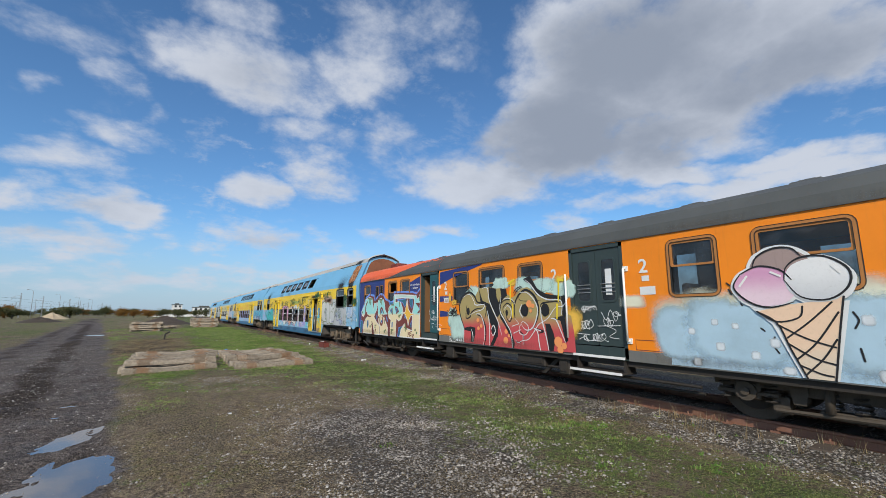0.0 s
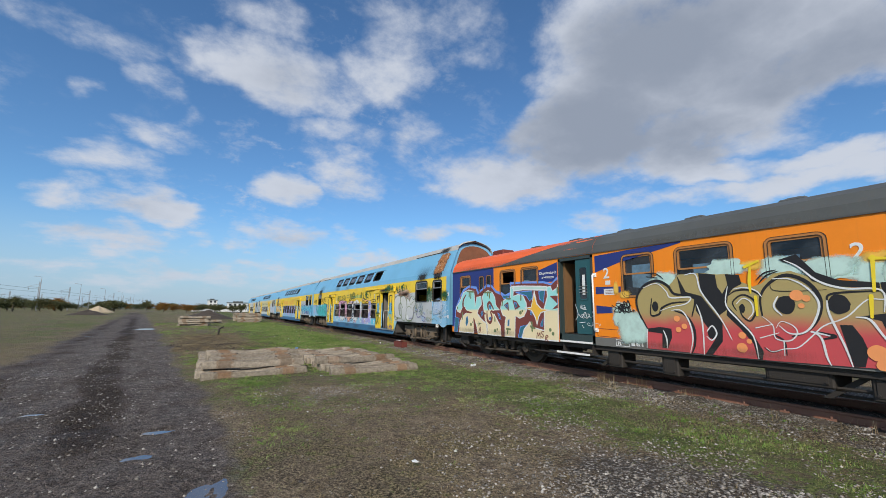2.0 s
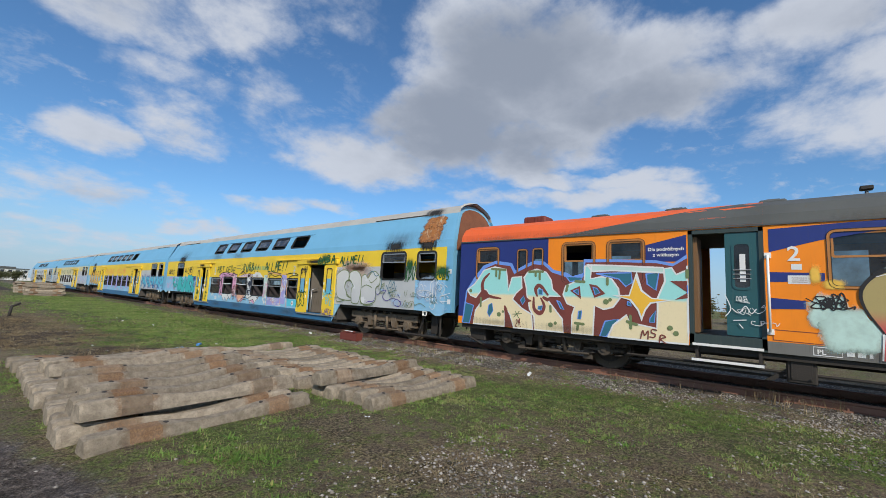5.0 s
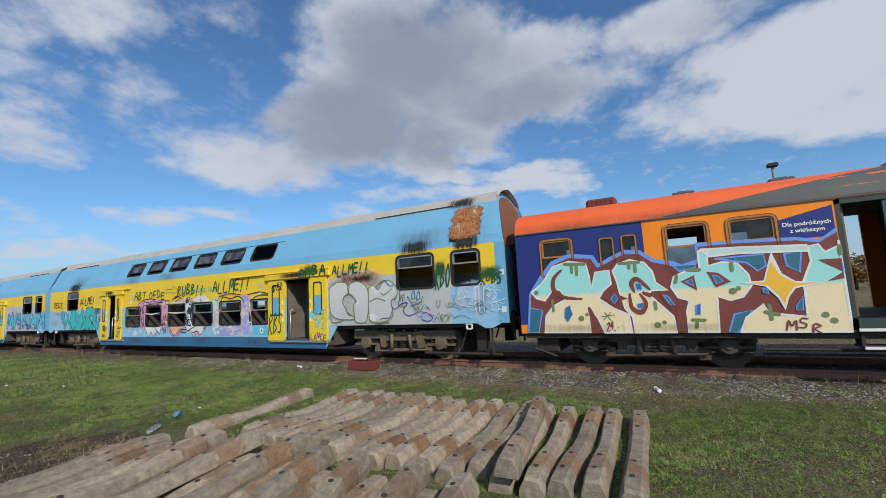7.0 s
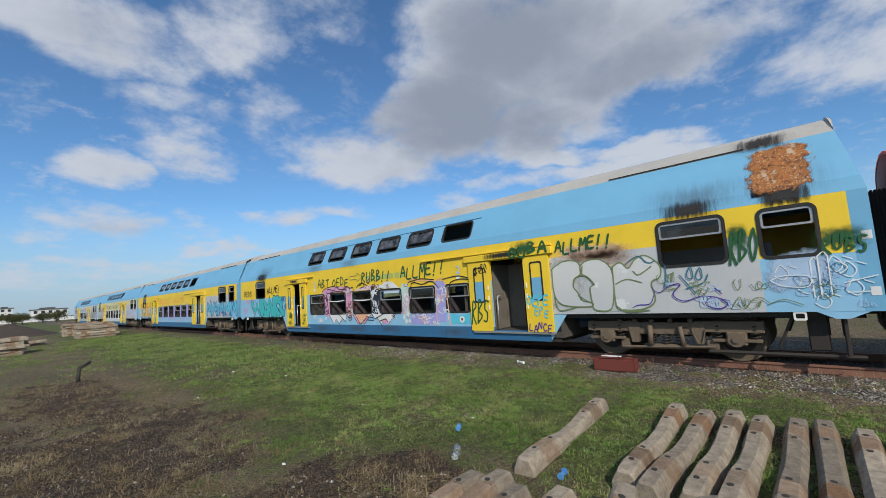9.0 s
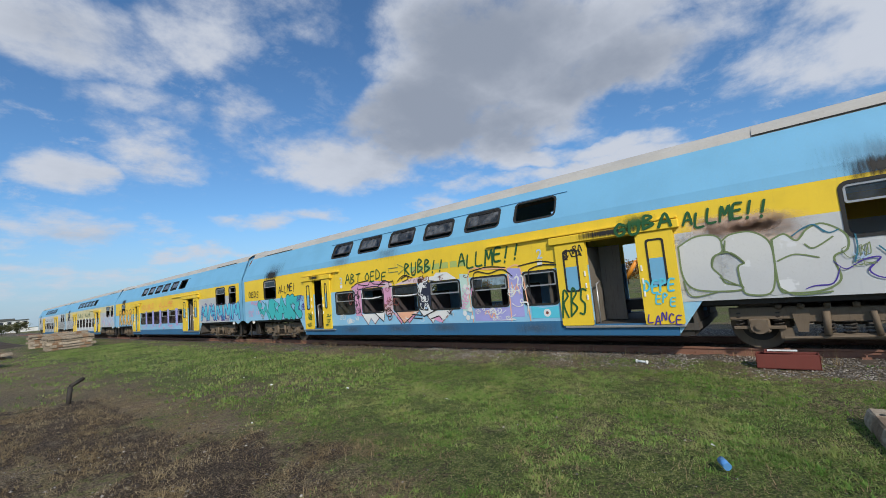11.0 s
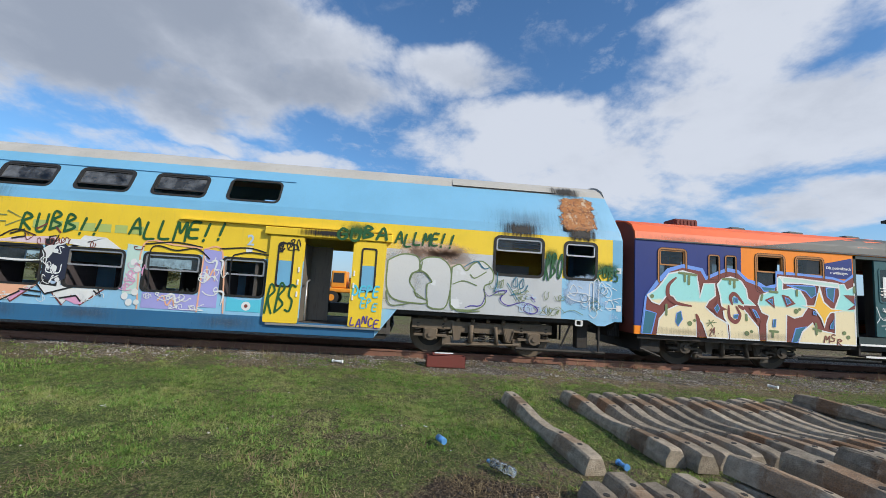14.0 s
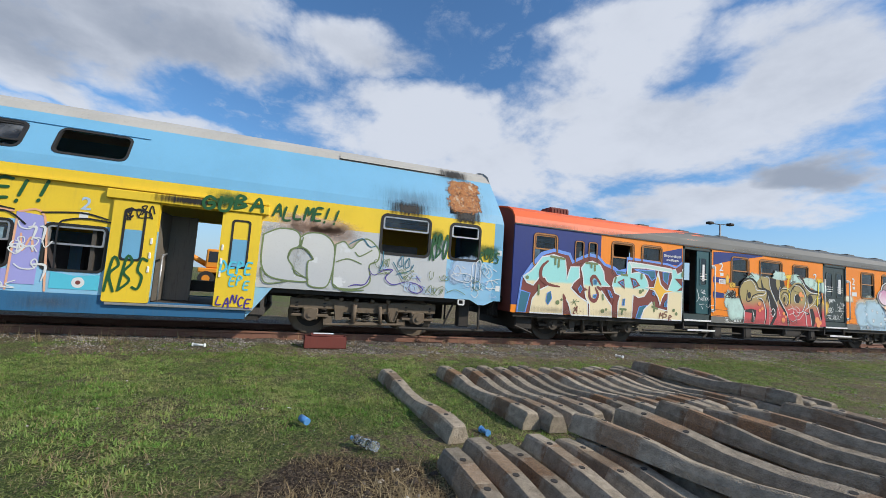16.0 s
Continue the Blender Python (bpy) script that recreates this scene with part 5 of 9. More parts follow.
for e in (-1, 1):
    bm = bmesh.new()
    hoop(bm, rounded(e * 11.7 - 0.09, e * 11.7 + 0.09, 1.05, 1.2, 0.02, 1), rounded(e * 11.7 - 0.06, e * 11.7 + 0.06, 1.08, 1.17, 0.01, 1), lambda z: -1.38, 0.01)
    part("step_stirrup", bm, WHITE, dd)
bogie(dd, 22.2 - DY, 2.5)
bogie(dd, 41.1 - DY, 2.5)
dd_cars = [dd] + [copy_thing(dd, pose(CX, 31.45 + 25.0 * i, 0.045)) for i in (1, 2, 3)]
PALE_YELLOW = mat("bleached_yellow_paint", (0.66, 0.60, 0.34), 0.6, dirty=0.3, dirt=(0.45, 0.46, 0.46))
CHALK = mat("chalky_white_paint", (0.56, 0.60, 0.63), 0.6, dirty=0.3, dirt=(0.34, 0.38, 0.42))
for car, upper in ((dd_cars[2], PALE_YELLOW), (dd_cars[3], CHALK)):
    for o in car.children:
        if o.name.startswith("body"):
            o.data = o.data.copy()
            o.data.materials[2], o.data.materials[4] = upper, CHALK
tagged(dd_cars[3], "faded double-deck railway coach with dull silver graffiti")

# ---- wall paintings ----


def smooth(pts, n=5):
    """A soft line through the given points."""
    if len(pts) < 3:
        return pts
    out = []
    q = [pts[0], *pts, pts[-1]]
    for a, b, c, d in zip(q, q[1:], q[2:], q[3:]):
        for i in range(n):
            s = i / n
            out.append(tuple(0.5 * (2 * b[k] + (c[k] - a[k]) * s + (2 * a[k] - 5 * b[k] + 4 * c[k] - d[k]) * s * s + (3 * b[k] - a[k] - 3 * c[k] + d[k]) * s ** 3) for k in (0, 1)))
    return out + [pts[-1]]


def ribbon(bm, pts, width, x, taper=False):
    """A painted stroke of some width with round ends, lying at x."""
    n = len(pts)
    sides = []
    for i, (y, z) in enumerate(pts):
        a, b = pts[max(0, i - 1)], pts[min(n - 1, i + 1)]
        dy, dz = b[0] - a[0], b[1] - a[1]
        ln = math.hypot(dy, dz) or 1e-6
        r = width / 2 * (1.0 if not taper else 0.35 + 0.65 * math.sin(math.pi * min(1, (i + 0.7) / n)))
        xx = x - 0.0006 * i / n
        sides.append(((xx, y - dz / ln * r, z + dy / ln * r), (xx, y + dz / ln * r, z - dy / ln * r), (y, z, math.atan2(dz, dy), r, xx)))
    L = [bm.verts.new(q[0]) for q in sides]
    R = [bm.verts.new(q[1]) for q in sides]
    for i in range(n - 1):
        bm.faces.new((L[i], L[i + 1], R[i + 1], R[i]))
    for i, s in ((0, 1), (n - 1, -1)):
        y, z, a, r, xx = sides[i][2]
        arc = [bm.verts.new((xx, y + r * math.cos(a + s * k * math.pi / 6 + (math.pi / 2 if s > 0 else math.pi / 2)), z + r * math.sin(a + s * k * math.pi / 6 + math.pi / 2))) for k in range(1, 6)]
        bm.faces.new([L[i], *arc, R[i]])


def lines(text):
    return [[tuple(float(v) for v in p.split(",")) for p in s.split()] for s in text.split("|")]


LIFT = [0]


def lift():
    """A hair's breadth between paints of one layer."""
    LIFT[0] = (LIFT[0] + 1) % 13
    return 0.00013 * LIFT[0]


def strokes(car, yc, name, text, width, m, layer=0, x=-1.42, soft=True, label="", taper=False):
    x -= lift()
    for k, s in enumerate(lines(text)):
        bm = bmesh.new()
        s = [(y - yc, z) for y, z in s]
        ribbon(bm, smooth(s) if soft else s, width, x - 0.004 - 0.0022 * layer - 0.00002 * k, taper)
        part(name, bm, m, car, label)


def blob(cy, cz, ry, rz, wob=0.25, n=40, seed=0.0, square=2.0):
    pts = []
    for i in range(n):
        a = 2 * math.pi * i / n
        c, s = math.cos(a), math.sin(a)
        k = (abs(c) ** square + abs(s) ** square) ** (-1 / square)
        k *= 1 + wob * noise.noise(Vector((c * 2.3 + seed, s * 2.3, seed)))
        pts.append((cy + ry * k * c, cz + rz * k * s))
    return pts


def patch(car, yc, name, pts, m, layer=0, x=-1.42, label="", zmin=0.0):
    bm = bmesh.new()
    slab(bm, [(y - yc, max(z, zmin)) for y, z in pts], x - 0.004 - 0.0022 * layer - lift(), 0.001)
    return part(name, bm, m, car, label)


GLYPH = {
    "A": "0,0 .42,1 .85,0|.15,.35 .75,.4", "B": "0,0 .05,1 .6,.85 .1,.55 .75,.3 0,0", "C": ".7,.85 .3,1 0,.5 .3,0 .75,.12", "D": "0,0 .05,1 .7,.6 .6,.15 0,0",
    "E": ".7,1 .05,.95 0,.05 .7,.0|.05,.52 .6,.55", "G": ".7,.85 .3,1 0,.5 .3,0 .75,.15 .7,.5 .4,.45", "K": "0,0 .05,1|.7,1 .08,.5 .75,0", "L": ".05,1 0,.05 .75,.0",
    "M": "0,0 .15,1 .45,.4 .8,1 .9,0", "N": "0,0 .05,1 .7,0 .75,1", "O": ".4,1 0,.5 .4,0 .8,.5 .4,1", "P": "0,0 .05,1 .65,.8 .1,.5", "R": "0,0 .05,1 .65,.8 .1,.5 .75,0",
    "S": ".7,.9 .2,.95 .1,.6 .6,.4 .5,.05 0,.08", "T": "0,.95 .8,1|.42,.97 .38,0", "U": "0,1 .05,.15 .4,0 .7,.2 .75,1", "!": ".3,1 .12,.3|.08,.06 .06,0",
    "2": "0,.75 .35,1 .65,.7 0,0 .7,0", "4": ".55,0 .5,1 0,.35 .8,.35", ".": ".1,.05 .12,0",
}


def tag(car, yc, word, y0, y1, z, h, width, m, layer=4, x=-1.42, label="", lean=0.12, wild=0.05):
    """A hand-sprayed word that runs from y0 to y1 along the wall."""
    bm = bmesh.new()
    adv = (y0 - y1) / len(word)
    for i, ch in enumerate(word):
        if ch == " ":
            continue
        dz, k = random.uniform(-wild, wild), random.uniform(0.9, 1.12)
        for j, s in enumerate(lines(GLYPH[ch])):
            q = [(y0 - adv * (i + 0.05 + 0.88 * u) - lean * h * v - yc, z + dz + h * k * v) for u, v in s]
            ribbon(bm, smooth(q) if len(q) > 2 else q, width, x - 0.004 - 0.0022 * layer - 0.0002 * (i % 5) - 0.00005 * j)
    return part("graffiti_tag", bm, m, car, label)


def typed(car, yc, word, y, z, size, m, x, label, bold=0.0):
    cu = bpy.data.curves.new("lettering", "FONT")
    cu.body, cu.size, cu.offset, cu.resolution_u = word, size, bold, 3
    tmp = new("lettering_tmp", cu)
    me = bpy.data.meshes.new_from_object(tmp.evaluated_get(bpy.context.evaluated_depsgraph_get()))
    bpy.data.objects.remove(tmp)
    me.materials.append(m)
    ob = new("lettering", me)
    ob.parent = car
    ob.matrix_basis = Matrix.Translation((x, y - yc, z)) @ Matrix(((0, 0, -1, 0), (-1, 0, 0, 0), (0, 1, 0, 0), (0, 0, 0, 1)))
    ob["label"] = label
    return ob


def scribble(car, yc, y0, y1, z0, z1, n, width, m, layer, x, seed, name="graffiti_scribble"):
    """Quick illegible scrawls, each one looping stroke."""
    rr = random.Random(seed)
    for k in range(n):
        y, z = rr.uniform(y0, y1), rr.uniform(z0, z1)
        s, h, ph = rr.uniform(0.04, 0.10), rr.uniform(0.04, 0.11), rr.uniform(0, 6.3)
        turn, adv = rr.uniform(1.1, 2.3), rr.uniform(0.2, 0.8)
        pts = []
        for i in range(rr.randint(5, 11)):
            a = ph + turn * i * (1 if i < 5 else rr.choice((1, 0.8)))
            pts.append((y - s * adv * i * 0.7 - s * math.cos(a) - yc, min(z1 + 0.03, max(z0 - 0.02, z + h * math.sin(a) * rr.uniform(0.7, 1.2)))))
        bm = bmesh.new()
        ribbon(bm, smooth(pts), width * rr.uniform(0.8, 1.3), x - 0.004 - 0.0022 * layer - lift())
        part(name, bm, m, car)


# livery and paintings of the orange coach
C, X = coach, -1.42
patch(C, OY, "livery_wedge", [(11.86, 2.74), (11.86, 3.16), (11.0, 3.2), (9.7, 3.235), (9.7, 3.20), (11.2, 2.92)], NAVY, 0, X)
patch(C, OY, "livery_stripe", [(11.86, 2.2), (11.86, 2.38), (11.15, 2.36), (11.15, 2.22)], NAVY, 0, X)
patch(C, OY, "livery_stripe", [(11.86, 1.72), (11.86, 1.92), (11.4, 1.88), (11.4, 1.74)], NAVY, 0, X)
patch(C, OY, "livery_wedge", [(13.87, 2.6), (13.13, 2.6), (13.13, 3.14), (13.87, 2.96)], NAVY, 0, X)
typed(C, OY, "Dla podróżnych", 13.83, 2.83, 0.10, WHITE, X - 0.009, "white printed lettering on navy", 0.002)
typed(C, OY, "z większym", 13.73, 2.71, 0.10, WHITE, X - 0.009, "white printed lettering on navy", 0.002)
for y in (11.62, 5.1, 7.2):
    typed(C, OY, "2", y, 2.58, 0.36, SNOW, X - 0.009, "white class number", 0.006)
for y, z in ((11.57, 2.42), (5.05, 2.42)):
    patch(C, OY, "notice", [(y, z), (y - 0.14, z), (y - 0.14, z + 0.1), (y, z + 0.1)], SNOW, 0, X)
    patch(C, OY, "notice", [(y + 0.05, z - 0.25), (y - 0.24, z - 0.25), (y - 0.24, z - 0.1), (y + 0.05, z - 0.1)], SNOW, 0, X, "white information sticker")
for k in range(3):
    patch(C, OY, "notice_bar", [(11.57, 2.2 + 0.035 * k), (11.37, 2.2 + 0.035 * k), (11.37, 2.21 + 0.035 * k), (11.57, 2.21 + 0.035 * k)], MAROON, 1, X)
typed(C, OY, "PL", 11.3, 1.005, 0.11, WHITE, X - 0.006, "white stencilled letters on the sill", 0.002)
strokes(C, OY, "sill_marking", "11.34,0.985 11.0,0.985 11.0,1.12 11.34,1.12 11.34,0.985", 0.012, WHITE, 0, X, False)
for a, b in ((10.95, 10.86), (10.83, 10.74), (10.7, 10.66)):
    patch(C, OY, "sill_marking", [(a, 1.01), (b, 1.01), (b, 1.09), (a, 1.09)], SNOW, 0, X)
strokes(C, OY, "flap", "5.25,1.17 4.72,1.17 4.72,1.35 5.25,1.35 5.25,1.17", 0.012, MAROON, 0, X, False)
strokes(C, OY, "flap", "11.85,1.18 10.9,1.16 10.9,1.34 11.85,1.36 11.85,1.18", 0.012, MAROON, 0, X, False)

# ice cream on a pale blue, dotted ground
SOFT_DOT = soft_paint("white_dot_mist", (0.72, 0.78, 0.82), 0.5, 2.0)
RIM = soft_paint("cream_rim_mist", (0.74, 0.75, 0.60), 0.45, 0.9)
GROUND_BLUE = soft_paint("pale_blue_mist", (0.43, 0.61, 0.73), 0.22, 0.9)
for y, z, ry, rz_ in ((4.55, 1.62, 0.55, 0.62), (3.95, 1.78, 0.6, 0.5), (3.4, 1.9, 0.6, 0.36), (2.1, 1.98, 0.7, 0.42), (1.0, 2.05, 1.2, 0.45), (5.35, 2.05, 0.3, 0.16)):
    patch(C, OY + 0.09, "spray_cloud", blob(y, z, ry, rz_, 0.2, 32, y, 3), RIM, 0, X, zmin=0.97)
for y, z, ry, rz_ in ((4.42, 1.3, 0.62, 0.75), (3.75, 1.35, 0.8, 0.78), (2.9, 1.45, 0.9, 0.75), (1.9, 1.4, 0.9, 0.85), (0.9, 1.4, 0.9, 0.95)):
    patch(C, OY + 0.09, "mural_ground", blob(y, z, ry, rz_, 0.12, 32, y, 4), GROUND_BLUE, 1, X, "pale blue sprayed ground of the mural", zmin=0.97)
patch(C, OY + 0.09, "mural_ground", [(4.72, 0.97), (4.7, 1.2), (4.5, 1.4), (3.6, 1.6), (2.4, 1.7), (1.2, 1.7), (0.2, 1.7), (0.0, 0.97)], spray("pale_blue_fade", (0.45, 0.63, 0.75), (0.41, 0.58, 0.71), 1.0, 2.0, 0.5), 0, X)
for k, (y, z, r) in enumerate(((4.35, 1.55, 0.07), (4.0, 1.7, 0.06), (3.95, 1.32, 0.08), (4.3, 1.06, 0.08), (3.72, 1.64, 0.07), (3.5, 1.22, 0.08), (3.25, 1.42, 0.08), (3.12, 1.02, 0.09), (2.3, 1.75, 0.08), (2.1, 1.5, 0.1), (2.2, 1.08, 0.09), (1.8, 1.9, 0.09), (1.5, 1.3, 0.1), (1.1, 1.7, 0.1))):
    patch(C, OY + 0.09, "mural_dot", blob(y, z, r * 1.05, r * 1.1, 0.1, 20, k), SOFT_DOT, 3, X, zmin=0.975)
XI = X - 0.014
for y, z, ry, rz_ in ((3.30, 2.22, 0.42, 0.325), (2.72, 2.28, 0.38, 0.335), (3.1, 2.49, 0.39, 0.31)):
    patch(C, OY + 0.09, "mural_halo", blob(y, z, ry, rz_, 0.05, 40, y), SNOW, 2, XI)
patch(C, OY + 0.09, "mural_halo", [(3.5, 1.92), (3.26, 1.68), (2.99, 0.975), (2.63, 0.975), (2.43, 2.0)], SNOW, 1, XI)
patch(C, OY + 0.09, "mural_scoop", blob(3.1, 2.48, 0.35, 0.27, 0.05, 32, 3.0), mat("dusky_brown_spray", (0.36, 0.27, 0.25), 0.6), 3, XI, "dusky brown scoop at the back")
patch(C, OY + 0.09, "mural_cone", [(3.42, 1.86), (3.2, 1.7), (2.94, 0.975), (2.68, 0.975), (2.48, 2.05), (2.7, 2.0), (3.1, 1.95)], spray("cone_fade", (0.84, 0.60, 0.42), (0.72, 0.60, 0.46), 1.1, 1.6, 0.5), 3, XI, "cream and peach ice-cream cone")
patch(C, OY + 0.09, "mural_scoop", blob(3.30, 2.22, 0.38, 0.29, 0.08, 32, 2.0), spray("pink_fade", (0.66, 0.34, 0.52), (0.80, 0.62, 0.70), 2.0, 2.4, 0.35), 4, XI, "pink scoop")
patch(C, OY + 0.09, "mural_scoop", blob(2.72, 2.28, 0.34, 0.30, 0.08, 32, 5.0), spray("white_grey_fade", (0.80, 0.81, 0.81), (0.58, 0.60, 0.62), 2.0, 2.45, 0.35), 5, XI, "white scoop")
strokes(C, OY + 0.09, "mural_outline", "3.42,1.86 3.2,1.7 3.08,1.35 2.94,0.98|2.48,2.05 2.56,1.6 2.66,0.98|3.42,1.86 3.2,1.72 2.95,1.78 2.9,1.93|3.1,1.5 2.85,1.72 2.6,1.98|3.02,1.22 2.8,1.45 2.55,1.85|2.95,1.02 2.75,1.25 2.6,1.5|3.2,1.68 2.9,1.5 2.62,1.4|3.1,1.42 2.85,1.25 2.64,1.18|3.0,1.14 2.8,1.05 2.68,1.03", 0.022, BLACK, 6, XI)
strokes(C, OY + 0.09, "mural_outline", "3.58,2.42 3.68,2.22 3.5,2.0 3.25,1.92 2.98,1.99|3.58,2.42 3.35,2.52 3.1,2.45 2.98,2.3|3.06,2.3 3.02,2.48 2.85,2.6 2.6,2.58 2.4,2.4 2.42,2.18 2.62,2.02 2.9,2.06 3.06,2.3|3.42,2.5 3.35,2.66 3.15,2.76 2.95,2.74 2.85,2.62", 0.028, BLACK, 7, XI, taper=True)
strokes(C, OY + 0.09, "mural_shine", "3.5,2.38 3.6,2.24|3.2,2.42 3.1,2.36|2.55,2.46 2.48,2.36", 0.03, WHITE, 8, XI)
strokes(C, OY + 0.09, "mural_mark", "3.78,2.3 3.74,2.26|3.76,2.2 3.73,2.12|3.62,1.98 3.6,1.95|3.4,1.62 3.36,1.58|3.25,1.5 3.28,1.4 3.22,1.28|2.42,1.85 2.38,1.75 2.42,1.65|2.4,1.4 2.38,1.25|2.35,2.2 2.3,2.15", 0.022, BLACK, 3, X)

# letter piece in khaki and red with black depth, white rims and yellow drips
snor = spray("khaki_red_fade", (0.40, 0.32, 0.13), (0.56, 0.075, 0.085), 1.42, 1.82, 0.22)
XS = X - 0.006
YELLOW_DRIP = mat("yellow_spray", (0.86, 0.66, 0.03), 0.55, dirty=0.05, bump=0.03)
patch(C, OY, "spray_cloud", blob(7.19, 2.46, 0.62, 0.2, 0.45, 40, 0.0), SOFT_MINT, 1, XS, zmin=0.97)
patch(C, OY, "spray_cloud", blob(7.44, 2.5, 0.4, 0.2, 0.45, 40, 1.7), SOFT_MINT, 2, XS, zmin=0.97)
patch(C, OY, "spray_cloud", blob(6.92, 2.4, 0.35, 0.22, 0.45, 40, 3.4), SOFT_MINT, 1, XS, zmin=0.97)
patch(C, OY, "spray_cloud", blob(6.7, 2.35, 0.2, 0.22, 0.45, 40, 5.1), SOFT_MINT, 2, XS, zmin=0.97)
patch(C, OY, "spray_cloud", blob(10.05, 2.43, 0.4, 0.24, 0.45, 40, 6.8), SOFT_MINT, 1, XS, zmin=0.97)
patch(C, OY, "spray_cloud", blob(8.91, 2.59, 0.42, 0.2, 0.45, 40, 8.5), SOFT_MINT, 2, XS, zmin=0.97)
patch(C, OY, "spray_cloud", blob(8.09, 2.55, 0.4, 0.22, 0.45, 40, 10.2), SOFT_MINT, 1, XS, zmin=0.97)
patch(C, OY, "spray_cloud", blob(10.88, 1.34, 0.4, 0.5, 0.45, 40, 11.9), SOFT_MINT, 2, XS, zmin=0.97)
patch(C, OY, "spray_cloud", blob(11.14, 1.68, 0.3, 0.35, 0.45, 40, 13.6), SOFT_MINT, 1, XS, zmin=0.97)
patch(C, OY, "spray_cloud", blob(8.5, 2.61, 0.25, 0.12, 0.45, 40, 15.3), SOFT_GOLD, 2, XS, zmin=0.97)
patch(C, OY, "spray_cloud", blob(11.05, 2.16, 0.2, 0.12, 0.45, 40, 17.0), SOFT_GOLD, 1, XS, zmin=0.97)
patch(C, OY, "spray_cloud", blob(11.26, 2.34, 0.1, 0.2, 0.45, 40, 18.7), SOFT_GOLD, 2, XS, zmin=0.97)
patch(C, OY, "spray_cloud", blob(6.66, 1.73, 0.35, 0.4, 0.45, 40, 20.4), SOFT_GOLD, 1, XS, zmin=0.97)
patch(C, OY, "spray_cloud", blob(6.93, 2.59, 0.25, 0.12, 0.45, 40, 22.1), SOFT_GOLD, 2, XS, zmin=0.97)
patch(C, OY, "piece_ground", [(10.73, 2.15), (10.42, 2.44), (9.99, 2.32), (9.79, 2.54), (9.34, 2.54), (9.06, 2.49), (8.87, 2.49), (8.69, 2.34), (8.49, 2.23), (8.36, 2.28), (8.18, 2.44), (7.94, 2.47), (7.66, 2.33), (7.47, 2.22), (7.16, 2.14), (6.86, 2.21), (6.79, 2.06), (6.77, 1.84), (6.67, 1.77), (6.61, 1.42), (6.59, 1.01), (7.26, 0.99), (8.46, 0.97), (10.55, 0.99), (10.54, 1.41), (10.73, 1.75)], snor, 4, XS, "khaki to red ground of the letters")
patch(C, OY, "piece_depth", [(9.82, 2.54), (9.66, 2.18), (9.37, 2.09), (9.03, 1.58), (9.05, 1.24), (9.24, 0.98), (9.37, 0.98), (9.17, 1.28), (9.38, 1.62), (9.49, 1.81), (9.49, 2.03), (9.75, 2.1)], BLACK, 5, XS)
patch(C, OY, "piece_depth", [(9.39, 2.54), (9.09, 2.49), (9.07, 2.26), (8.99, 2.12), (8.89, 2.29), (8.92, 2.49), (8.69, 2.45), (8.66, 2.29), (8.81, 2.21), (8.9, 2.08), (8.94, 1.82), (9.07, 1.72), (9.37, 2.14)], BLACK, 5, XS)
patch(C, OY, "piece_depth", [(8.92, 1.89), (8.59, 1.47), (8.42, 1.11), (8.45, 0.97), (8.52, 0.97), (8.56, 1.23), (8.75, 1.5), (8.95, 1.72)], BLACK, 5, XS)
patch(C, OY, "piece_depth", [(8.08, 2.67), (7.84, 2.74), (7.62, 2.42), (7.36, 2.28), (6.93, 2.22), (6.93, 2.14), (7.37, 2.18), (7.67, 2.28), (7.83, 2.53), (8.01, 2.62)], BLACK, 5, XS)
patch(C, OY, "piece_depth", [(7.41, 1.6), (7.27, 1.6), (7.18, 1.42), (7.13, 1.23), (7.19, 1), (7.31, 0.99), (7.36, 1.29)], BLACK, 5, XS)
patch(C, OY, "piece_depth", [(6.92, 2.22), (6.82, 2.23), (6.79, 2.08), (6.75, 1.95), (6.84, 1.73), (6.8, 1.37), (6.77, 1.25), (6.84, 1.2), (6.96, 1.67), (7.18, 1.73), (6.9, 1.78), (6.91, 2.06)], BLACK, 5, XS)
patch(C, OY, "piece_depth", [(10.54, 1.41), (10.23, 1.46), (10, 1.43), (10, 1.25), (10.1, 1.02), (10.22, 1.03), (10.2, 1.32), (10.51, 1.35)], BLACK, 5, XS)
strokes(C, OY, "piece_outline", "10.53,1.42 10.72,1.8 10.74,2.09 10.56,2.34 10.26,2.44 10.02,2.32 9.88,2.14 9.5,2.09 9.57,1.69", 0.06, BLACK, 6, XS, taper=True)
strokes(C, OY, "piece_outline", "10.39,2.06 10.43,1.71 10.24,1.73 10.17,1.86 9.93,1.96 9.62,1.98", 0.045, BLACK, 6, XS, taper=True)
strokes(C, OY, "piece_outline", "9.91,1.8 9.69,1.71 9.55,1.46 9.55,1.16 9.62,0.97", 0.05, BLACK, 6, XS, taper=True)
strokes(C, OY, "piece_outline", "8.78,1.81 8.83,1.96 8.67,2.09 8.5,2 8.47,1.82 8.57,1.63 8.69,1.71 8.73,1.89", 0.035, BLACK, 6, XS, taper=True)
strokes(C, OY, "piece_outline", "8.39,1.71 8.39,2.05 8.23,2.29 7.99,2.4 7.73,2.26 7.6,1.99 7.65,1.7 7.8,1.49 8,1.39", 0.06, BLACK, 6, XS, taper=True)
strokes(C, OY, "piece_outline", "8.9,2.08 8.76,2.17 8.53,2.17 8.37,2.05", 0.03, BLACK, 6, XS, taper=True)
strokes(C, OY, "piece_outline", "7.52,1.95 7.5,2.05 7.32,2.09 6.89,2.1", 0.035, BLACK, 6, XS, taper=True)
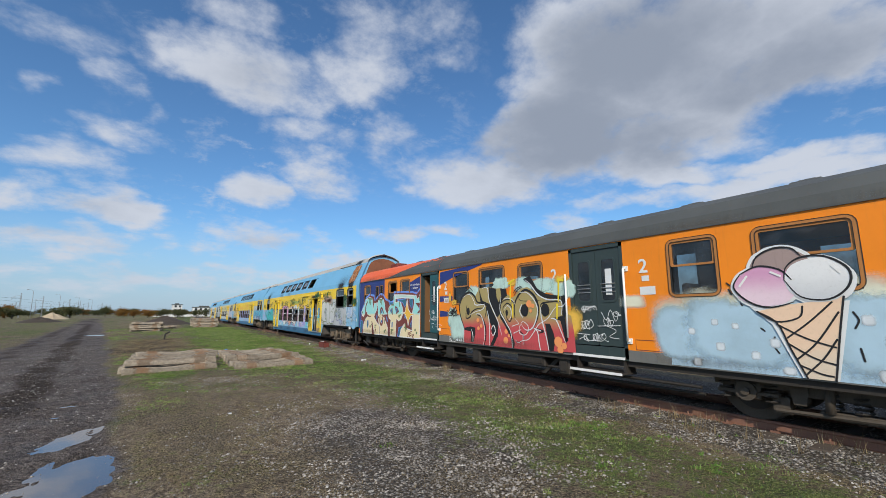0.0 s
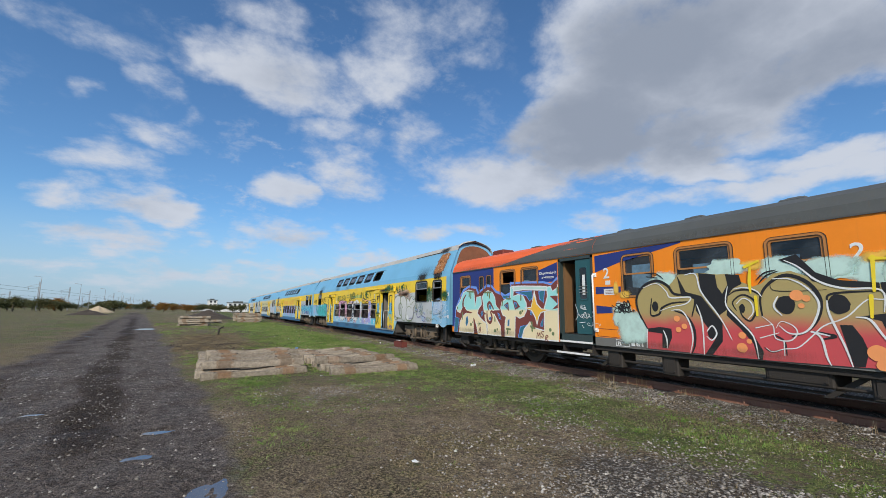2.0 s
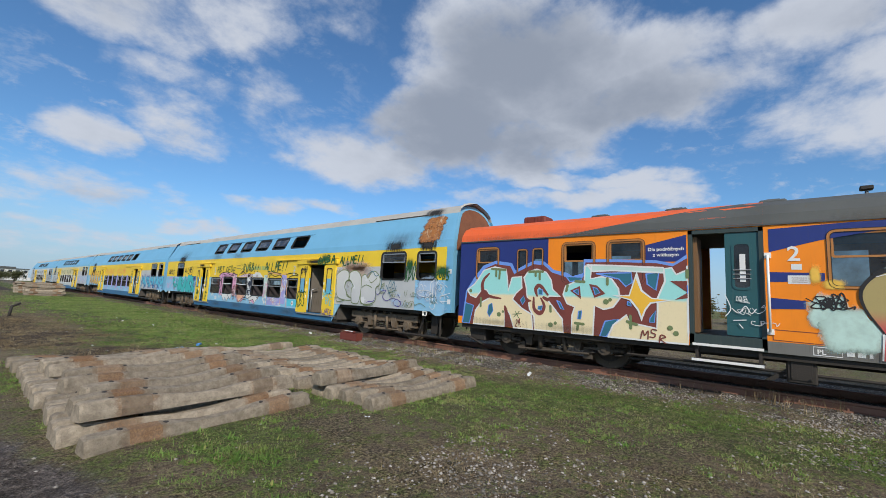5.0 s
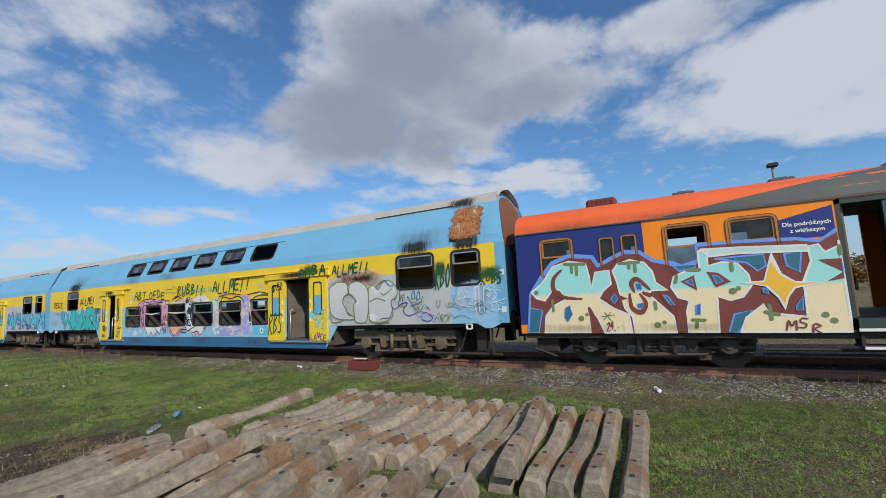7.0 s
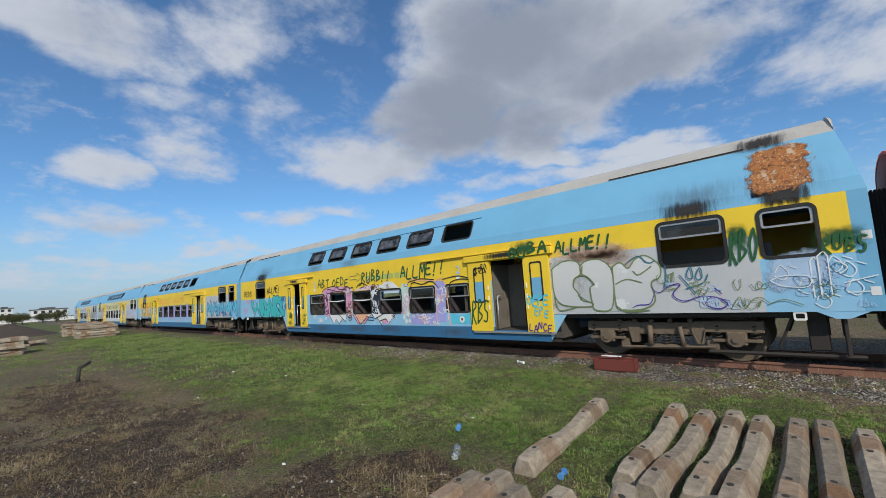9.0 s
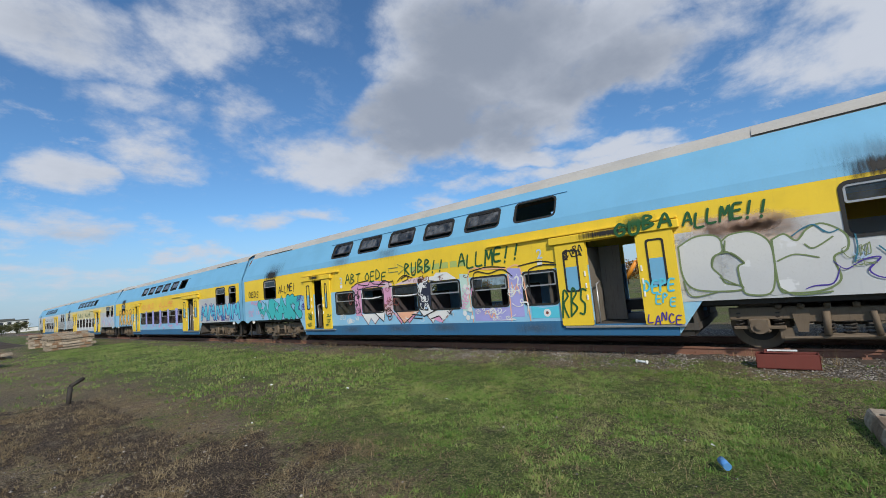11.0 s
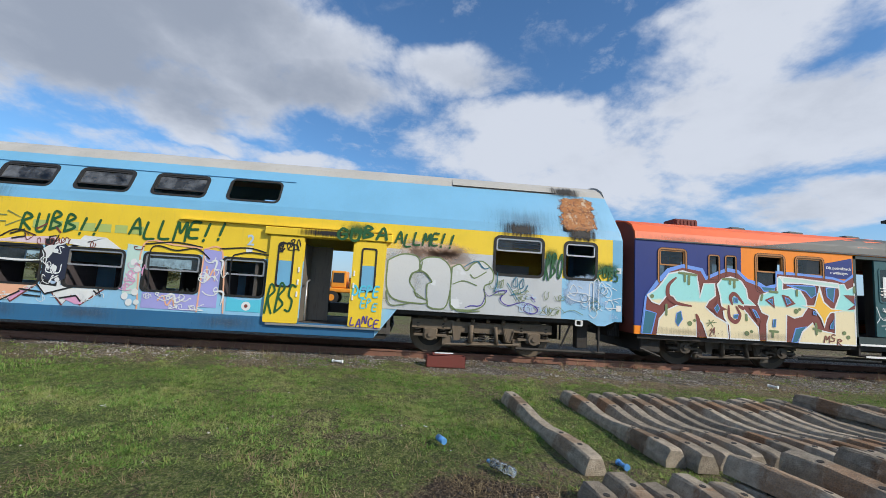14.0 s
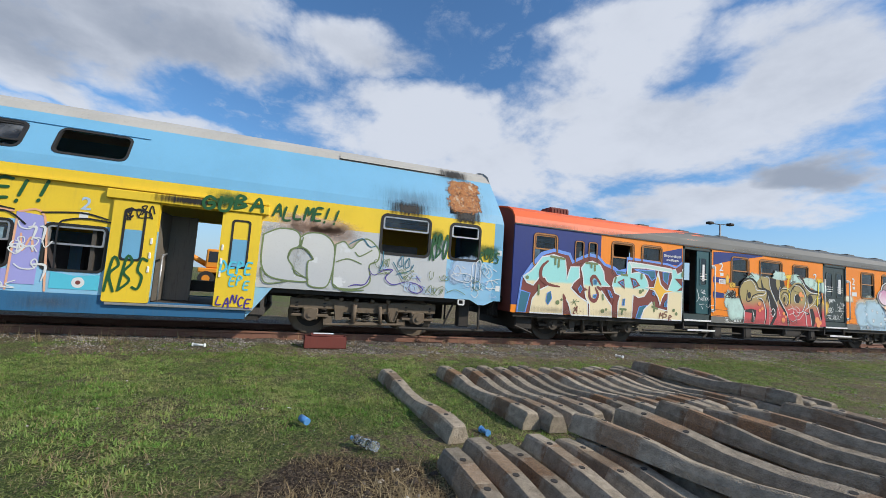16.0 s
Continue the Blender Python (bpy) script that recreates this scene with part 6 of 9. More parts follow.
strokes(C, OY, "piece_outline", "8.4,2.28 8.28,2.41 8.1,2.48|8.43,2.35 8.3,2.46 8.13,2.5|10.54,2.61 10.28,2.6 10.1,2.47|10.48,2.54 10.23,2.5", 0.025, BLACK, 6, XS, taper=True)
strokes(C, OY, "piece_outline", "8.23,2.31 8.2,2.16 7.9,2.13 7.51,2.14", 0.015, BLACK, 6, XS, taper=True)
strokes(C, OY, "piece_outline", "8.26,1.41 8.12,1.31 8.1,1.08|8.4,1.18 8.29,1.12 8.13,1.18", 0.03, BLACK, 6, XS, taper=True)
strokes(C, OY, "piece_outline", "7.74,1.49 7.57,1.45 7.47,1.42 7.63,1.37", 0.045, BLACK, 6, XS, taper=True)
patch(C, OY, "letter_eye", blob(8.05, 1.91, 0.13, 0.15, 0.1, 24, 6.4), BLACK, 7, XS)
patch(C, OY, "letter_eye", blob(7.39, 1.91, 0.13, 0.15, 0.1, 24, 8.3), BLACK, 7, XS)
patch(C, OY, "letter_eye", blob(10.32, 1.89, 0.07, 0.11, 0.1, 24, 1.8), BLACK, 7, XS)
patch(C, OY, "letter_eye", blob(8.68, 1.85, 0.04, 0.08, 0.1, 24, 4.9), BLACK, 7, XS)
patch(C, OY, "letter_eye", blob(9.22, 1.39, 0.08, 0.12, 0.1, 24, 3.9), BLACK, 7, XS)
strokes(C, OY, "piece_rim", "10.57,2.3 10.26,2.38 10.06,2.21 9.97,2.07 9.58,2.07 9.67,1.94 9.96,1.88 10.21,1.8", 0.028, SNOW, 8, XS, taper=True)
strokes(C, OY, "piece_rim", "9.97,1.81 9.76,1.8 9.62,1.56 9.58,1.26 9.65,0.97|10.17,1.39 10.11,1.22 10.11,1.03|10.53,1.39 10.56,1", 0.03, SNOW, 8, XS, taper=True)
strokes(C, OY, "piece_rim", "9.66,2.52 9.44,2.52 9.36,2.17 9.05,1.66 8.89,1.28|9.46,1.92 9.38,1.57 9.39,0.97|9.31,1.41 9.21,1.52 9.14,1.38 9.23,1.25 9.32,1.32|8.89,2.25 8.94,1.91 8.75,1.63 8.55,1.36 8.5,0.98", 0.03, SNOW, 8, XS, taper=True)
strokes(C, OY, "piece_rim", "8.61,1.66 8.52,1.78 8.53,1.94 8.65,2.03 8.77,1.93|8.8,2.2 8.62,2.22 8.45,2.16 8.37,2.05", 0.024, SNOW, 8, XS, taper=True)
strokes(C, OY, "piece_rim", "8.14,2.05 8.21,1.88 8.11,1.73|8.19,2.35 7.95,2.33 7.73,2.16 7.62,1.93 7.69,1.66 7.83,1.47 8.03,1.44 8.16,1.56", 0.032, SNOW, 8, XS, taper=True)
strokes(C, OY, "piece_rim", "8.39,1.71 8.25,1.56 8.23,1.35 8.04,1.32 7.93,1.45 7.98,1.57 8.13,1.63 8.21,1.52|8.5,1.51 8.25,1.58|8.45,1.34 8.18,1.44|8.38,1.18 8.29,1.12 8.13,1.18 7.94,1.22 7.74,1.42 7.59,1.58 7.32,1.72 7.08,1.97 6.88,1.99 6.72,2.2 6.66,2.6|8.12,1.3 8.13,1.07", 0.02, SNOW, 8, XS, taper=True)
strokes(C, OY, "piece_rim", "7.75,1.48 7.64,1.39 7.6,1.11 7.56,0.98|7.75,1.48 7.54,1.43|8,2.65 7.83,2.53 7.6,2.28 7.31,2.15 6.92,2.11 6.92,1.8|7.22,1.72 7.08,1.69 6.98,1.5 6.84,1.2|7.52,1.97 7.51,1.75 7.38,1.29 7.32,0.99", 0.032, SNOW, 8, XS, taper=True)
strokes(C, OY, "paint_drip", "8.59,2.59 8.37,2.68|8.5,2.6 8.53,2.33 8.53,2.12|8.46,2.05 8.46,1.73|6.98,2.58 6.82,2.56|6.96,2.6 6.99,2.1|7.03,2.03 7.05,1.72", 0.055, YELLOW_DRIP, 9, XS, taper=True)
patch(C, OY, "piece_dot", blob(9.87, 1.64, 0.062, 0.062, 0.08, 16, 0), CORAL, 9, XS, zmin=0.97)
patch(C, OY, "piece_dot", blob(9.85, 1.42, 0.055, 0.055, 0.08, 16, 1), CORAL, 9, XS, zmin=0.97)
patch(C, OY, "piece_dot", blob(9.73, 1.49, 0.055, 0.055, 0.08, 16, 2), CORAL, 9, XS, zmin=0.97)
patch(C, OY, "piece_dot", blob(8.72, 1.37, 0.06, 0.06, 0.08, 16, 3), CORAL, 9, XS, zmin=0.97)
patch(C, OY, "piece_dot", blob(8.74, 1.15, 0.085, 0.085, 0.08, 16, 4), CORAL, 9, XS, zmin=0.97)
patch(C, OY, "piece_dot", blob(8.62, 1.27, 0.042, 0.042, 0.08, 16, 5), CORAL, 9, XS, zmin=0.97)
patch(C, OY, "piece_dot", blob(7.89, 2.06, 0.09, 0.09, 0.08, 16, 6), CORAL, 9, XS, zmin=0.97)
patch(C, OY, "piece_dot", blob(7.77, 2.01, 0.055, 0.055, 0.08, 16, 7), CORAL, 9, XS, zmin=0.97)
patch(C, OY, "piece_dot", blob(7.84, 1.89, 0.042, 0.042, 0.08, 16, 8), CORAL, 9, XS, zmin=0.97)
patch(C, OY, "piece_dot", blob(7.04, 1.21, 0.115, 0.115, 0.08, 16, 9), CORAL, 9, XS, zmin=0.97)
patch(C, OY, "piece_dot", blob(6.88, 1.13, 0.07, 0.07, 0.08, 16, 10), CORAL, 9, XS, zmin=0.97)
patch(C, OY, "piece_dot", blob(6.99, 1.04, 0.085, 0.085, 0.08, 16, 11), CORAL, 9, XS, zmin=0.97)

# turquoise and cream piece with maroon depth
keg = spray("turquoise_cream_fade", (0.33, 0.72, 0.70), (0.80, 0.69, 0.44), 1.76, 1.84, 0.10, None)
XK = X - 0.006
patch(C, OY, "piece_halo", [(18.48, 1.85), (18.22, 2.23), (17.93, 2.57), (17.54, 2.7), (17.04, 2.63), (16.94, 2.44), (16.66, 2.58), (16.42, 2.68), (16.14, 2.65), (15.89, 2.44), (15.57, 2.37), (15.43, 2.29), (15.18, 2.36), (15.17, 2.69), (14.5, 2.67), (13.67, 2.63), (13.36, 2.56), (13.12, 2.74), (13.12, 1.35), (13.12, 1.2), (13.12, 0.96), (18.58, 0.97)], SPRAY_BLUE, 0, XK)
patch(C, OY, "piece_ground", [(18.43, 1.83), (18.14, 2.17), (17.86, 2.49), (17.55, 2.61), (17.09, 2.55), (16.97, 2.34), (16.66, 2.49), (16.43, 2.59), (16.15, 2.56), (15.94, 2.38), (15.63, 2.28), (15.45, 2.2), (15.15, 2.29), (15.13, 2.61), (14.51, 2.61), (13.67, 2.57), (13.37, 2.5), (13.12, 2.66), (13.12, 1.32), (13.12, 1.21), (13.12, 0.96), (18.53, 0.97)], MAROON, 1, XK)
patch(C, OY, "piece_fill", [(14.88, 2.35), (14.15, 2.37), (14.13, 2.16), (14.26, 2.07), (14.4, 2.23), (14.64, 2.29)], PETROL, 2, XK)
strokes(C, OY, "piece_rim", "14.88,2.35 14.15,2.37 14.13,2.16 14.26,2.07 14.4,2.23 14.64,2.29 14.88,2.35", 0.03, SPRAY_BLUE, 3, XK, False)
patch(C, OY, "piece_fill", [(13.86, 2.34), (13.62, 2.38), (13.68, 2), (13.84, 2.13)], PETROL, 2, XK)
strokes(C, OY, "piece_rim", "13.86,2.34 13.62,2.38 13.68,2 13.84,2.13 13.86,2.34", 0.03, SPRAY_BLUE, 3, XK, False)
patch(C, OY, "piece_fill", [(14.69, 1.29), (14.41, 1.36), (14.66, 0.96), (14.8, 0.96)], PETROL, 2, XK)
strokes(C, OY, "piece_rim", "14.69,1.29 14.41,1.36 14.66,0.96 14.8,0.96 14.69,1.29", 0.03, SPRAY_BLUE, 3, XK, False)
patch(C, OY, "piece_fill", [(18.48, 1.53), (18.2, 1.47), (18.32, 0.97), (18.55, 0.97)], PETROL, 2, XK)
strokes(C, OY, "piece_rim", "18.48,1.53 18.2,1.47 18.32,0.97 18.55,0.97 18.48,1.53", 0.03, SPRAY_BLUE, 3, XK, False)
patch(C, OY, "piece_fill", [(15.58, 2.28), (15.19, 2.27), (15.22, 2.2), (15.49, 2.16)], PETROL, 2, XK)
strokes(C, OY, "piece_rim", "15.58,2.28 15.19,2.27 15.22,2.2 15.49,2.16 15.58,2.28", 0.03, SPRAY_BLUE, 3, XK, False)
shape = [(18.42, 1.89), (18.2, 2.05), (18.08, 2.19), (17.9, 2.44), (17.55, 2.53), (17.2, 2.46), (17.15, 2.16), (17.13, 1.89), (17.02, 2.25), (16.75, 2.27), (16.73, 1.98), (16.9, 1.84), (16.99, 1.68), (16.73, 1.47), (16.45, 1.33), (16.41, 0.96), (16.94, 0.96), (17.05, 1.28), (17.21, 1.49), (17.21, 0.97), (18.19, 0.97), (18.13, 1.33), (17.96, 1.55), (17.65, 1.71), (17.78, 1.9), (17.93, 1.93), (18.13, 1.68), (18.31, 1.74)]
patch(C, OY, "piece_letter", shape, keg, 4, XK, "turquoise over cream letter")
strokes(C, OY, "piece_letter_edge", " ".join(f"{a},{b}" for a, b in shape + shape[:1]), 0.036, SNOW, 5, XK, False)
shape = [(16.68, 2.25), (16.57, 2.39), (16.34, 2.46), (16.08, 2.38), (15.95, 2.19), (15.91, 1.96), (15.71, 1.8), (16.01, 1.8), (16.04, 1.71), (15.81, 1.44), (15.66, 1.27), (15.63, 0.96), (16.37, 0.96), (16.38, 1.28), (16.51, 1.46), (16.54, 1.64), (16.59, 1.82), (16.61, 2)]
patch(C, OY, "piece_letter", shape, keg, 4, XK, "turquoise over cream letter")
strokes(C, OY, "piece_letter_edge", " ".join(f"{a},{b}" for a, b in shape + shape[:1]), 0.036, SNOW, 5, XK, False)
shape = [(15.14, 2.52), (14.99, 2.55), (15.01, 2.23), (14.77, 2.28), (14.55, 2.23), (14.41, 2.02), (14.38, 1.81), (14.52, 1.61), (14.72, 1.55), (14.92, 1.62), (14.95, 0.96), (15.44, 0.96), (15.43, 1.37), (15.37, 1.57), (15.55, 1.64), (15.65, 1.85), (15.59, 2.05), (15.4, 2.14), (15.15, 2.16)]
patch(C, OY, "piece_letter", shape, keg, 4, XK, "turquoise over cream letter")
strokes(C, OY, "piece_letter_edge", " ".join(f"{a},{b}" for a, b in shape + shape[:1]), 0.036, SNOW, 5, XK, False)
shape = [(14.62, 0.96), (14.52, 1.22), (14.24, 1.46), (14.18, 1.3), (13.67, 1.22), (13.65, 1.6), (13.65, 1.84), (13.51, 2.19), (13.53, 2.45), (13.39, 2.47), (13.31, 2.33), (13.12, 2.42), (13.12, 2.51), (13.12, 2.24), (13.12, 1.59), (13.12, 1.35), (13.12, 1.21), (13.12, 0.96)]
patch(C, OY, "piece_letter", shape, keg, 4, XK, "turquoise over cream letter")
strokes(C, OY, "piece_letter_edge", " ".join(f"{a},{b}" for a, b in shape + shape[:1]), 0.036, SNOW, 5, XK, False)
shape = [(15.09, 2.55), (14.52, 2.53), (13.53, 2.47), (13.54, 2.37), (14.53, 2.42), (14.97, 2.4)]
patch(C, OY, "piece_letter", shape, MINT, 4, XK, "turquoise over cream letter")
strokes(C, OY, "piece_letter_edge", " ".join(f"{a},{b}" for a, b in shape + shape[:1]), 0.036, SNOW, 5, XK, False)
strokes(C, OY, "piece_depth", "17.72,2.35 17.9,2.16 17.91,1.9 17.7,1.74 17.34,1.69|17.21,1.49 17.16,1.3 17.17,0.97|16.03,1.83 16.24,2.05 16.35,1.96 16.31,1.79|16.4,1.75 16.38,1.47 16.22,1.37 16.12,1.55 16.21,1.74|16.04,1.71 16.14,1.76|15.6,1.27 15.53,1.43 15.44,1.57", 0.10, MAROON, 6, XK, taper=True)
patch(C, OY, "piece_depth", [(16.94, 1.68), (16.74, 1.76), (16.67, 1.91), (16.62, 1.75), (16.44, 1.66), (16.63, 1.6), (16.71, 1.47), (16.77, 1.6)], MAROON, 6, XK)
patch(C, OY, "piece_depth", [(15.48, 1.95), (15.25, 2.06), (15.22, 1.76)], MAROON, 6, XK)
patch(C, OY, "piece_depth", [(15.04, 2.11), (14.86, 2.08), (14.68, 1.9), (14.92, 1.8)], MAROON, 6, XK)
patch(C, OY, "piece_depth", [(13.42, 2.2), (13.12, 2.2), (13.12, 2.03), (13.12, 1.86), (13.34, 1.82), (13.12, 1.97)], MAROON, 6, XK)
patch(C, OY, "piece_depth", [(15.88, 1.75), (15.72, 1.72), (15.54, 1.49), (15.67, 1.4), (15.77, 1.54)], MAROON, 6, XK)
patch(C, OY, "piece_gem", [(16.76, 1.67), (16.68, 1.78), (16.63, 1.67), (16.7, 1.56)], PETROL, 7, XK)
strokes(C, OY, "piece_gem_rim", "16.76,1.67 16.68,1.78 16.63,1.67 16.7,1.56 16.76,1.67", 0.02, SPRAY_BLUE, 8, XK, False)
patch(C, OY, "piece_gem", [(15.4, 1.94), (15.29, 1.99), (15.27, 1.85)], PETROL, 7, XK)
strokes(C, OY, "piece_gem_rim", "15.4,1.94 15.29,1.99 15.27,1.85 15.4,1.94", 0.02, SPRAY_BLUE, 8, XK, False)
patch(C, OY, "piece_gem", [(14.95, 2.04), (14.86, 2.01), (14.8, 1.92), (14.9, 1.87)], PETROL, 7, XK)
strokes(C, OY, "piece_gem_rim", "14.95,2.04 14.86,2.01 14.8,1.92 14.9,1.87 14.95,2.04", 0.02, SPRAY_BLUE, 8, XK, False)
patch(C, OY, "piece_gem", [(13.12, 2.11), (13.12, 2.12), (13.12, 2.02), (13.12, 1.95)], PETROL, 7, XK)
strokes(C, OY, "piece_gem_rim", "13.12,2.11 13.12,2.12 13.12,2.02 13.12,1.95 13.12,2.11", 0.02, SPRAY_BLUE, 8, XK, False)
patch(C, OY, "piece_gem", [(15.8, 1.7), (15.72, 1.67), (15.62, 1.49), (15.7, 1.51)], PETROL, 7, XK)
strokes(C, OY, "piece_gem_rim", "15.8,1.7 15.72,1.67 15.62,1.49 15.7,1.51 15.8,1.7", 0.02, SPRAY_BLUE, 8, XK, False)
patch(C, OY, "piece_gem", [(16.27, 1.96), (16.17, 1.95), (16.17, 1.83), (16.26, 1.84)], PETROL, 7, XK)
strokes(C, OY, "piece_gem_rim", "16.27,1.96 16.17,1.95 16.17,1.83 16.26,1.84 16.27,1.96", 0.02, SPRAY_BLUE, 8, XK, False)
patch(C, OY, "piece_gem", [(16.27, 1.54), (16.16, 1.56), (16.19, 1.45), (16.28, 1.47)], PETROL, 7, XK)
strokes(C, OY, "piece_gem_rim", "16.27,1.54 16.16,1.56 16.19,1.45 16.28,1.47 16.27,1.54", 0.02, SPRAY_BLUE, 8, XK, False)
patch(C, OY, "piece_gem", [(17.7, 1.5), (17.6, 1.56), (17.56, 1.36), (17.67, 1.19), (17.73, 1.29)], PETROL, 7, XK)
strokes(C, OY, "piece_gem_rim", "17.7,1.5 17.6,1.56 17.56,1.36 17.67,1.19 17.73,1.29 17.7,1.5", 0.02, SPRAY_BLUE, 8, XK, False)
patch(C, OY, "piece_gem", [(14.22, 1.75), (14.16, 1.72), (14.15, 1.65), (14.23, 1.67)], PETROL, 7, XK)
strokes(C, OY, "piece_gem_rim", "14.22,1.75 14.16,1.72 14.15,1.65 14.23,1.67 14.22,1.75", 0.02, SPRAY_BLUE, 8, XK, False)
patch(C, OY, "piece_gem", [(13.79, 1.42), (13.69, 1.58), (13.71, 1.34), (13.8, 1.34)], PETROL, 7, XK)
strokes(C, OY, "piece_gem_rim", "13.79,1.42 13.69,1.58 13.71,1.34 13.8,1.34 13.79,1.42", 0.02, SPRAY_BLUE, 8, XK, False)
patch(C, OY, "piece_gem", [(15.27, 1.48), (15.2, 1.5), (15.22, 1.3), (15.29, 1.3)], PETROL, 7, XK)
strokes(C, OY, "piece_gem_rim", "15.27,1.48 15.2,1.5 15.22,1.3 15.29,1.3 15.27,1.48", 0.02, SPRAY_BLUE, 8, XK, False)
patch(C, OY, "piece_star", [(14.54, 1.87), (14.2, 1.89), (14.04, 2.41), (13.93, 2), (13.76, 1.85), (13.39, 1.8), (13.77, 1.72), (13.87, 1.58), (13.95, 1.34), (14.03, 1.57), (14.19, 1.78)], SNOW, 7, XK)
patch(C, OY, "piece_star", [(14.42, 1.86), (14.18, 1.86), (14.06, 2.24), (13.96, 1.97), (13.76, 1.82), (13.47, 1.81), (13.79, 1.75), (13.89, 1.61), (13.95, 1.45), (14, 1.6), (14.15, 1.8)], GOLD, 8, XK, "amber four-pointed star")
strokes(C, OY, "piece_drip", "17.64,2.48 17.22,2.45|17.5,2.46 17.5,2.28|17.39,2.45 17.4,2.22|16.54,2.4 16.17,2.4|16.25,2.38 16.25,2.21|16.36,2.39 16.36,2.29|15.54,2.07 15.57,1.94|15.35,2.17 15.15,2.16|14.64,2.24 14.64,2.11|14.23,1.32 14.05,1.27|14.16,1.29 14.16,1.19|15.35,1.2 15.16,1.19|15.28,1.19 15.3,1.06|13.12,2.36 13.12,2.41|13.12,2.37 13.12,2.28|17.96,1.68 17.96,1.45|15.96,1.56 15.95,1.43|14.17,1.44 14.16,1.36", 0.06, OLIVE, 7, XK)
for k, (y, z, r) in enumerate(((17.38, 1.27, 0.06), (17.26, 1.35, 0.035), (15.95, 1.11, 0.06), (15.83, 1.16, 0.04), (14.67, 1.72, 0.06), (14.58, 1.77, 0.04), (18.31, 1.87, 0.05), (13.43, 1.25, 0.05), (13.33, 1.15, 0.05))):
    patch(C, OY, "piece_dot", blob(y, z, r, r, 0.1, 14, k), OLIVE, 7, XK)
strokes(C, OY, "piece_mark", "16.97,1.3 16.72,1.33|16.94,1.23 16.79,1.38|16.9,1.38 16.8,1.22", 0.018, OLIVE, 7, XK)
tag(C, OY, "24..", 16.89, 16.61, 1.02, 0.17, 0.02, MAROON, 9, XK, "maroon hand-sprayed numerals")
tag(C, OY, "MSR", 13.98, 13.46, 0.98, 0.17, 0.024, MAROON, 9, XK, "maroon hand-sprayed initials")
# small pale scribbles on the door leaves
strokes(C, OY + 0.17, "door_scribble", "6.7,1.6 6.6,1.75 6.55,1.5 6.45,1.7 6.4,1.5|6.72,1.42 6.4,1.4|6.66,1.3 6.5,1.36 6.45,1.25|6.1,1.85 6.0,1.7 5.9,1.9 5.8,1.68 5.72,1.85|6.05,1.6 5.8,1.5 5.95,1.38 5.75,1.35|6.2,1.58 5.7,1.6", 0.011, SNOW, 1, -1.42)
scribble(C, OY, 5.6, 6.55, 1.3, 1.95, 12, 0.010, SNOW, 1, -1.42, 3)
scribble(C, OY, 12.05, 12.45, 1.4, 1.9, 5, 0.010, SNOW, 1, -1.42, 4)
scribble(C, OY, 11.0, 11.3, 1.45, 2.0, 8, 0.02, BLACK, 5, X - 0.006, 5)
strokes(C, OY + 0.28, "door_scribble", "12.8,1.95 12.72,1.7 12.8,1.55|12.7,1.7 12.6,1.62 12.5,1.75 12.42,1.62 12.35,1.7|12.68,1.48 12.5,1.5|12.6,1.42 12.55,1.35", 0.016, SNOW, 1, -1.42)


# paintings of the nearest double-deck coach
A = dd
XW = -1.40
silver_a = spray("silver_fade", (0.62, 0.63, 0.62), (0.52, 0.54, 0.56), 1.3, 2.4, 0.6, (0.66, 0.68, 0.70))
patch(A, DY, "overpaint", blob(23.6, 2.6, 1.1, 0.3, 0.1, 30, 3, 3), SOFT_PEACH, 0, XW)
patch(A, DY, "bubble_letter", smooth([(24.55, 2.32), (24.24, 2.48), (23.91, 2.46), (23.8, 2.29), (23.83, 2.13), (23.98, 2.04), (24.02, 1.85), (23.9, 1.67), (23.84, 1.52), (23.59, 1.45), (23.66, 1.37), (24.16, 1.39), (24.43, 1.49), (24.55, 1.77)]), silver_a, 2, XW, "silver bubble letter with olive outline")
strokes(A, DY, "bubble_edge", "24.55,2.32 24.24,2.48 23.91,2.46 23.8,2.29 23.83,2.13 23.98,2.04 24.02,1.85 23.9,1.67 23.84,1.52 23.59,1.45 23.66,1.37 24.16,1.39 24.43,1.49 24.55,1.77 24.55,2.32", 0.032, OLIVE, 3, XW)
patch(A, DY, "bubble_letter", smooth([(23.81, 2.33), (23.65, 2.44), (23.35, 2.45), (23.13, 2.29), (23.06, 2.05), (23.08, 1.62), (23.19, 1.29), (23.52, 1.29), (23.59, 1.44), (23.61, 1.8), (23.51, 1.89), (23.69, 2.08), (23.8, 2.16)]), silver_a, 3, XW, "silver bubble letter with olive outline")
strokes(A, DY, "bubble_edge", "23.81,2.33 23.65,2.44 23.35,2.45 23.13,2.29 23.06,2.05 23.08,1.62 23.19,1.29 23.52,1.29 23.59,1.44 23.61,1.8 23.51,1.89 23.69,2.08 23.8,2.16 23.81,2.33", 0.032, OLIVE, 4, XW)
patch(A, DY, "bubble_letter", smooth([(23.05, 2.25), (22.87, 2.33), (22.71, 2.19), (22.55, 2.37), (22.33, 2.43), (22.08, 2.21), (22.09, 1.96), (22.27, 1.84), (22.23, 1.47), (22.47, 1.3), (22.89, 1.28), (23.05, 1.4)]), silver_a, 4, XW, "silver bubble letter with olive outline")
strokes(A, DY, "bubble_edge", "23.05,2.25 22.87,2.33 22.71,2.19 22.55,2.37 22.33,2.43 22.08,2.21 22.09,1.96 22.27,1.84 22.23,1.47 22.47,1.3 22.89,1.28 23.05,1.4 23.05,2.25", 0.032, OLIVE, 5, XW)
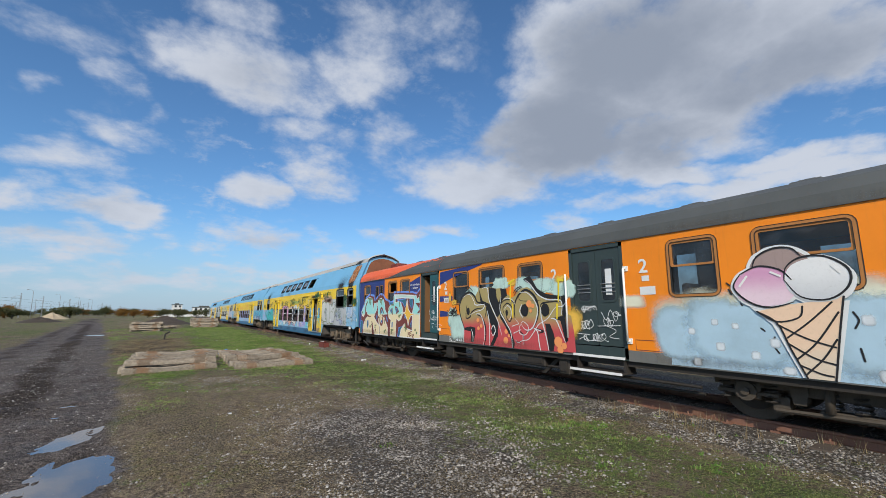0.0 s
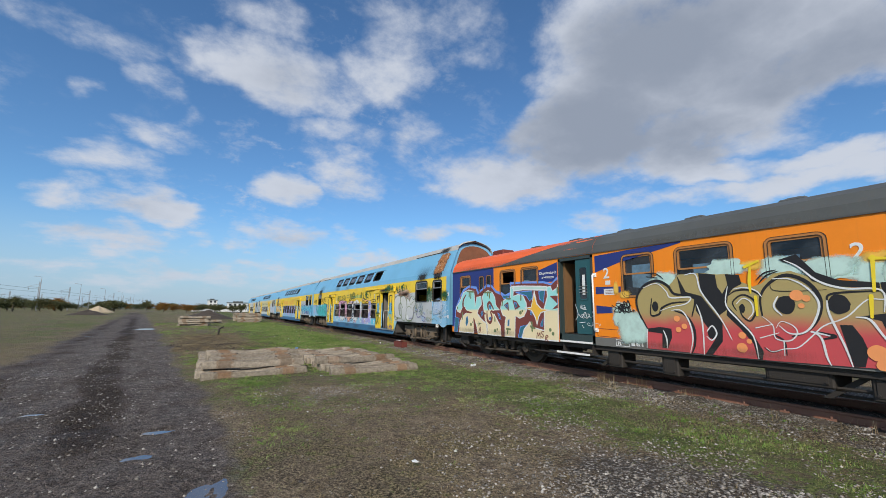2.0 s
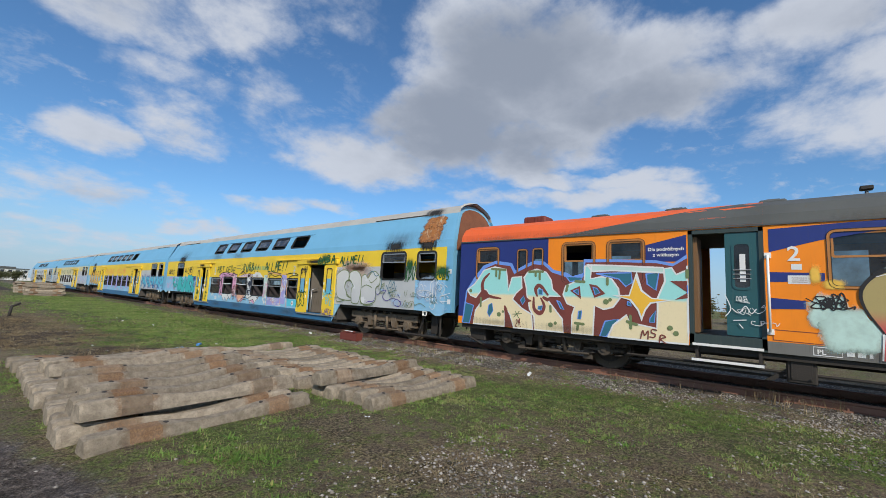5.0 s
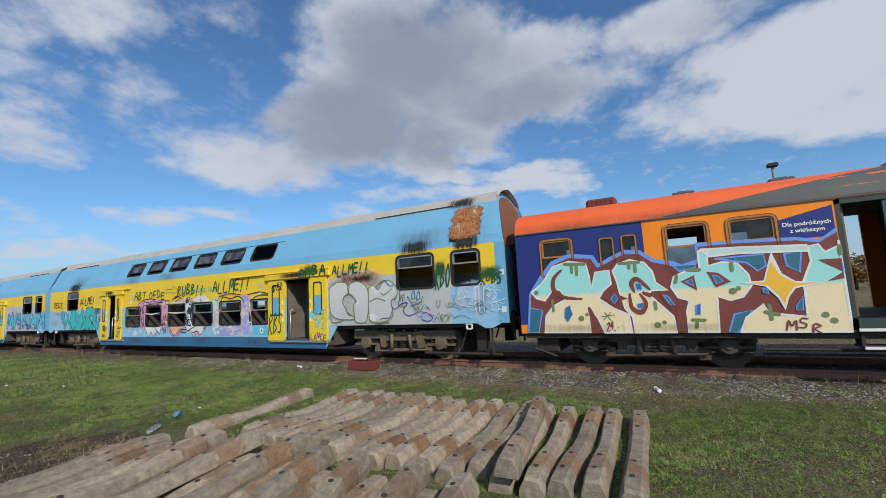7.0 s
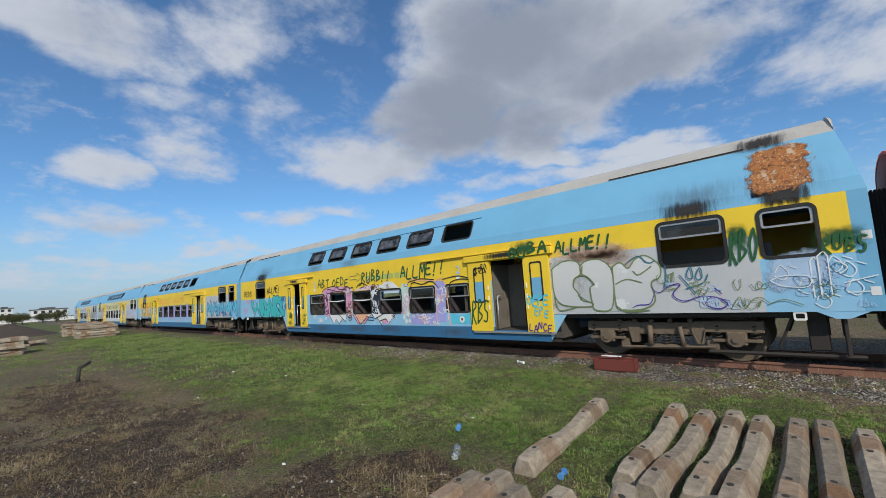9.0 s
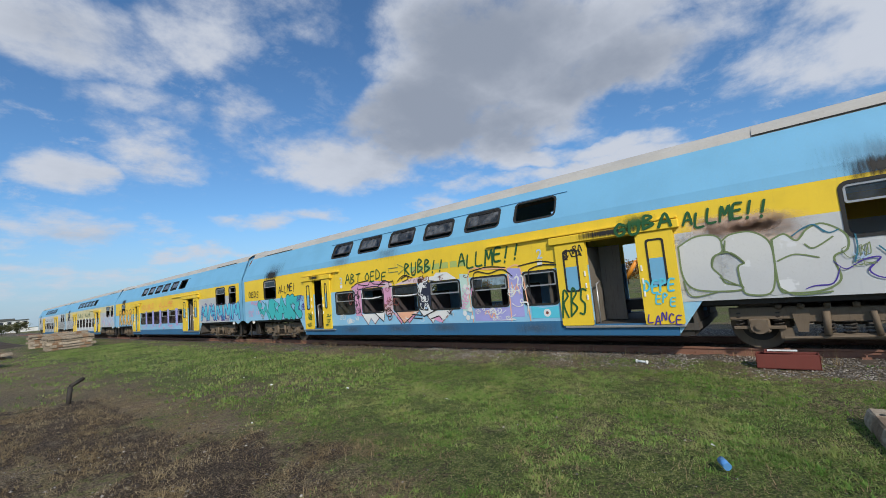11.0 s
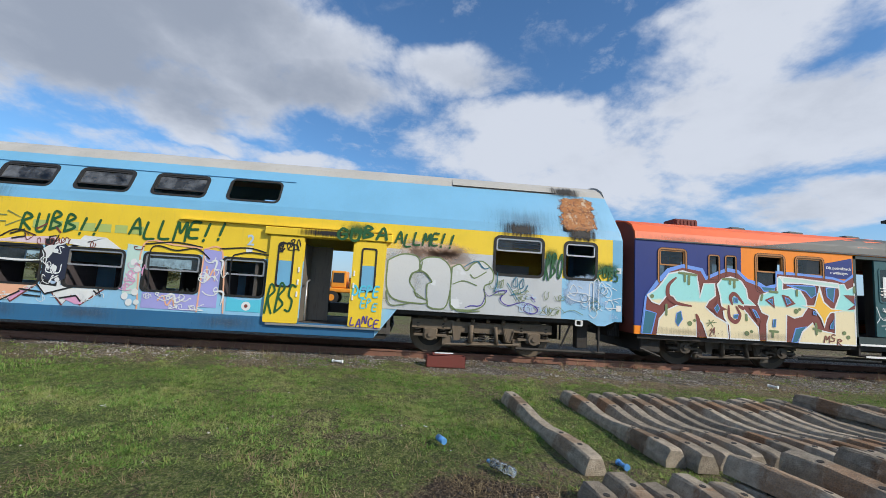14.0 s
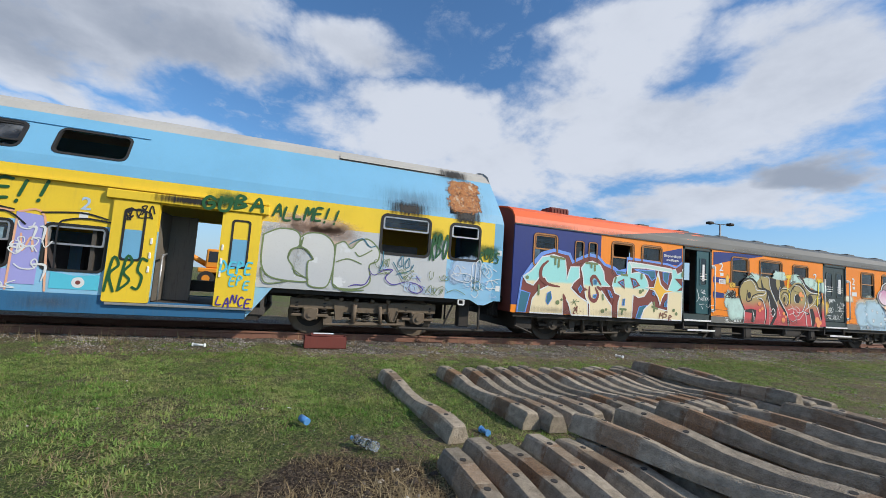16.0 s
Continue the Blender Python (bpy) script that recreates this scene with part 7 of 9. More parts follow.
strokes(A, DY, "bubble_line", "24.02,1.87 23.93,2.07 23.68,2.09 23.5,1.88|23.91,1.64 23.72,1.51 23.58,1.44|23.78,2.13 23.75,2.33|23.01,1.86 22.76,1.95 22.46,1.86|22.61,2.11 22.5,2.03 22.24,2.19|24.54,1.61 24.43,1.3 24,1.36|23.05,1.38 22.82,1.24 22.36,1.27", 0.026, OLIVE, 7, XW)
strokes(A, DY, "graffiti_line", "22.29,1.78 22.15,1.63 21.93,1.76 21.73,1.78 21.88,1.58 21.69,1.44 21.33,1.53 20.92,1.42|21.33,1.4 21.19,1.51 20.97,1.38 21.08,1.28 21.28,1.32 21.33,1.4|21.14,1.67 21.04,1.56|22.7,1.33 22.57,1.38 22.33,1.41 22.22,1.66", 0.024, PURPLE, 8, XW, taper=True)
strokes(A, DY, "graffiti_line", "22.76,2.28 22.6,2.39 22.45,2.43 22.34,2.29|22.45,2.43 22.29,2.27 22.16,2.3|21.97,2.19 21.97,1.96 22.03,1.74|21.72,1.96 21.47,1.59|21.62,1.69 21.32,1.79 21.23,1.94|21.59,1.99 21.51,2.12 21.49,1.9 21.58,1.9 21.59,1.99|21.44,1.93 21.35,2.09 21.33,1.9 21.42,1.85 21.44,1.93", 0.022, PETROL, 8, XW)
strokes(A, DY, "pale_scribble", "20.28,1.76 20.11,1.83 19.76,1.81 19.79,1.63 20.12,1.66 20.28,1.76|19.62,2.13 19.63,1.45|19.49,2.13 19.5,1.48|19.62,2.13 19.54,2.2 19.49,2.13|19.41,2.05 19.27,1.93 19.37,1.82|19.33,1.67 18.94,1.77|19.31,1.51 19.04,1.52", 0.016, SNOW, 9, XW)
strokes(A, DY, "graffiti_line", "20.9,1.29 20.77,1.49 20.73,1.31|20.69,1.46 20.68,1.31 20.57,1.44|20.53,1.34 20.45,1.41 20.5,1.29|20.35,1.34 20.13,1.42 19.88,1.32|19.68,1.61 19.54,1.66 19.45,1.53 19.58,1.43 19.68,1.53", 0.014, OLIVE, 9, XW)
patch(A, DY, "overpaint", blob(23.05, 1.45, 0.35, 0.2, 0.4, 24, 3), SILVER, 1, XW)
patch(A, DY, "overpaint", blob(23.3, 2.45, 1.1, 0.4, 0.1, 30, 3, 4), SOFT_PEACH, 0, XW)
patch(A, DY, "overpaint", blob(24.3, 1.7, 0.7, 0.9, 0.1, 30, 3, 4), SOFT_GREY, 0, XW, zmin=1.21)
patch(A, DY, "overpaint", blob(19.9, 1.9, 0.5, 0.4, 0.1, 30, 3, 4), SOFT_FROST, 1, XW, zmin=1.21)
for k, (y, z) in enumerate(((20.2, 1.9), (19.9, 1.65), (19.5, 2.0), (19.3, 1.6), (19.35, 1.9), (19.7, 1.4))):
    strokes(A, DY, "pale_scribble", f"{y},{z} {y - .08},{z + .12} {y - .18},{z - .02} {y - .1},{z - .14} {y + .02},{z - .06}|{y - .2},{z + .1} {y - .3},{z + .05}", 0.016, SNOW, 4, XW)
strokes(A, DY, "pale_scribble", "19.72,2.05 19.72,1.45|19.62,2.05 19.62,1.45|19.72,2.05 19.67,2.12 19.62,2.05", 0.02, SNOW, 4, XW)
tag(A, DY, "ALLME!!", 24.42, 22.95, 2.72, 0.28, 0.045, GREEN, 6, XW, "dark green sprayed words")
tag(A, DY, "RUBB!!", 32.55, 30.75, 2.48, 0.36, 0.055, GREEN, 4, XW, "dark green sprayed words")
tag(A, DY, "ALLME!!", 30.3, 28.1, 2.48, 0.38, 0.055, GREEN, 4, XW, "dark green sprayed words")
tag(A, DY, "ABT", 35.75, 34.8, 2.4, 0.34, 0.045, GREEN, 4, XW)
tag(A, DY, "OEDE", 34.6, 33.4, 2.42, 0.3, 0.045, GREEN, 4, XW)
tag(A, DY, "RBO", 20.85, 20.4, 2.12, 0.55, 0.04, GREEN, 6, XW)
tag(A, DY, "RUBS", 19.55, 18.98, 2.2, 0.26, 0.035, GREEN, 6, XW)
patch(A, DY, "spray_cloud", blob(19.3, 2.42, 0.45, 0.24, 0.1, 24, 2), SOFT_GREEN, 1, XW)
patch(A, DY, "spray_cloud", blob(20.68, 2.6, 0.22, 0.34, 0.1, 24, 2), SOFT_GREEN, 1, XW)
patch(A, DY, "spray_cloud", blob(25.3, 2.95, 0.5, 0.22, 0.1, 24, 2), SOFT_GREEN, 1, -1.505)
tag(A, DY, "GUBA", 25.75, 24.55, 2.74, 0.26, 0.06, GREEN, 5, -1.5)
tag(A, DY, "RBS", 27.2, 26.55, 0.95, 0.6, 0.045, GREEN, 3, -1.46)
tag(A, DY, "DEPE", 25.3, 24.68, 1.42, 0.24, 0.04, CYAN, 3, -1.46)
tag(A, DY, "EPE", 25.1, 24.7, 1.18, 0.18, 0.03, CYAN, 3, -1.46)
tag(A, DY, "LANCE", 25.3, 24.64, 0.8, 0.17, 0.026, PURPLE, 3, -1.46)
tag(A, DY, "ALLME!", 40.75, 39.25, 2.42, 0.3, 0.04, BLACK, 4, XW, "black sprayed words")
tag(A, DY, "OEDS", 43.7, 42.6, 2.35, 0.28, 0.04, BLACK, 4, XW)
tag(A, DY, "BATU", 39.2, 38.7, 1.95, 0.22, 0.025, PURPLE, 4, XW)
strokes(A, DY, "arrow", "33.3,2.62 32.85,2.62 32.85,2.52 32.5,2.7 32.85,2.86 32.85,2.76 33.3,2.76 33.3,2.62", 0.025, OLIVE, 3, XW, False)
for k in range(7):
    patch(A, DY, "lettering_bar", [(32.3 - k * 0.34, 2.52), (32.04 - k * 0.34, 2.52), (32.04 - k * 0.34, 2.7), (32.3 - k * 0.34, 2.7)], mat("faded_green_print", (0.42, 0.52, 0.16), 0.6) if k == 0 else bpy.data.materials["faded_green_print"], 0, XW)
for y in (27.75, 36.1):
    typed(A, DY, "2", y, 2.45, 0.34, FROST, XW - 0.006, "pale class number", 0.006)
    patch(A, DY, "notice", [(y, 2.28), (y - 0.14, 2.28), (y - 0.14, 2.4), (y, 2.4)], SNOW, 0, XW)
for z in (2.35, 1.45):
    patch(A, DY, "notice", [(19.05, z), (18.93, z), (18.93, z + 0.14), (19.05, z + 0.14)], SNOW, 0, XW)

# colour between and under the lower windows
gaps = [(34.82, 35.28), (33.17, 33.67), (31.52, 32.02), (29.89, 30.32), (28.21, 28.70)]
for (a, b), m in zip(gaps, (PINK, mat("pale_pink_spray", (0.72, 0.56, 0.62), 0.6), BLACK, MINT, LILAC)):
    patch(A, DY, "paint_band", [(a + 0.05, 1.0 if m == LILAC else 1.18), (b - 0.05, 1.0 if m == LILAC else 1.22), (b - 0.04, 2.3), (a + 0.04, 2.26)], m, 1, XW)
patch(A, DY, "paint_flare", [(35.5, 2.18), (33.4, 2.2), (33.2, 2.32), (34.2, 2.42), (35.1, 2.36)], PINK, 1, XW)
patch(A, DY, "paint_flare", [(33.1, 2.18), (31.6, 2.18), (31.8, 2.36), (32.6, 2.3)], bpy.data.materials["pale_pink_spray"], 1, XW)
patch(A, DY, "paint_flare", [(32.0, 1.24), (31.5, 2.1), (31.2, 2.42), (30.75, 2.4), (30.4, 2.17), (31.5, 2.17), (31.55, 1.26)], SNOW, 2, XW)
patch(A, DY, "paint_flare", [(31.95, 1.3), (31.6, 2.0), (31.62, 1.27)], BLACK, 3, XW)
for k, (y, z) in enumerate(((31.75, 1.75), (31.8, 1.5), (31.7, 1.4), (30.1, 1.9), (30.1, 1.6), (30.0, 1.25), (30.2, 1.15), (30.1, 1.02))):
    patch(A, DY, "paint_dot", blob(y, z, 0.07, 0.08, 0.1, 14, k), FROST if k < 3 else SNOW, 4, XW)
for y, m in ((34.3, SNOW), (32.6, PINK), (31.2, SNOW)):
    patch(A, DY, "paint_spike", [(y + 0.6, 1.26), (y - 0.5, 1.26), (y - 0.1, 0.92), (y + 0.1, 1.12), (y + 0.25, 0.9)], m, 1, XW)
    strokes(A, DY, "paint_line", f"{y + .62},1.27 {y + .26},0.88 {y + .1},1.1 {y - .1},0.9 {y - .55},1.27", 0.03, MAROON, 2, XW, False)
patch(A, DY, "paint_panel", [(29.85, 0.92), (28.68, 0.9), (28.68, 1.26), (29.85, 1.26)], LILAC, 1, XW)
strokes(A, DY, "paint_line", "29.92,0.9 29.95,2.3 29.3,2.34 28.7,2.3|28.62,2.3 28.25,2.25 28.1,0.9|28.66,0.9 28.64,2.2|29.5,1.1 29.4,1.2 29.3,1.0 29.2,1.15 29.15,1.0|28.55,1.9 28.5,1.6 28.4,1.85 28.35,1.6", 0.035, PEACH, 3, XW)
patch(A, DY, "paint_panel", [(28.05, 0.95), (27.3, 0.95), (27.3, 1.24), (27.7, 1.2), (28.05, 1.26)], CYAN, 1, XW)
patch(A, DY, "paint_dot", blob(27.62, 1.08, 0.1, 0.1, 0.05, 16, 1), SNOW, 2, XW)
patch(A, DY, "paint_dot", blob(27.62, 1.08, 0.04, 0.04, 0.05, 12, 1), MAROON, 3, XW)
strokes(A, DY, "paint_line", "35.4,2.25 35.0,2.4 34.4,2.44|33.9,2.2 33.6,2.36 33.3,2.3|32.9,2.3 32.6,2.46 32.2,2.35|29.9,2.32 29.3,2.4 28.7,2.33|28.3,2.32 27.7,2.38 27.3,2.3", 0.03, BLACK, 4, XW)
strokes(A, DY, "paint_gem", "35.6,1.95 35.45,2.05 35.4,1.75 35.55,1.65 35.6,1.95|33.5,1.2 33.35,1.25 33.3,1.1 33.45,1.02 33.5,1.2|32.2,2.5 32.0,2.62|31.8,2.55 31.7,2.45", 0.035, MAROON, 4, XW)

NAVY_SPRAY = mat("navy_black_spray", (0.02, 0.025, 0.05), 0.6, dirty=0.05, bump=0.03)
# flames, outlines and dark wedge round the lower windows
patch(A, DY, "paint_wedge", [(31.98, 1.63), (31.73, 2.15), (31.56, 2.2), (31.46, 2.12), (31.47, 1.45), (31.61, 1.37), (31.9, 1.42)], NAVY_SPRAY, 4, XW)
patch(A, DY, "paint_flare", [(32.03, 2.06), (31.65, 2.32), (31.12, 2.33), (31.11, 2.17), (31.56, 2.22), (31.94, 1.81)], SNOW, 4, XW)
patch(A, DY, "paint_flare", [(32.01, 1.3), (31.24, 1.31), (31.52, 1.19), (31.83, 1.1)], SNOW, 3, XW)
patch(A, DY, "paint_spike", [(33.05, 1.28), (32, 1.3), (32.34, 1.14), (32.74, 0.91)], PEACH, 3, XW)
patch(A, DY, "paint_spike", [(34.18, 1.29), (33.61, 1.34), (33.71, 0.99)], SNOW, 3, XW)
patch(A, DY, "paint_flare", [(34.99, 2.17), (34.96, 2.34), (34.44, 2.27), (34.31, 2.4), (34.16, 2.3), (33.73, 2.18)], PINK, 2, XW)
patch(A, DY, "paint_band", [(33.73, 2.13), (33.24, 2.09), (33.3, 1.63), (33.66, 1.45)], PINK, 2, XW)
patch(A, DY, "paint_flare", [(31.51, 1.05), (31.15, 1.1), (31.05, 0.93), (31.18, 0.91)], PINK, 3, XW)
strokes(A, DY, "paint_outline", "35.03,2.17 34.97,2.34 34.44,2.26 34.31,2.41 34.13,2.3 33.53,2.24|35.37,1.85 35.04,2.04 34.99,1.73 35.18,1.5 35.14,1.73 35.37,1.85|33.31,2.15 33.36,2.29 33.13,2.33 33.07,2.16 33.3,2.15|32.71,2.36 32.44,2.47 32.4,2.32 32.66,2.26|31.9,2.34 31.72,2.39 31.8,2.17 31.91,2.21 31.9,2.34|33.07,1.28 32.73,0.9 32.34,1.13|34.18,1.29 33.72,0.98 33.61,1.38|33.56,1.34 33.39,1.41 33.24,1.3 33.38,1.13 33.55,1.17 33.55,1.37|32.01,1.3 31.83,1.1 31.22,1.31|31.51,1.03 31.19,1.1 31.09,0.99|30.77,1.29 30.68,1.11 30.84,1.22|32.34,1.18 31.91,1.14 31.9,1.04 32.25,1.06", 0.034, BLACK, 6, XW, False)
strokes(A, DY, "paint_outline", "29.73,1.38 29.79,2.11 29.65,2.3 29.24,2.22 28.81,2.29 28.51,2.08|28.01,1.32 28.03,2.08 27.9,2.23 27.56,2.28 27.06,2.22|34.93,1.34 35.02,2.04 34.81,2.17 33.8,2.15 33.67,1.38|31.97,1.38 32.02,2.08 33.08,2.09", 0.03, BLACK, 6, XW)
strokes(A, DY, "paint_smear", "34.86,1.84 34.32,1.8 33.76,1.84|33.15,1.83 32.55,1.8 32.04,1.82|34.81,2.11 34.77,1.81|28.45,2.03 28.34,2.03 28.38,1.8|28.28,2.06 28.21,2.03 28.23,1.77|28.34,1.36 28.13,1.35 28.16,1.08|29.37,1.2 29.18,1.24 29.11,1.07 28.94,1.18", 0.045, SNOW, 7, XW, taper=True)
patch(A, DY, "paint_dot", blob(31.73, 2.04, 0.05, 0.05, 0.1, 14, 6.4), SNOW, 7, XW)
patch(A, DY, "paint_dot", blob(31.72, 1.67, 0.06, 0.06, 0.1, 14, 6.38), SNOW, 7, XW)
patch(A, DY, "paint_dot", blob(31.62, 1.42, 0.05, 0.05, 0.1, 14, 6.48), SNOW, 7, XW)
patch(A, DY, "paint_dot", blob(30.01, 1.75, 0.07, 0.07, 0.1, 14, 8.55), SNOW, 7, XW)
patch(A, DY, "paint_dot", blob(29.94, 1.03, 0.06, 0.06, 0.1, 14, 8.62), SNOW, 7, XW)
patch(A, DY, "paint_dot", blob(29.96, 1.91, 0.05, 0.05, 0.1, 14, 8.62), SNOW, 7, XW)
scribble(A, DY, 20.4, 22.2, 1.28, 2.1, 9, 0.012, OLIVE, 8, XW, 10)
scribble(A, DY, 20.6, 22.0, 1.3, 2.0, 8, 0.014, FROST, 7, XW, 11)
scribble(A, DY, 19.15, 20.3, 1.3, 2.05, 11, 0.009, FROST, 6, XW, 12)
scribble(A, DY, 19.2, 20.0, 1.5, 2.1, 4, 0.009, PETROL, 7, XW, 13)
scribble(A, DY, 30.5, 35.2, 0.95, 1.22, 9, 0.012, SNOW, 5, XW, 14)
scribble(A, DY, 29.5, 35.5, 2.18, 2.36, 8, 0.016, MAROON, 5, XW, 16)
scribble(A, DY, 28.75, 29.8, 0.95, 1.25, 8, 0.018, SNOW, 6, XW, 17)
for a, b in gaps:
    scribble(A, DY, a + 0.2, b - 0.02, 1.3, 2.1, 7, 0.018, (BLACK, MAROON, SNOW, PINK, SNOW)[gaps.index((a, b))], 6, XW, 18 + int(a))
scribble(A, DY, 35.0, 36.3, 0.95, 1.25, 8, 0.018, SNOW, 5, XW, 30)
scribble(A, DY, 42.4, 43.8, 1.3, 2.1, 14, 0.018, PINK, 4, XW, 31)
scribble(A, DY, 38.75, 39.3, 1.6, 2.2, 6, 0.018, PURPLE, 5, XW, 32)
scribble(A, DY, 36.8, 37.1, 0.9, 1.5, 4, 0.018, GREEN, 3, -1.46, 33)
scribble(A, DY, 26.6, 27.1, 2.3, 2.6, 4, 0.02, BLACK, 3, -1.46, 34)
scribble(A, DY, 38.0, 38.5, 0.9, 1.4, 6, 0.018, GREEN, 3, -1.46, 35)

# turquoise piece by the far end
for word in ("42.6,1.95 42.3,1.4 42.0,1.85 41.75,1.35 41.5,2.0", "41.4,1.4 41.3,2.1 40.95,1.9 41.3,1.7 40.9,1.35", "40.7,1.35 40.5,2.1 40.2,1.4|40.7,1.65 40.3,1.65", "39.95,2.1 39.95,1.35|39.6,2.1 39.95,1.75 39.55,1.35|39.4,2.0 39.1,2.15 39.3,1.6 39.05,1.4"):
    strokes(A, DY, "piece_letter_edge", word, 0.42, BLACK, 1, XW, False)
    strokes(A, DY, "piece_letter", word, 0.35, TEAL, 2, XW, False, "turquoise jagged letter")
strokes(A, DY, "piece_line", "42.6,1.75 42.2,1.35|41.9,1.7 41.6,1.45|41.2,1.9 41.05,1.5|40.5,1.9 40.3,1.5|39.8,1.9 39.5,1.5|42.3,2.1 42.0,1.9", 0.025, BLACK, 4, XW)

# soot and rust of the burnt end


def stain(car, yc, hwf, y, z, ry, rz_, m, name, label="", off=0.006):
    """A thin film that follows the wall's slope."""
    bm = bmesh.new()
    n = 8
    grid = [[bm.verts.new((-hwf(z + rz_ * (2 * j / n - 1)) - off - lift(), y + ry * s - yc, z + rz_ * (2 * j / n - 1))) for s in (-1, 1)] for j in range(n + 1)]
    for a, b in zip(grid, grid[1:]):
        bm.faces.new((a[0], a[1], b[1], b[0]))
    return part(name, bm, m, car, label)


for y, z, ry, rz_ in ((21.45, 3.26, 0.62, 0.24), (19.95, 3.26, 0.45, 0.24), (41.4, 3.26, 0.75, 0.26), (25.9, 2.83, 0.9, 0.11), (37.7, 2.83, 0.5, 0.11)):
    stain(A, DY, d_hw, y, z, ry, rz_, SOFT_SOOT, "soot_stain", "black soot streaks above the burnt opening", 0.01 if z > 3.05 else 0.106)
for y, z, ry, rz_ in ((21.3, 3.5, 1.2, 0.4), (19.9, 3.5, 0.8, 0.42), (41.2, 3.5, 1.2, 0.42)):
    stain(A, DY, d_hw, y, z, ry, rz_, SOFT_HAZE, "soot_stain", "", 0.005)
for k, (y, z) in enumerate(((31, 0.75), (35.5, 0.72), (28.0, 0.7), (33, 0.74), (36.0, 3.3), (33.4, 3.3))):
    stain(A, DY, d_hw, y, z, 0.9, 0.3 if z > 1 else 0.2, SOFT_DIRT, "dirt_stain", "", 0.004)
stain(A, DY, d_hw, 19.93, 3.26, 0.46, 0.2, SOFT_SOOT, "soot_stain", "", 0.013)
for y, z, ry, rz_ in ((19.95, 4.0, 0.52, 0.3), (19.98, 3.6, 0.5, 0.3), (19.8, 3.85, 0.3, 0.4)):
    stain(A, DY, d_hw, y, z, ry, rz_, RUST_FLAKE, "rust_patch", "flaking orange rust patch", 0.014)
stain(A, DY, d_hw, 20.2, 4.42, 0.55, 0.2, SOFT_SOOT, "soot_stain", "", 0.04)
for k, y in enumerate((1.5, 4.0, 8.5, 10.2, 15.5, 17.5)):
    stain(C, OY, o_hw, y, 3.3, 1.2, 0.12, SOFT_DIRT, "dirt_stain", "", 0.007)
    stain(C, OY, o_hw, y, 1.06, 1.2, 0.14, SOFT_DIRT, "dirt_stain", "", 0.03)

# simpler paintings on the coaches further down the row
for i, car in enumerate(dd_cars[1:], 1):
    yc = DY + 25.6 * i
    yb = 25.6 * i
    tag(car, yc, "RUBS", yb + 36, yb + 33, 2.4, 0.34, 0.05, (CORAL, GREEN, BLACK)[i - 1], 3, XW)
    tag(car, yc, "ALLME", yb + 32, yb + 29, 2.4, 0.34, 0.05, (CORAL, GREEN, BLACK)[i - 1], 3, XW)
    for k in range(5):
        y = yb + 24.2 - k * 1.05
        word = f"{y},1.4 {y - .2},2.1 {y - .5},1.6 {y - .7},2.15 {y - .8},1.4"
        strokes(car, yc, "piece_letter_edge", word, 0.26, (PURPLE, SNOW, BLACK)[i - 1], 1, XW)
        strokes(car, yc, "piece_letter", word, 0.18, (CYAN, FROST, SILVER)[i - 1], 2, XW)
    for k in range(4):
        y = yb + 42.8 - k * 1.05
        word = f"{y},1.4 {y - .1},2.4 {y - .5},2.2 {y - .2},1.9 {y - .6},1.4"
        strokes(car, yc, "piece_letter_edge", word, 0.34, BLACK, 1, XW)
        strokes(car, yc, "piece_letter", word, 0.24, (GOLD, SILVER, SILVER)[i - 1], 2, XW)
    for a, b in gaps:
        patch(car, yc, "paint_band", [(a + yb + 0.05, 1.1), (b + yb - 0.05, 1.1), (b + yb - 0.04, 2.25), (a + yb + 0.04, 2.25)], (LILAC, SNOW, SILVER)[i - 1], 1, XW)
    scribble(car, yc, yb + 19.5, yb + 24.3, 1.3, 2.3, 24, 0.02, (PURPLE, PINK, BLACK)[i - 1], 5, XW, 40 + i)
    scribble(car, yc, yb + 27.5, yb + 36.2, 0.95, 1.25, 24, 0.025, (PINK, SNOW, BLACK)[i - 1], 5, XW, 50 + i)
    stain(car, yc, d_hw, yb + 41.4, 3.26, 0.75, 0.26, SOFT_SOOT, "soot_stain", "", 0.01)
    if i == 3:
        patch(car, yc, "overpaint", [(yb + 37, 0.9), (yb + 27.3, 0.9), (yb + 27.3, 1.28), (yb + 37, 1.28)], SILVER, 1, XW)

# ---- concrete sleepers ----


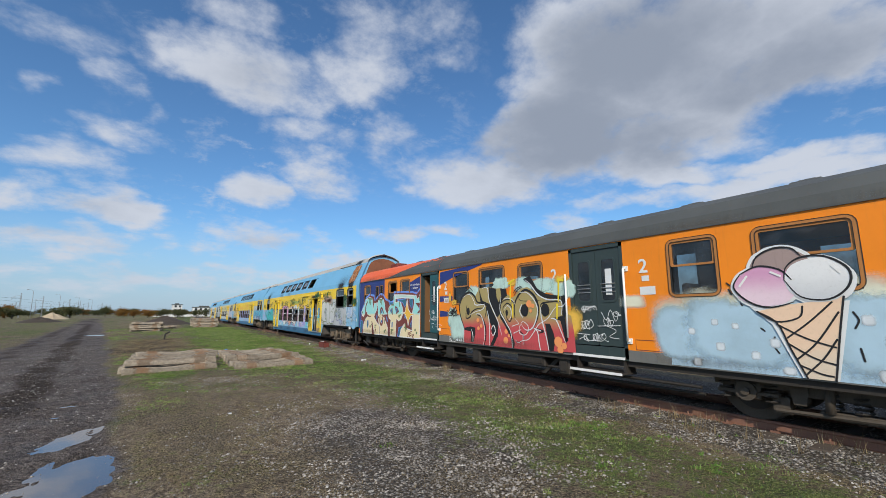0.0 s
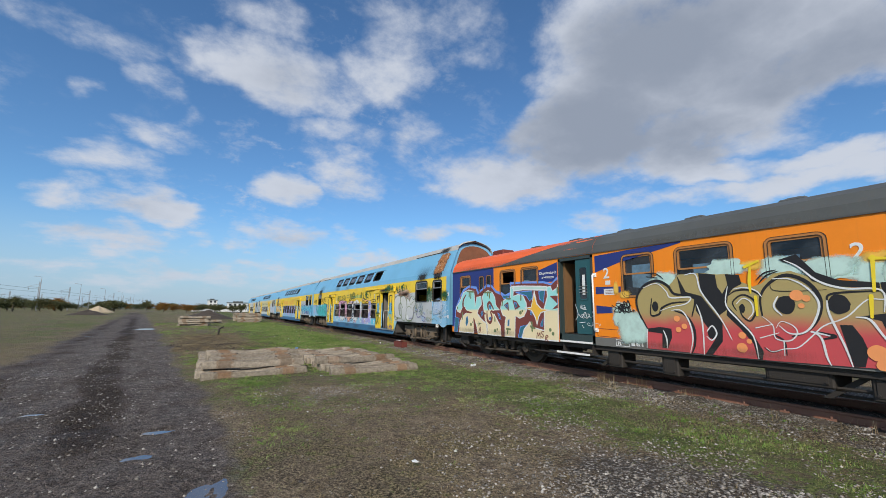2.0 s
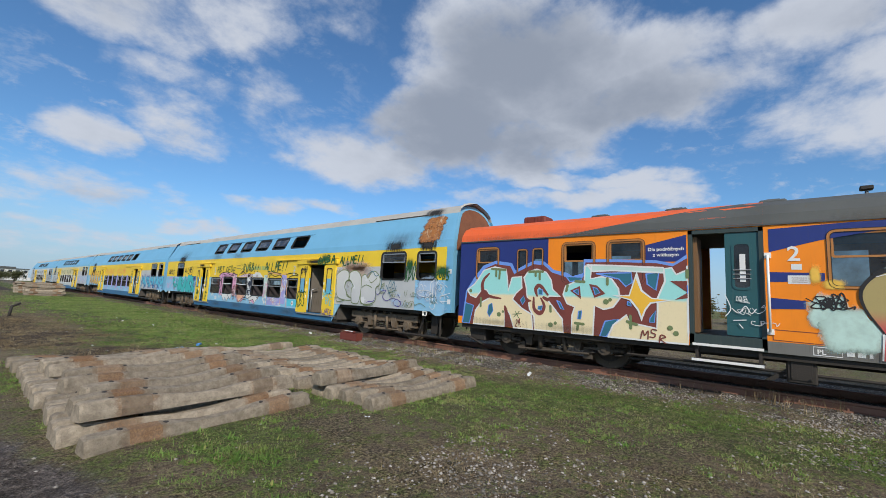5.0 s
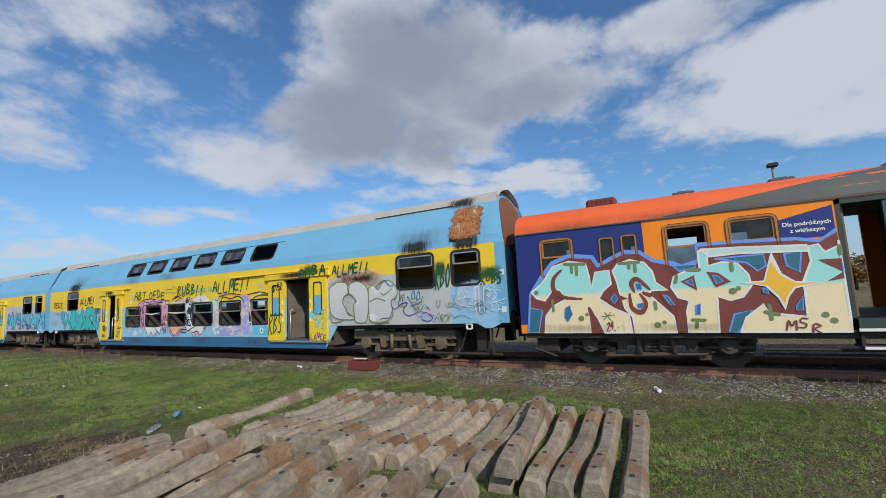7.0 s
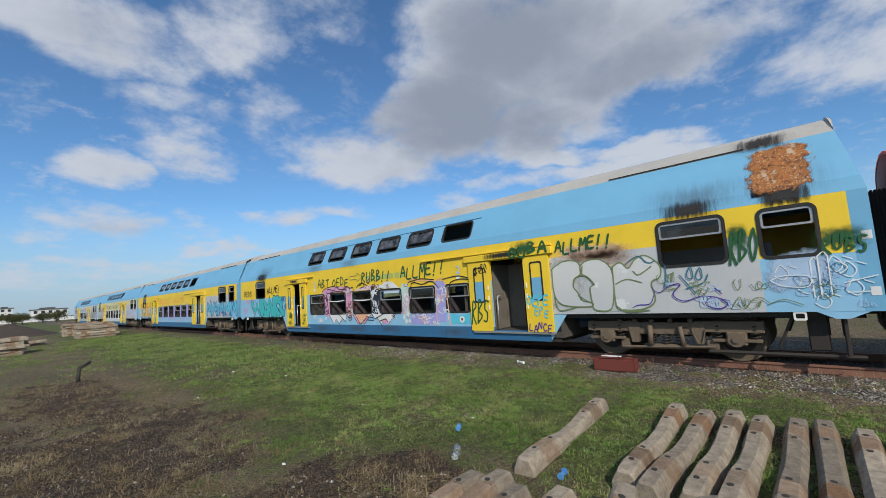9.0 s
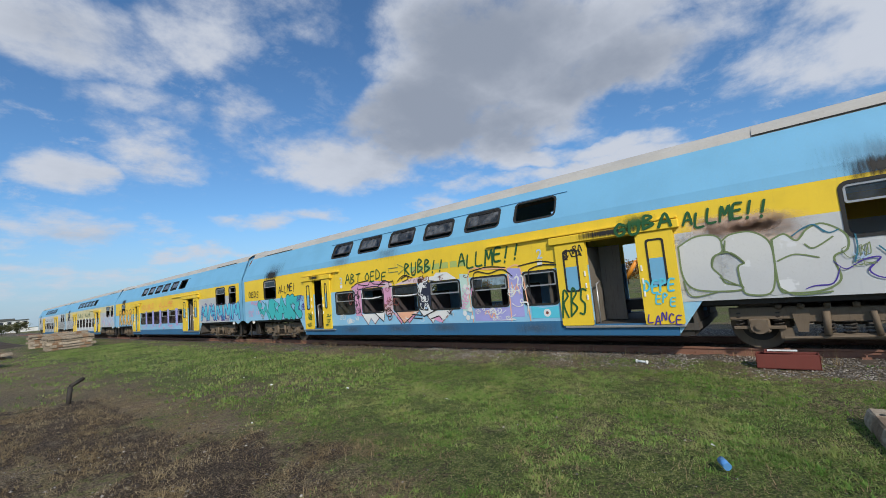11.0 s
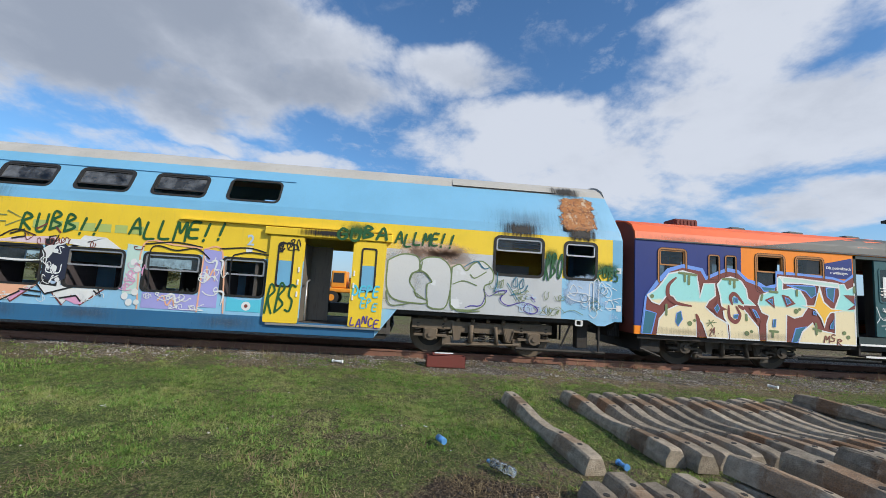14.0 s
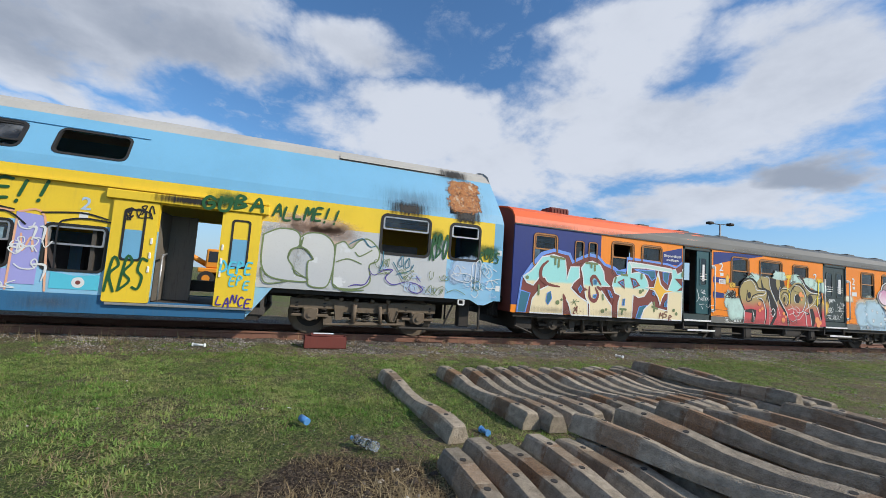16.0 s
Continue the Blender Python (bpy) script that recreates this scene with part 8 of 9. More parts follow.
def sleeper_parts(seed):
    """A worn prestressed sleeper, 2.55 m long: deep ends and rail seats, shallow waist."""
    rnd = random.Random(seed)
    stations = [-1.275, -1.24, -1.0, -0.92, -0.62, -0.5, -0.2, 0.2, 0.5, 0.62, 0.92, 1.0, 1.24, 1.275]
    tops = [0.165, 0.185, 0.195, 0.188, 0.175, 0.162, 0.125, 0.125, 0.162, 0.175, 0.188, 0.195, 0.185, 0.165]
    wids = [0.112, 0.118, 0.121, 0.121, 0.119, 0.116, 0.109, 0.109, 0.116, 0.119, 0.121, 0.121, 0.118, 0.112]
    out = []
    spans = [(0, 3, 0), (3, 4, 1), (4, 9, 0), (9, 10, 1), (10, 13, 0)]
    ringset = []
    for sx, tz, wd in zip(stations, tops, wids):
        j = lambda k: rnd.uniform(-k, k)
        ringset.append([(sx, -wd, 0.0), (sx, -wd * 0.96 + j(.006), tz * 0.4), (sx, -wd * 0.66 + j(.008), tz - 0.02 + j(.006)), (sx, -wd * 0.52, tz + j(.005)), (sx, wd * 0.52, tz + j(.005)), (sx, wd * 0.66 + j(.008), tz - 0.02 + j(.006)), (sx, wd * 0.96 + j(.006), tz * 0.4), (sx, wd, 0.0)])
    for a, b, mi in spans:
        bm = bmesh.new()
        rings = [[bm.verts.new(q) for q in ringset[i]] for i in range(a, b + 1)]
        for r0, r1 in zip(rings, rings[1:]):
            for k in range(8):
                bm.faces.new((r0[k], r0[(k + 1) % 8], r1[(k + 1) % 8], r1[k]))
        if a == 0:
            bm.faces.new(rings[0][::-1])
        if b == 13:
            bm.faces.new(rings[-1])
        out.append((bm, mi))
    holes_bm = []
    for sx in (-0.98, -0.56, 0.56, 0.98):
        bm = bmesh.new()
        rod(bm, (sx, 0.01, 0.15), (sx, 0.01, 0.198 if abs(sx) > 0.8 else 0.173), 0.026, 12)
        holes_bm.append(bm)
    return out, holes_bm


def make_sleeper(seed, label):
    ob = thing("concrete_sleeper", label, "railway sleeper", group="discarded concrete sleepers")
    pieces, holes_bm = sleeper_parts(seed)
    joined = bmesh.new()
    me_tmp = []
    for bm, mi in pieces:
        if mi == 1:
            part("rail_seat", bm, RUST_CONCRETE, ob, "rust-stained rail seat")
        else:
            me_tmp.append(bm)
    for bm in me_tmp:
        vm = {}
        for v_ in bm.verts:
            vm[v_] = joined.verts.new(v_.co)
        for f in bm.faces:
            joined.faces.new([vm[q] for q in f.verts])
        bm.free()
    part("body", joined, CONCRETE, ob)
    # solid black discs, their colour standing for the dark inside the holes
    for bm in holes_bm:
        part("bolt_hole", bm, MATT_BLACK, ob, "black disc painted as the shade in a bolt hole")
    return ob


masters = [make_sleeper(k, "weathered grey concrete sleeper with rust-stained rail seats") for k in range(3)]
rs = random.Random(5)


def lay(m):
    lay.n += 1
    if lay.n <= 3:
        masters[lay.n - 1].matrix_basis = m
        return masters[lay.n - 1]
    return copy_thing(masters[lay.n % 3], m)


lay.n = 0
lone = lay(pose(2.8, 22.26, 0.015, 0, 0, 5.0))
lone["label"] = "weathered concrete sleeper lying alone in the grass"
for i in range(18):
    lay(pose(2.98 + rs.uniform(-0.1, 0.14), 21.28 - 0.298 * i + rs.uniform(-0.02, 0.02), 0.02 + rs.uniform(-0.01, 0.012), rs.uniform(-3, 3), rs.uniform(-0.6, 0.6), rs.uniform(-1.6, 2.2) + 1.5))
top = lay(pose(2.8, 17.4, 0.195, 4, 1.0, 8))
top["label"] = "weathered concrete sleeper lying across the row"
for i in range(19):
    lay(pose(-0.1 + rs.uniform(-0.08, 0.08), 22.34 - 0.286 * i + rs.uniform(-0.03, 0.03), 0.015 + rs.uniform(-0.01, 0.012), rs.uniform(-4, 4), rs.uniform(-0.8, 0.8), rs.uniform(-2, 3) + 3))
# loose ones thrown on top of the row
for x, y, z, rx, ry, rz in ((0.02, 20.72, 0.195, 12, 0.5, 14), (0.08, 20.2, 0.2, -10, -0.8, 9), (0.2, 19.6, 0.195, 8, -1.0, 5), (0.05, 18.95, 0.195, -6, 0.5, 12), (0.1, 18.35, 0.2, 5, 1.0, 18), (0.0, 17.8, 0.2, 8, -1.0, 9), (-0.02, 17.3, 0.195, -6, 1.0, 8), (-0.02, 16.86, 0.0, 6, -0.5, 7)):
    lay(pose(x, y, z, rx, ry, rz))
for x, y, n, rz in ((-2.4, 52.0, 20, 2), (3.4, 64.0, 20, -4), (3.8, 68.0, 24, 3), (3.2, 72.0, 24, -2), (-1.2, 60.0, 6, 12)):
    for i in range(n):
        k, j = divmod(i, 4)
        lay(pose(x + rs.uniform(-0.15, 0.15), y + j * 0.7 + rs.uniform(-0.15, 0.15), 0.02 + 0.19 * k, rs.uniform(-4, 4), 0, rz + rs.uniform(-4, 4)))

# ---- small things on the ground ----
box_t = thing("steel_box", "dark red steel trough lying beside the rail", "steel box", (6.73, 23.12, 0.055), 2)
bm = bmesh.new()
for x0, x1, y0, y1, z0, z1 in ((-0.14, 0.14, -0.42, 0.42, 0, 0.02), (-0.14, -0.12, -0.42, 0.42, 0, 0.24), (0.12, 0.14, -0.42, 0.42, 0, 0.24), (-0.14, 0.14, -0.42, -0.4, 0, 0.24), (-0.14, 0.14, 0.4, 0.42, 0, 0.24)):
    box(bm, x0, x1, y0, y1, z0, z1, bev=0.004)
part("trough", bm, RED_STEEL, box_t)
bm = bmesh.new()
box(bm, -0.09, 0.09, -0.1, 0.3, 0.245, 0.29, bev=0.01)
box(bm, -0.1, -0.05, -0.15, 0.25, 0.29, 0.31, 1)
part("lid", bm, [MAROON, SNOW], box_t, "red lid with a white strip")

can = thing("drink_can", "blue drink can lying in the grass", "can", (2.14, 23.55, 0.06), 20)
bm = bmesh.new()
rod(bm, (-0.06, 0, 0.04), (0.06, 0.02, 0.05), 0.034, 16)
part("can_body", bm, CAN_BLUE, can)
bm = bmesh.new()
rod(bm, (0.06, 0.02, 0.05), (0.068, 0.0215, 0.051), 0.028, 16)
part("can_lid", bm, ALU, can, "silver can lid")
bottle = thing("plastic_bottle", "crumpled clear plastic bottle in the grass", "bottle", (1.5, 23.05, 0.05), 35)
bm = bmesh.new()
for a, b, r0, r1 in ((-0.14, -0.04, 0.042, 0.046), (-0.04, 0.05, 0.046, 0.036), (0.05, 0.11, 0.036, 0.045), (0.11, 0.16, 0.045, 0.015)):
    rod(bm, (a, 0, 0.045), (b, 0.004, 0.045), r0, 12, 0, r1)
part("bottle_body", bm, SHARD, bottle)
bm = bmesh.new()
rod(bm, (0.16, 0.004, 0.045), (0.18, 0.004, 0.045), 0.017, 10)
part("cap", bm, CAN_BLUE, bottle, "blue screw cap")
for x, y, l, r, m, nm, lb in ((6.6, 25.4, 0.2, 70, SNOW, "bone", "bleached bone-like scrap on the gravel"), (6.15, 16.05, 0.16, 20, SNOW, "plastic_bottle", "white plastic bottle on the gravel"), (1.7, 21.8, 0.1, 10, CAN_BLUE, "drink_can", "crushed blue can between the sleepers")):
    bm = bmesh.new()
    rod(bm, (-l / 2, 0, 0.03), (l / 2, 0, 0.03), 0.022, 10)
    rod(bm, (-l / 2 - 0.02, 0, 0.03), (-l / 2, 0, 0.03), 0.034, 10)
    rod(bm, (l / 2, 0, 0.03), (l / 2 + 0.02, 0, 0.03), 0.034, 10)
    solo(nm, bm, m, lb, "litter", at=pose(x, y, float(cover(np.array(x), np.array(y))[5]) + 0.01, 0, 0, r))
rl = random.Random(11)
for i in range(18):
    x, y = rl.uniform(-0.5, 6.4), rl.uniform(3, 40)
    bm = bmesh.new()
    pts = blob(0, 0, rl.uniform(0.02, 0.05), rl.uniform(0.015, 0.03), 0.6, 9, i)
    va = [bm.verts.new((a, b, 0.02 + 0.02 * rl.random())) for a, b in pts]
    bm.faces.new(va)
    bmesh.ops.solidify(bm, geom=bm.faces[:], thickness=0.004)
    solo("paper_scrap", bm, SNOW, "white scrap of paper lying on the ground", "litter", "scraps of litter", at=pose(x, y, float(cover(np.array(x), np.array(y))[5]) + 0.02, rl.uniform(-20, 20), rl.uniform(-20, 20), rl.uniform(0, 360)))

post = thing("broken_post", "short bent dark steel post in the grass", "post", (-0.6, 36.0, 0))
bm = bmesh.new()
rod(bm, (0, 0, -0.1), (0.05, 0, 0.42), 0.05, 8)
rod(bm, (0.05, 0, 0.42), (0.3, 0.1, 0.55), 0.045, 8)
part("shaft", bm, UNDER, post)


def heap(name, x, y, r, h, m, label, seed):
    bm = bmesh.new()
    rows = []
    for i in range(9):
        t_ = i / 8
        row = []
        for k in range(28):
            a = 2 * math.pi * k / 28
            rr = r * t_ * (1 + 0.25 * noise.noise(Vector((math.cos(a) * 1.5, math.sin(a) * 1.5, seed))))
            zz = h * (1 - t_) ** 1.1 * (1 + 0.25 * noise.noise(Vector((rr * math.cos(a), rr * math.sin(a), seed)))) - 0.1 * t_
            row.append(bm.verts.new((rr * math.cos(a), rr * math.sin(a), zz)))
        rows.append(row)
    for r0, r1 in zip(rows, rows[1:]):
        for k in range(28):
            bm.faces.new((r0[k], r1[k], r1[(k + 1) % 28], r0[(k + 1) % 28]))
    bmesh.ops.remove_doubles(bm, verts=bm.verts[:], dist=0.001)
    solo(name, bm, m, label, "heap", at=pose(x, y, 0))


heap("soil_heap", -1.2, 84, 4.5, 1.5, SOIL, "dark grey heap of stone and soil", 1.0)
heap("soil_heap", -24, 120, 4, 1.2, SOIL, "dark heap of earth in the field", 4.0)
heap("sand_heap", -33, 180, 4.5, 2.2, SAND, "pale heap of sand in the field", 7.0)

# ---- grass, stones ----
rng = np.random.default_rng(4)


def scatter(n, x0, x1, y0, y1, want):
    x, y = rng.uniform(x0, x1, n), rng.uniform(y0, y1, n)
    keep = rng.random(n) < want(x, y)
    return x[keep], y[keep]


def lumpy(x, y, k=0.8):
    return 0.5 + 0.5 * np.sin(x * 2.1 * k + 1.7 * np.sin(y * 1.3 * k)) * np.sin(y * 1.9 * k + 1.3 * np.sin(x * 1.1 * k))


def ground_z(x, y):
    return cover(x, y)[5]


def blades(x, y, hmin, hmax, per, lean, wide):
    x, y = np.repeat(x, per), np.repeat(y, per)
    n = len(x)
    x, y = x + rng.normal(0, 0.02, n), y + rng.normal(0, 0.02, n)
    a, h, l = rng.uniform(0, 6.283, n), rng.uniform(hmin, hmax, n), rng.uniform(0.1, lean, n)
    z = ground_z(x, y) - 0.01
    b = a + 1.57
    p0 = np.stack([x - wide * np.cos(b), y - wide * np.sin(b), z], -1)
    p1 = np.stack([x + wide * np.cos(b), y + wide * np.sin(b), z], -1)
    p2 = np.stack([x + h * l * np.cos(a), y + h * l * np.sin(a), z + h * (1 - 0.3 * l)], -1)
    return np.stack([p0, p1, p2], 1).reshape(-1, 3)


def blade_object(name, v_, m, label):
    n = len(v_) // 3
    me = bpy.data.meshes.new(name)
    me.vertices.add(len(v_)), me.loops.add(n * 3), me.polygons.add(n)
    me.vertices.foreach_set("co", v_.astype(np.float32).ravel())
    me.loops.foreach_set("vertex_index", np.arange(n * 3, dtype=np.int32))
    me.polygons.foreach_set("loop_start", np.arange(0, n * 3, 3, dtype=np.int32))
    me.polygons.foreach_set("loop_total", np.full(n, 3, dtype=np.int32))
    me.update()
    me.materials.append(m)
    return tagged(new(name, me), label, "grass", kind="stuff")


def grass_share(x, y):
    g, mud, rut, soil, stone, _ = cover(x, y)
    return np.clip((g - 0.40) * 1.7 - soil * 1.2 - mud * 3 - stone * 0.5 + 0.9 * (lumpy(x, y) - 0.5) + 0.7 * (lumpy(x, y, 2.7) - 0.5) + 0.7 * (lumpy(x + 0.3 * y, y, 7.9) - 0.5), 0.0, 1) * (1 - 0.9 * ease(x, 6.6, 7.0)) * (0.5 + 0.5 * ease(y, 13.0, 19.0))


gx_, gy_ = scatter(230000, -2.5, 7.2, 2, 30, grass_share)
fx_, fy_ = scatter(60000, -8, 7.2, 30, 62, grass_share)
blade_object("grass", np.concatenate([blades(gx_, gy_, 0.02, 0.055, 5, 2.4, 0.0065), blades(fx_, fy_, 0.05, 0.11, 3, 0.9, 0.012)]), GRASS, "short patchy green grass on the ground")


tuft_x, tuft_y = scatter(42000, -2.0, 7.1, 3, 34, lambda x, y: np.clip(grass_share(x, y) * 0.55 + 0.10 * ease(x, 5.2, 6.0), 0, 1) * (lumpy(x, y, 5.3) > 0.5))
blade_object("grass_tufts", blades(tuft_x, tuft_y, 0.03, 0.075, 14, 2.4, 0.010), TUFT, "bright green tufts in the grass")


def straw_share(x, y):
    g, mud, rut, soil, stone, _ = cover(x, y)
    return np.clip(0.2 + 1.0 * soil + 0.35 * gauss(x, 0, 6.0, 0, 0.8, 1e9) + 0.5 * (lumpy(x, y, 1.6) - 0.5) - mud * 2 + 2.6 * np.clip(rut - 0.35, 0, 1) * mottle(x, y, 2.0), 0.0, 1) * (1 - 0.6 * ease(x, 6.8, 7.2))


sx_, sy_ = scatter(190000, -6.5, 7.4, 2, 36, straw_share)
tall_x, tall_y = scatter(5000, 6.7, 7.75, 1, 45, lambda x, y: np.clip(lumpy(x * 3, y, 1.4) - 0.62, 0, 1) * 1.4)
blade_object("dry_grass", np.concatenate([blades(sx_, sy_, 0.015, 0.06, 3, 2.2, 0.004), blades(tall_x, tall_y, 0.1, 0.38, 5, 0.7, 0.004)]), DRY_GRASS, "dry straw-coloured grass and stalks")


def stones(name, x, y, smin, smax, m, label):
    n = len(x)
    base = np.array([(1, 0, 0), (0, 1, 0), (-1, 0, 0), (0, -1, 0), (0, 0, 0.6), (0, 0, -0.6)])
    v_ = base[None] * rng.uniform(0.6, 1.3, (n, 6, 1)) * (smin + (smax - smin) * rng.random((n, 1, 1)) ** 2.5)
    a = rng.uniform(0, 6.283, n)
    ca, sa = np.cos(a)[:, None], np.sin(a)[:, None]
    vx, vy = v_[..., 0] * ca - v_[..., 1] * sa, v_[..., 0] * sa + v_[..., 1] * ca
    zz = ground_z(x, y)
    v_ = np.stack([vx + x[:, None], vy + y[:, None], v_[..., 2] + zz[:, None]], -1).reshape(-1, 3)
    f = np.array([(0, 1, 4), (1, 2, 4), (2, 3, 4), (3, 0, 4), (1, 0, 5), (2, 1, 5), (3, 2, 5), (0, 3, 5)])
    f = (f[None] + 6 * np.arange(n)[:, None, None]).reshape(-1, 3)
    me = bpy.data.meshes.new(name)
    me.vertices.add(len(v_)), me.loops.add(f.size), me.polygons.add(len(f))
    me.vertices.foreach_set("co", v_.astype(np.float32).ravel())
    me.loops.foreach_set("vertex_index", f.astype(np.int32).ravel())
    me.polygons.foreach_set("loop_start", np.arange(0, f.size, 3, dtype=np.int32))
    me.polygons.foreach_set("loop_total", np.full(len(f), 3, dtype=np.int32))
    me.update()
    me.materials.append(m)
    return tagged(new(name, me), label, "gravel", kind="stuff")


def stone_share(x, y):
    g, mud, rut, soil, stone, _ = cover(x, y)
    return np.clip(0.06 + stone * 1.3 * (0.35 + 0.65 * lumpy(x, y, 2.2)) + soil * 0.06 - 0.12 * g + 0.05 * mud + 0.04 * rut, 0.006, 1)


qx, qy = scatter(420000, -5.5, 7.6, 2, 32, stone_share)
stones("gravel", qx, qy, 0.006, 0.027, CHIPS, "grey crushed stone and pebbles strewn on the ground")
wx, wy_ = scatter(700, 0, 6.6, 14, 34, lambda x, y: np.clip(lumpy(x, y, 3.1) - 0.55, 0, 1))
stones("white_flowers", wx, wy_, 0.006, 0.014, SNOW, "tiny white daisies in the grass")["category"] = "flowers"

clod_x, clod_y = scatter(70000, -6.5, 3.5, 9, 38, lambda x, y: np.clip(cover(x, y)[3] * (y > 20) - 0.35, 0, 1) + 0.7 * np.clip(cover(x, y)[2] - 0.3, 0, 1) * mottle(x, y, 2.0))
stones("soil_clods", clod_x, clod_y, 0.008, 0.045, SOIL, "dark brown clods of turned soil")["category"] = "soil"
mat_x, mat_y = scatter(36000, -2.5, 4.0, 20, 38, lambda x, y: np.clip(1.8 * cover(x, y)[3] * (lumpy(x, y, 2.4) - 0.3), 0, 1))
blade_object("withered_grass", blades(mat_x, mat_y, 0.04, 0.12, 7, 3.2, 0.004), DRY_GRASS, "matted withered grass on turned soil")

# ---- distance ----


def crown(seed, r, h, n, leaf):
    rr = np.random.default_rng(seed)
    c = rr.normal(0, 1, (22, 3))
    c = c / np.linalg.norm(c, axis=1)[:, None] * rr.uniform(0.25, 0.85, (22, 1)) * np.array([r, r, h / 2])
    k = rr.integers(0, 22, n)
    p_ = c[k] + rr.normal(0, 0.24, (n, 3)) * np.array([r, r, h / 2]) * 0.8
    d1, d2 = rr.normal(0, 1, (n, 3)), rr.normal(0, 1, (n, 3))
    d1, d2 = d1 / np.linalg.norm(d1, axis=1)[:, None] * leaf, d2 / np.linalg.norm(d2, axis=1)[:, None] * leaf
    return np.stack([p_ - d1, p_ + d2, p_ + d1], 1).reshape(-1, 3)


tree_me = []
for k, (m, seed) in enumerate(((LEAF_GREEN, 1), (LEAF_GOLD, 2), (LEAF_GREEN, 3), (LEAF_GOLD, 5))):
    v_ = crown(seed, 1.0, 2.0, 1500, 0.10)
    me = bpy.data.meshes.new("crown")
    me.from_pydata(v_.tolist(), [], np.arange(len(v_)).reshape(-1, 3).tolist())
    me.materials.append(m)
    bm = bmesh.new()
    rod(bm, (0, 0, -1.6), (0.02, 0, -0.3), 0.07, 8, 0, 0.045)
    for a in range(5):
        rod(bm, (0.02, 0, -0.5 + 0.1 * a), (0.5 * math.cos(a * 2.2), 0.5 * math.sin(a * 2.2), 0.1 + 0.12 * a), 0.03, 6, 0, 0.01)
    tree_me.append((me, mesh_of("trunk", bm, BARK)))
rt = random.Random(3)


def tree(x, y, r, h, kind, label):
    r, h = 0.8 * r, 0.72 * h
    ob = thing("tree" if h > 3 else "bush", label, "tree" if h > 3 else "bush", (x, y, 0), group="far trees and bushes")
    for name, me in zip(("crown", "trunk"), tree_me[kind]):
        o = new(name, me)
        o.parent = ob
        o.matrix_basis = pose(0, 0, h * 0.55, 0, 0, rt.uniform(0, 360)) @ Matrix.Diagonal((r, r, h * 0.45, 1))


for i in range(9):
    tree(-16 + i * 3.2 + rt.uniform(-1, 1), 195 + rt.uniform(-8, 10), rt.uniform(2.2, 3.4), rt.uniform(4.2, 6.5), 1 if i < 4 else rt.choice((0, 1, 2)), "autumn bush with orange and olive leaves at the field's edge")
for i in range(26):
    tree(-150 + i * 5.0 + rt.uniform(-2, 2), 250 + rt.uniform(-30, 30) - 3.5 * (i < 8), rt.uniform(3.5, 6), rt.uniform(5, 9), rt.choice((0, 2, 3, 0)), "distant tree with green and yellowing leaves")
for i in range(14):
    tree(-92 + i * 3.4 + rt.uniform(-2, 2), 150 + i * 4 + rt.uniform(-6, 6), rt.uniform(3.0, 4.6), rt.uniform(5.5, 8.5), rt.choice((0, 2, 3)), "distant tree with green and yellowing leaves behind the masts")
for i in range(34):
    tree(-130 + i * 4.4 + rt.uniform(-2, 2), 400 + rt.uniform(-20, 20), rt.uniform(4, 7), rt.uniform(5, 9), rt.choice((0, 2, 3)), "low far tree on the horizon")
for i in range(10):
    tree(38 + i * 6 + rt.uniform(-2, 2), 330 + rt.uniform(-10, 10), rt.uniform(3.5, 5), rt.uniform(6, 10), rt.choice((0, 2)), "distant green tree beside the flats")
for i in range(16):
    tree(60 + rt.uniform(-6, 12), -40 + i * 9 + rt.uniform(-3, 3), rt.uniform(3, 4.5), rt.uniform(4.5, 6.5), rt.choice((0, 2, 3)), "distant tree behind the coaches")

for i in range(20):
    x, y = (-58 + 1.6 * (i % 3), 160 + i * 22) if i % 2 == 0 else (-86, 172 + i * 22)
    h = 10.5 if i % 2 == 0 else 9.0
    ob = thing("catenary_mast", "grey overhead-line mast with cross arm beside distant tracks", "mast", (x, y, 0), group="overhead-line masts")
    bm = bmesh.new()
    box(bm, -0.2, -0.08, -0.09, 0.09, 0, h), box(bm, 0.08, 0.2, -0.09, 0.09, 0, h)
    for k in range(int(h / 0.7)):
        box(bm, -0.1, 0.1, -0.05, 0.05, 0.5 + 0.7 * k, 0.62 + 0.7 * k)
    part("shaft", bm, GALV, ob)
    bm = bmesh.new()
    rod(bm, (0, 0, h - 2.2), (-3.2, 0, h - 1.8), 0.06, 6)
    rod(bm, (0, 0, h - 0.8), (-3.2, 0, h - 1.8), 0.04, 6)
    rod(bm, (-2.8, 0, h - 1.9), (-2.8, 0, h - 3.0), 0.05, 6)
    part("cross_arm", bm, GALV, ob)
for i in range(6):
    x, y = -54, 150 + i * 52
    ob = thing("street_lamp", "tall grey lamp post beside distant tracks", "lamp post", (x, y, 0), group="yard lamp posts")
    bm = bmesh.new()
    rod(bm, (0, 0, 0), (0, 0, 12), 0.13, 8, 0, 0.07)
    rod(bm, (0, 0, 12), (-1.6, 0, 12.3), 0.05, 6)
    part("pole", bm, GALV, ob)
    bm = bmesh.new()
    box(bm, -2.2, -1.5, -0.15, 0.15, 12.2, 12.35, bev=0.03)
    part("lamp_head", bm, GALV, ob)
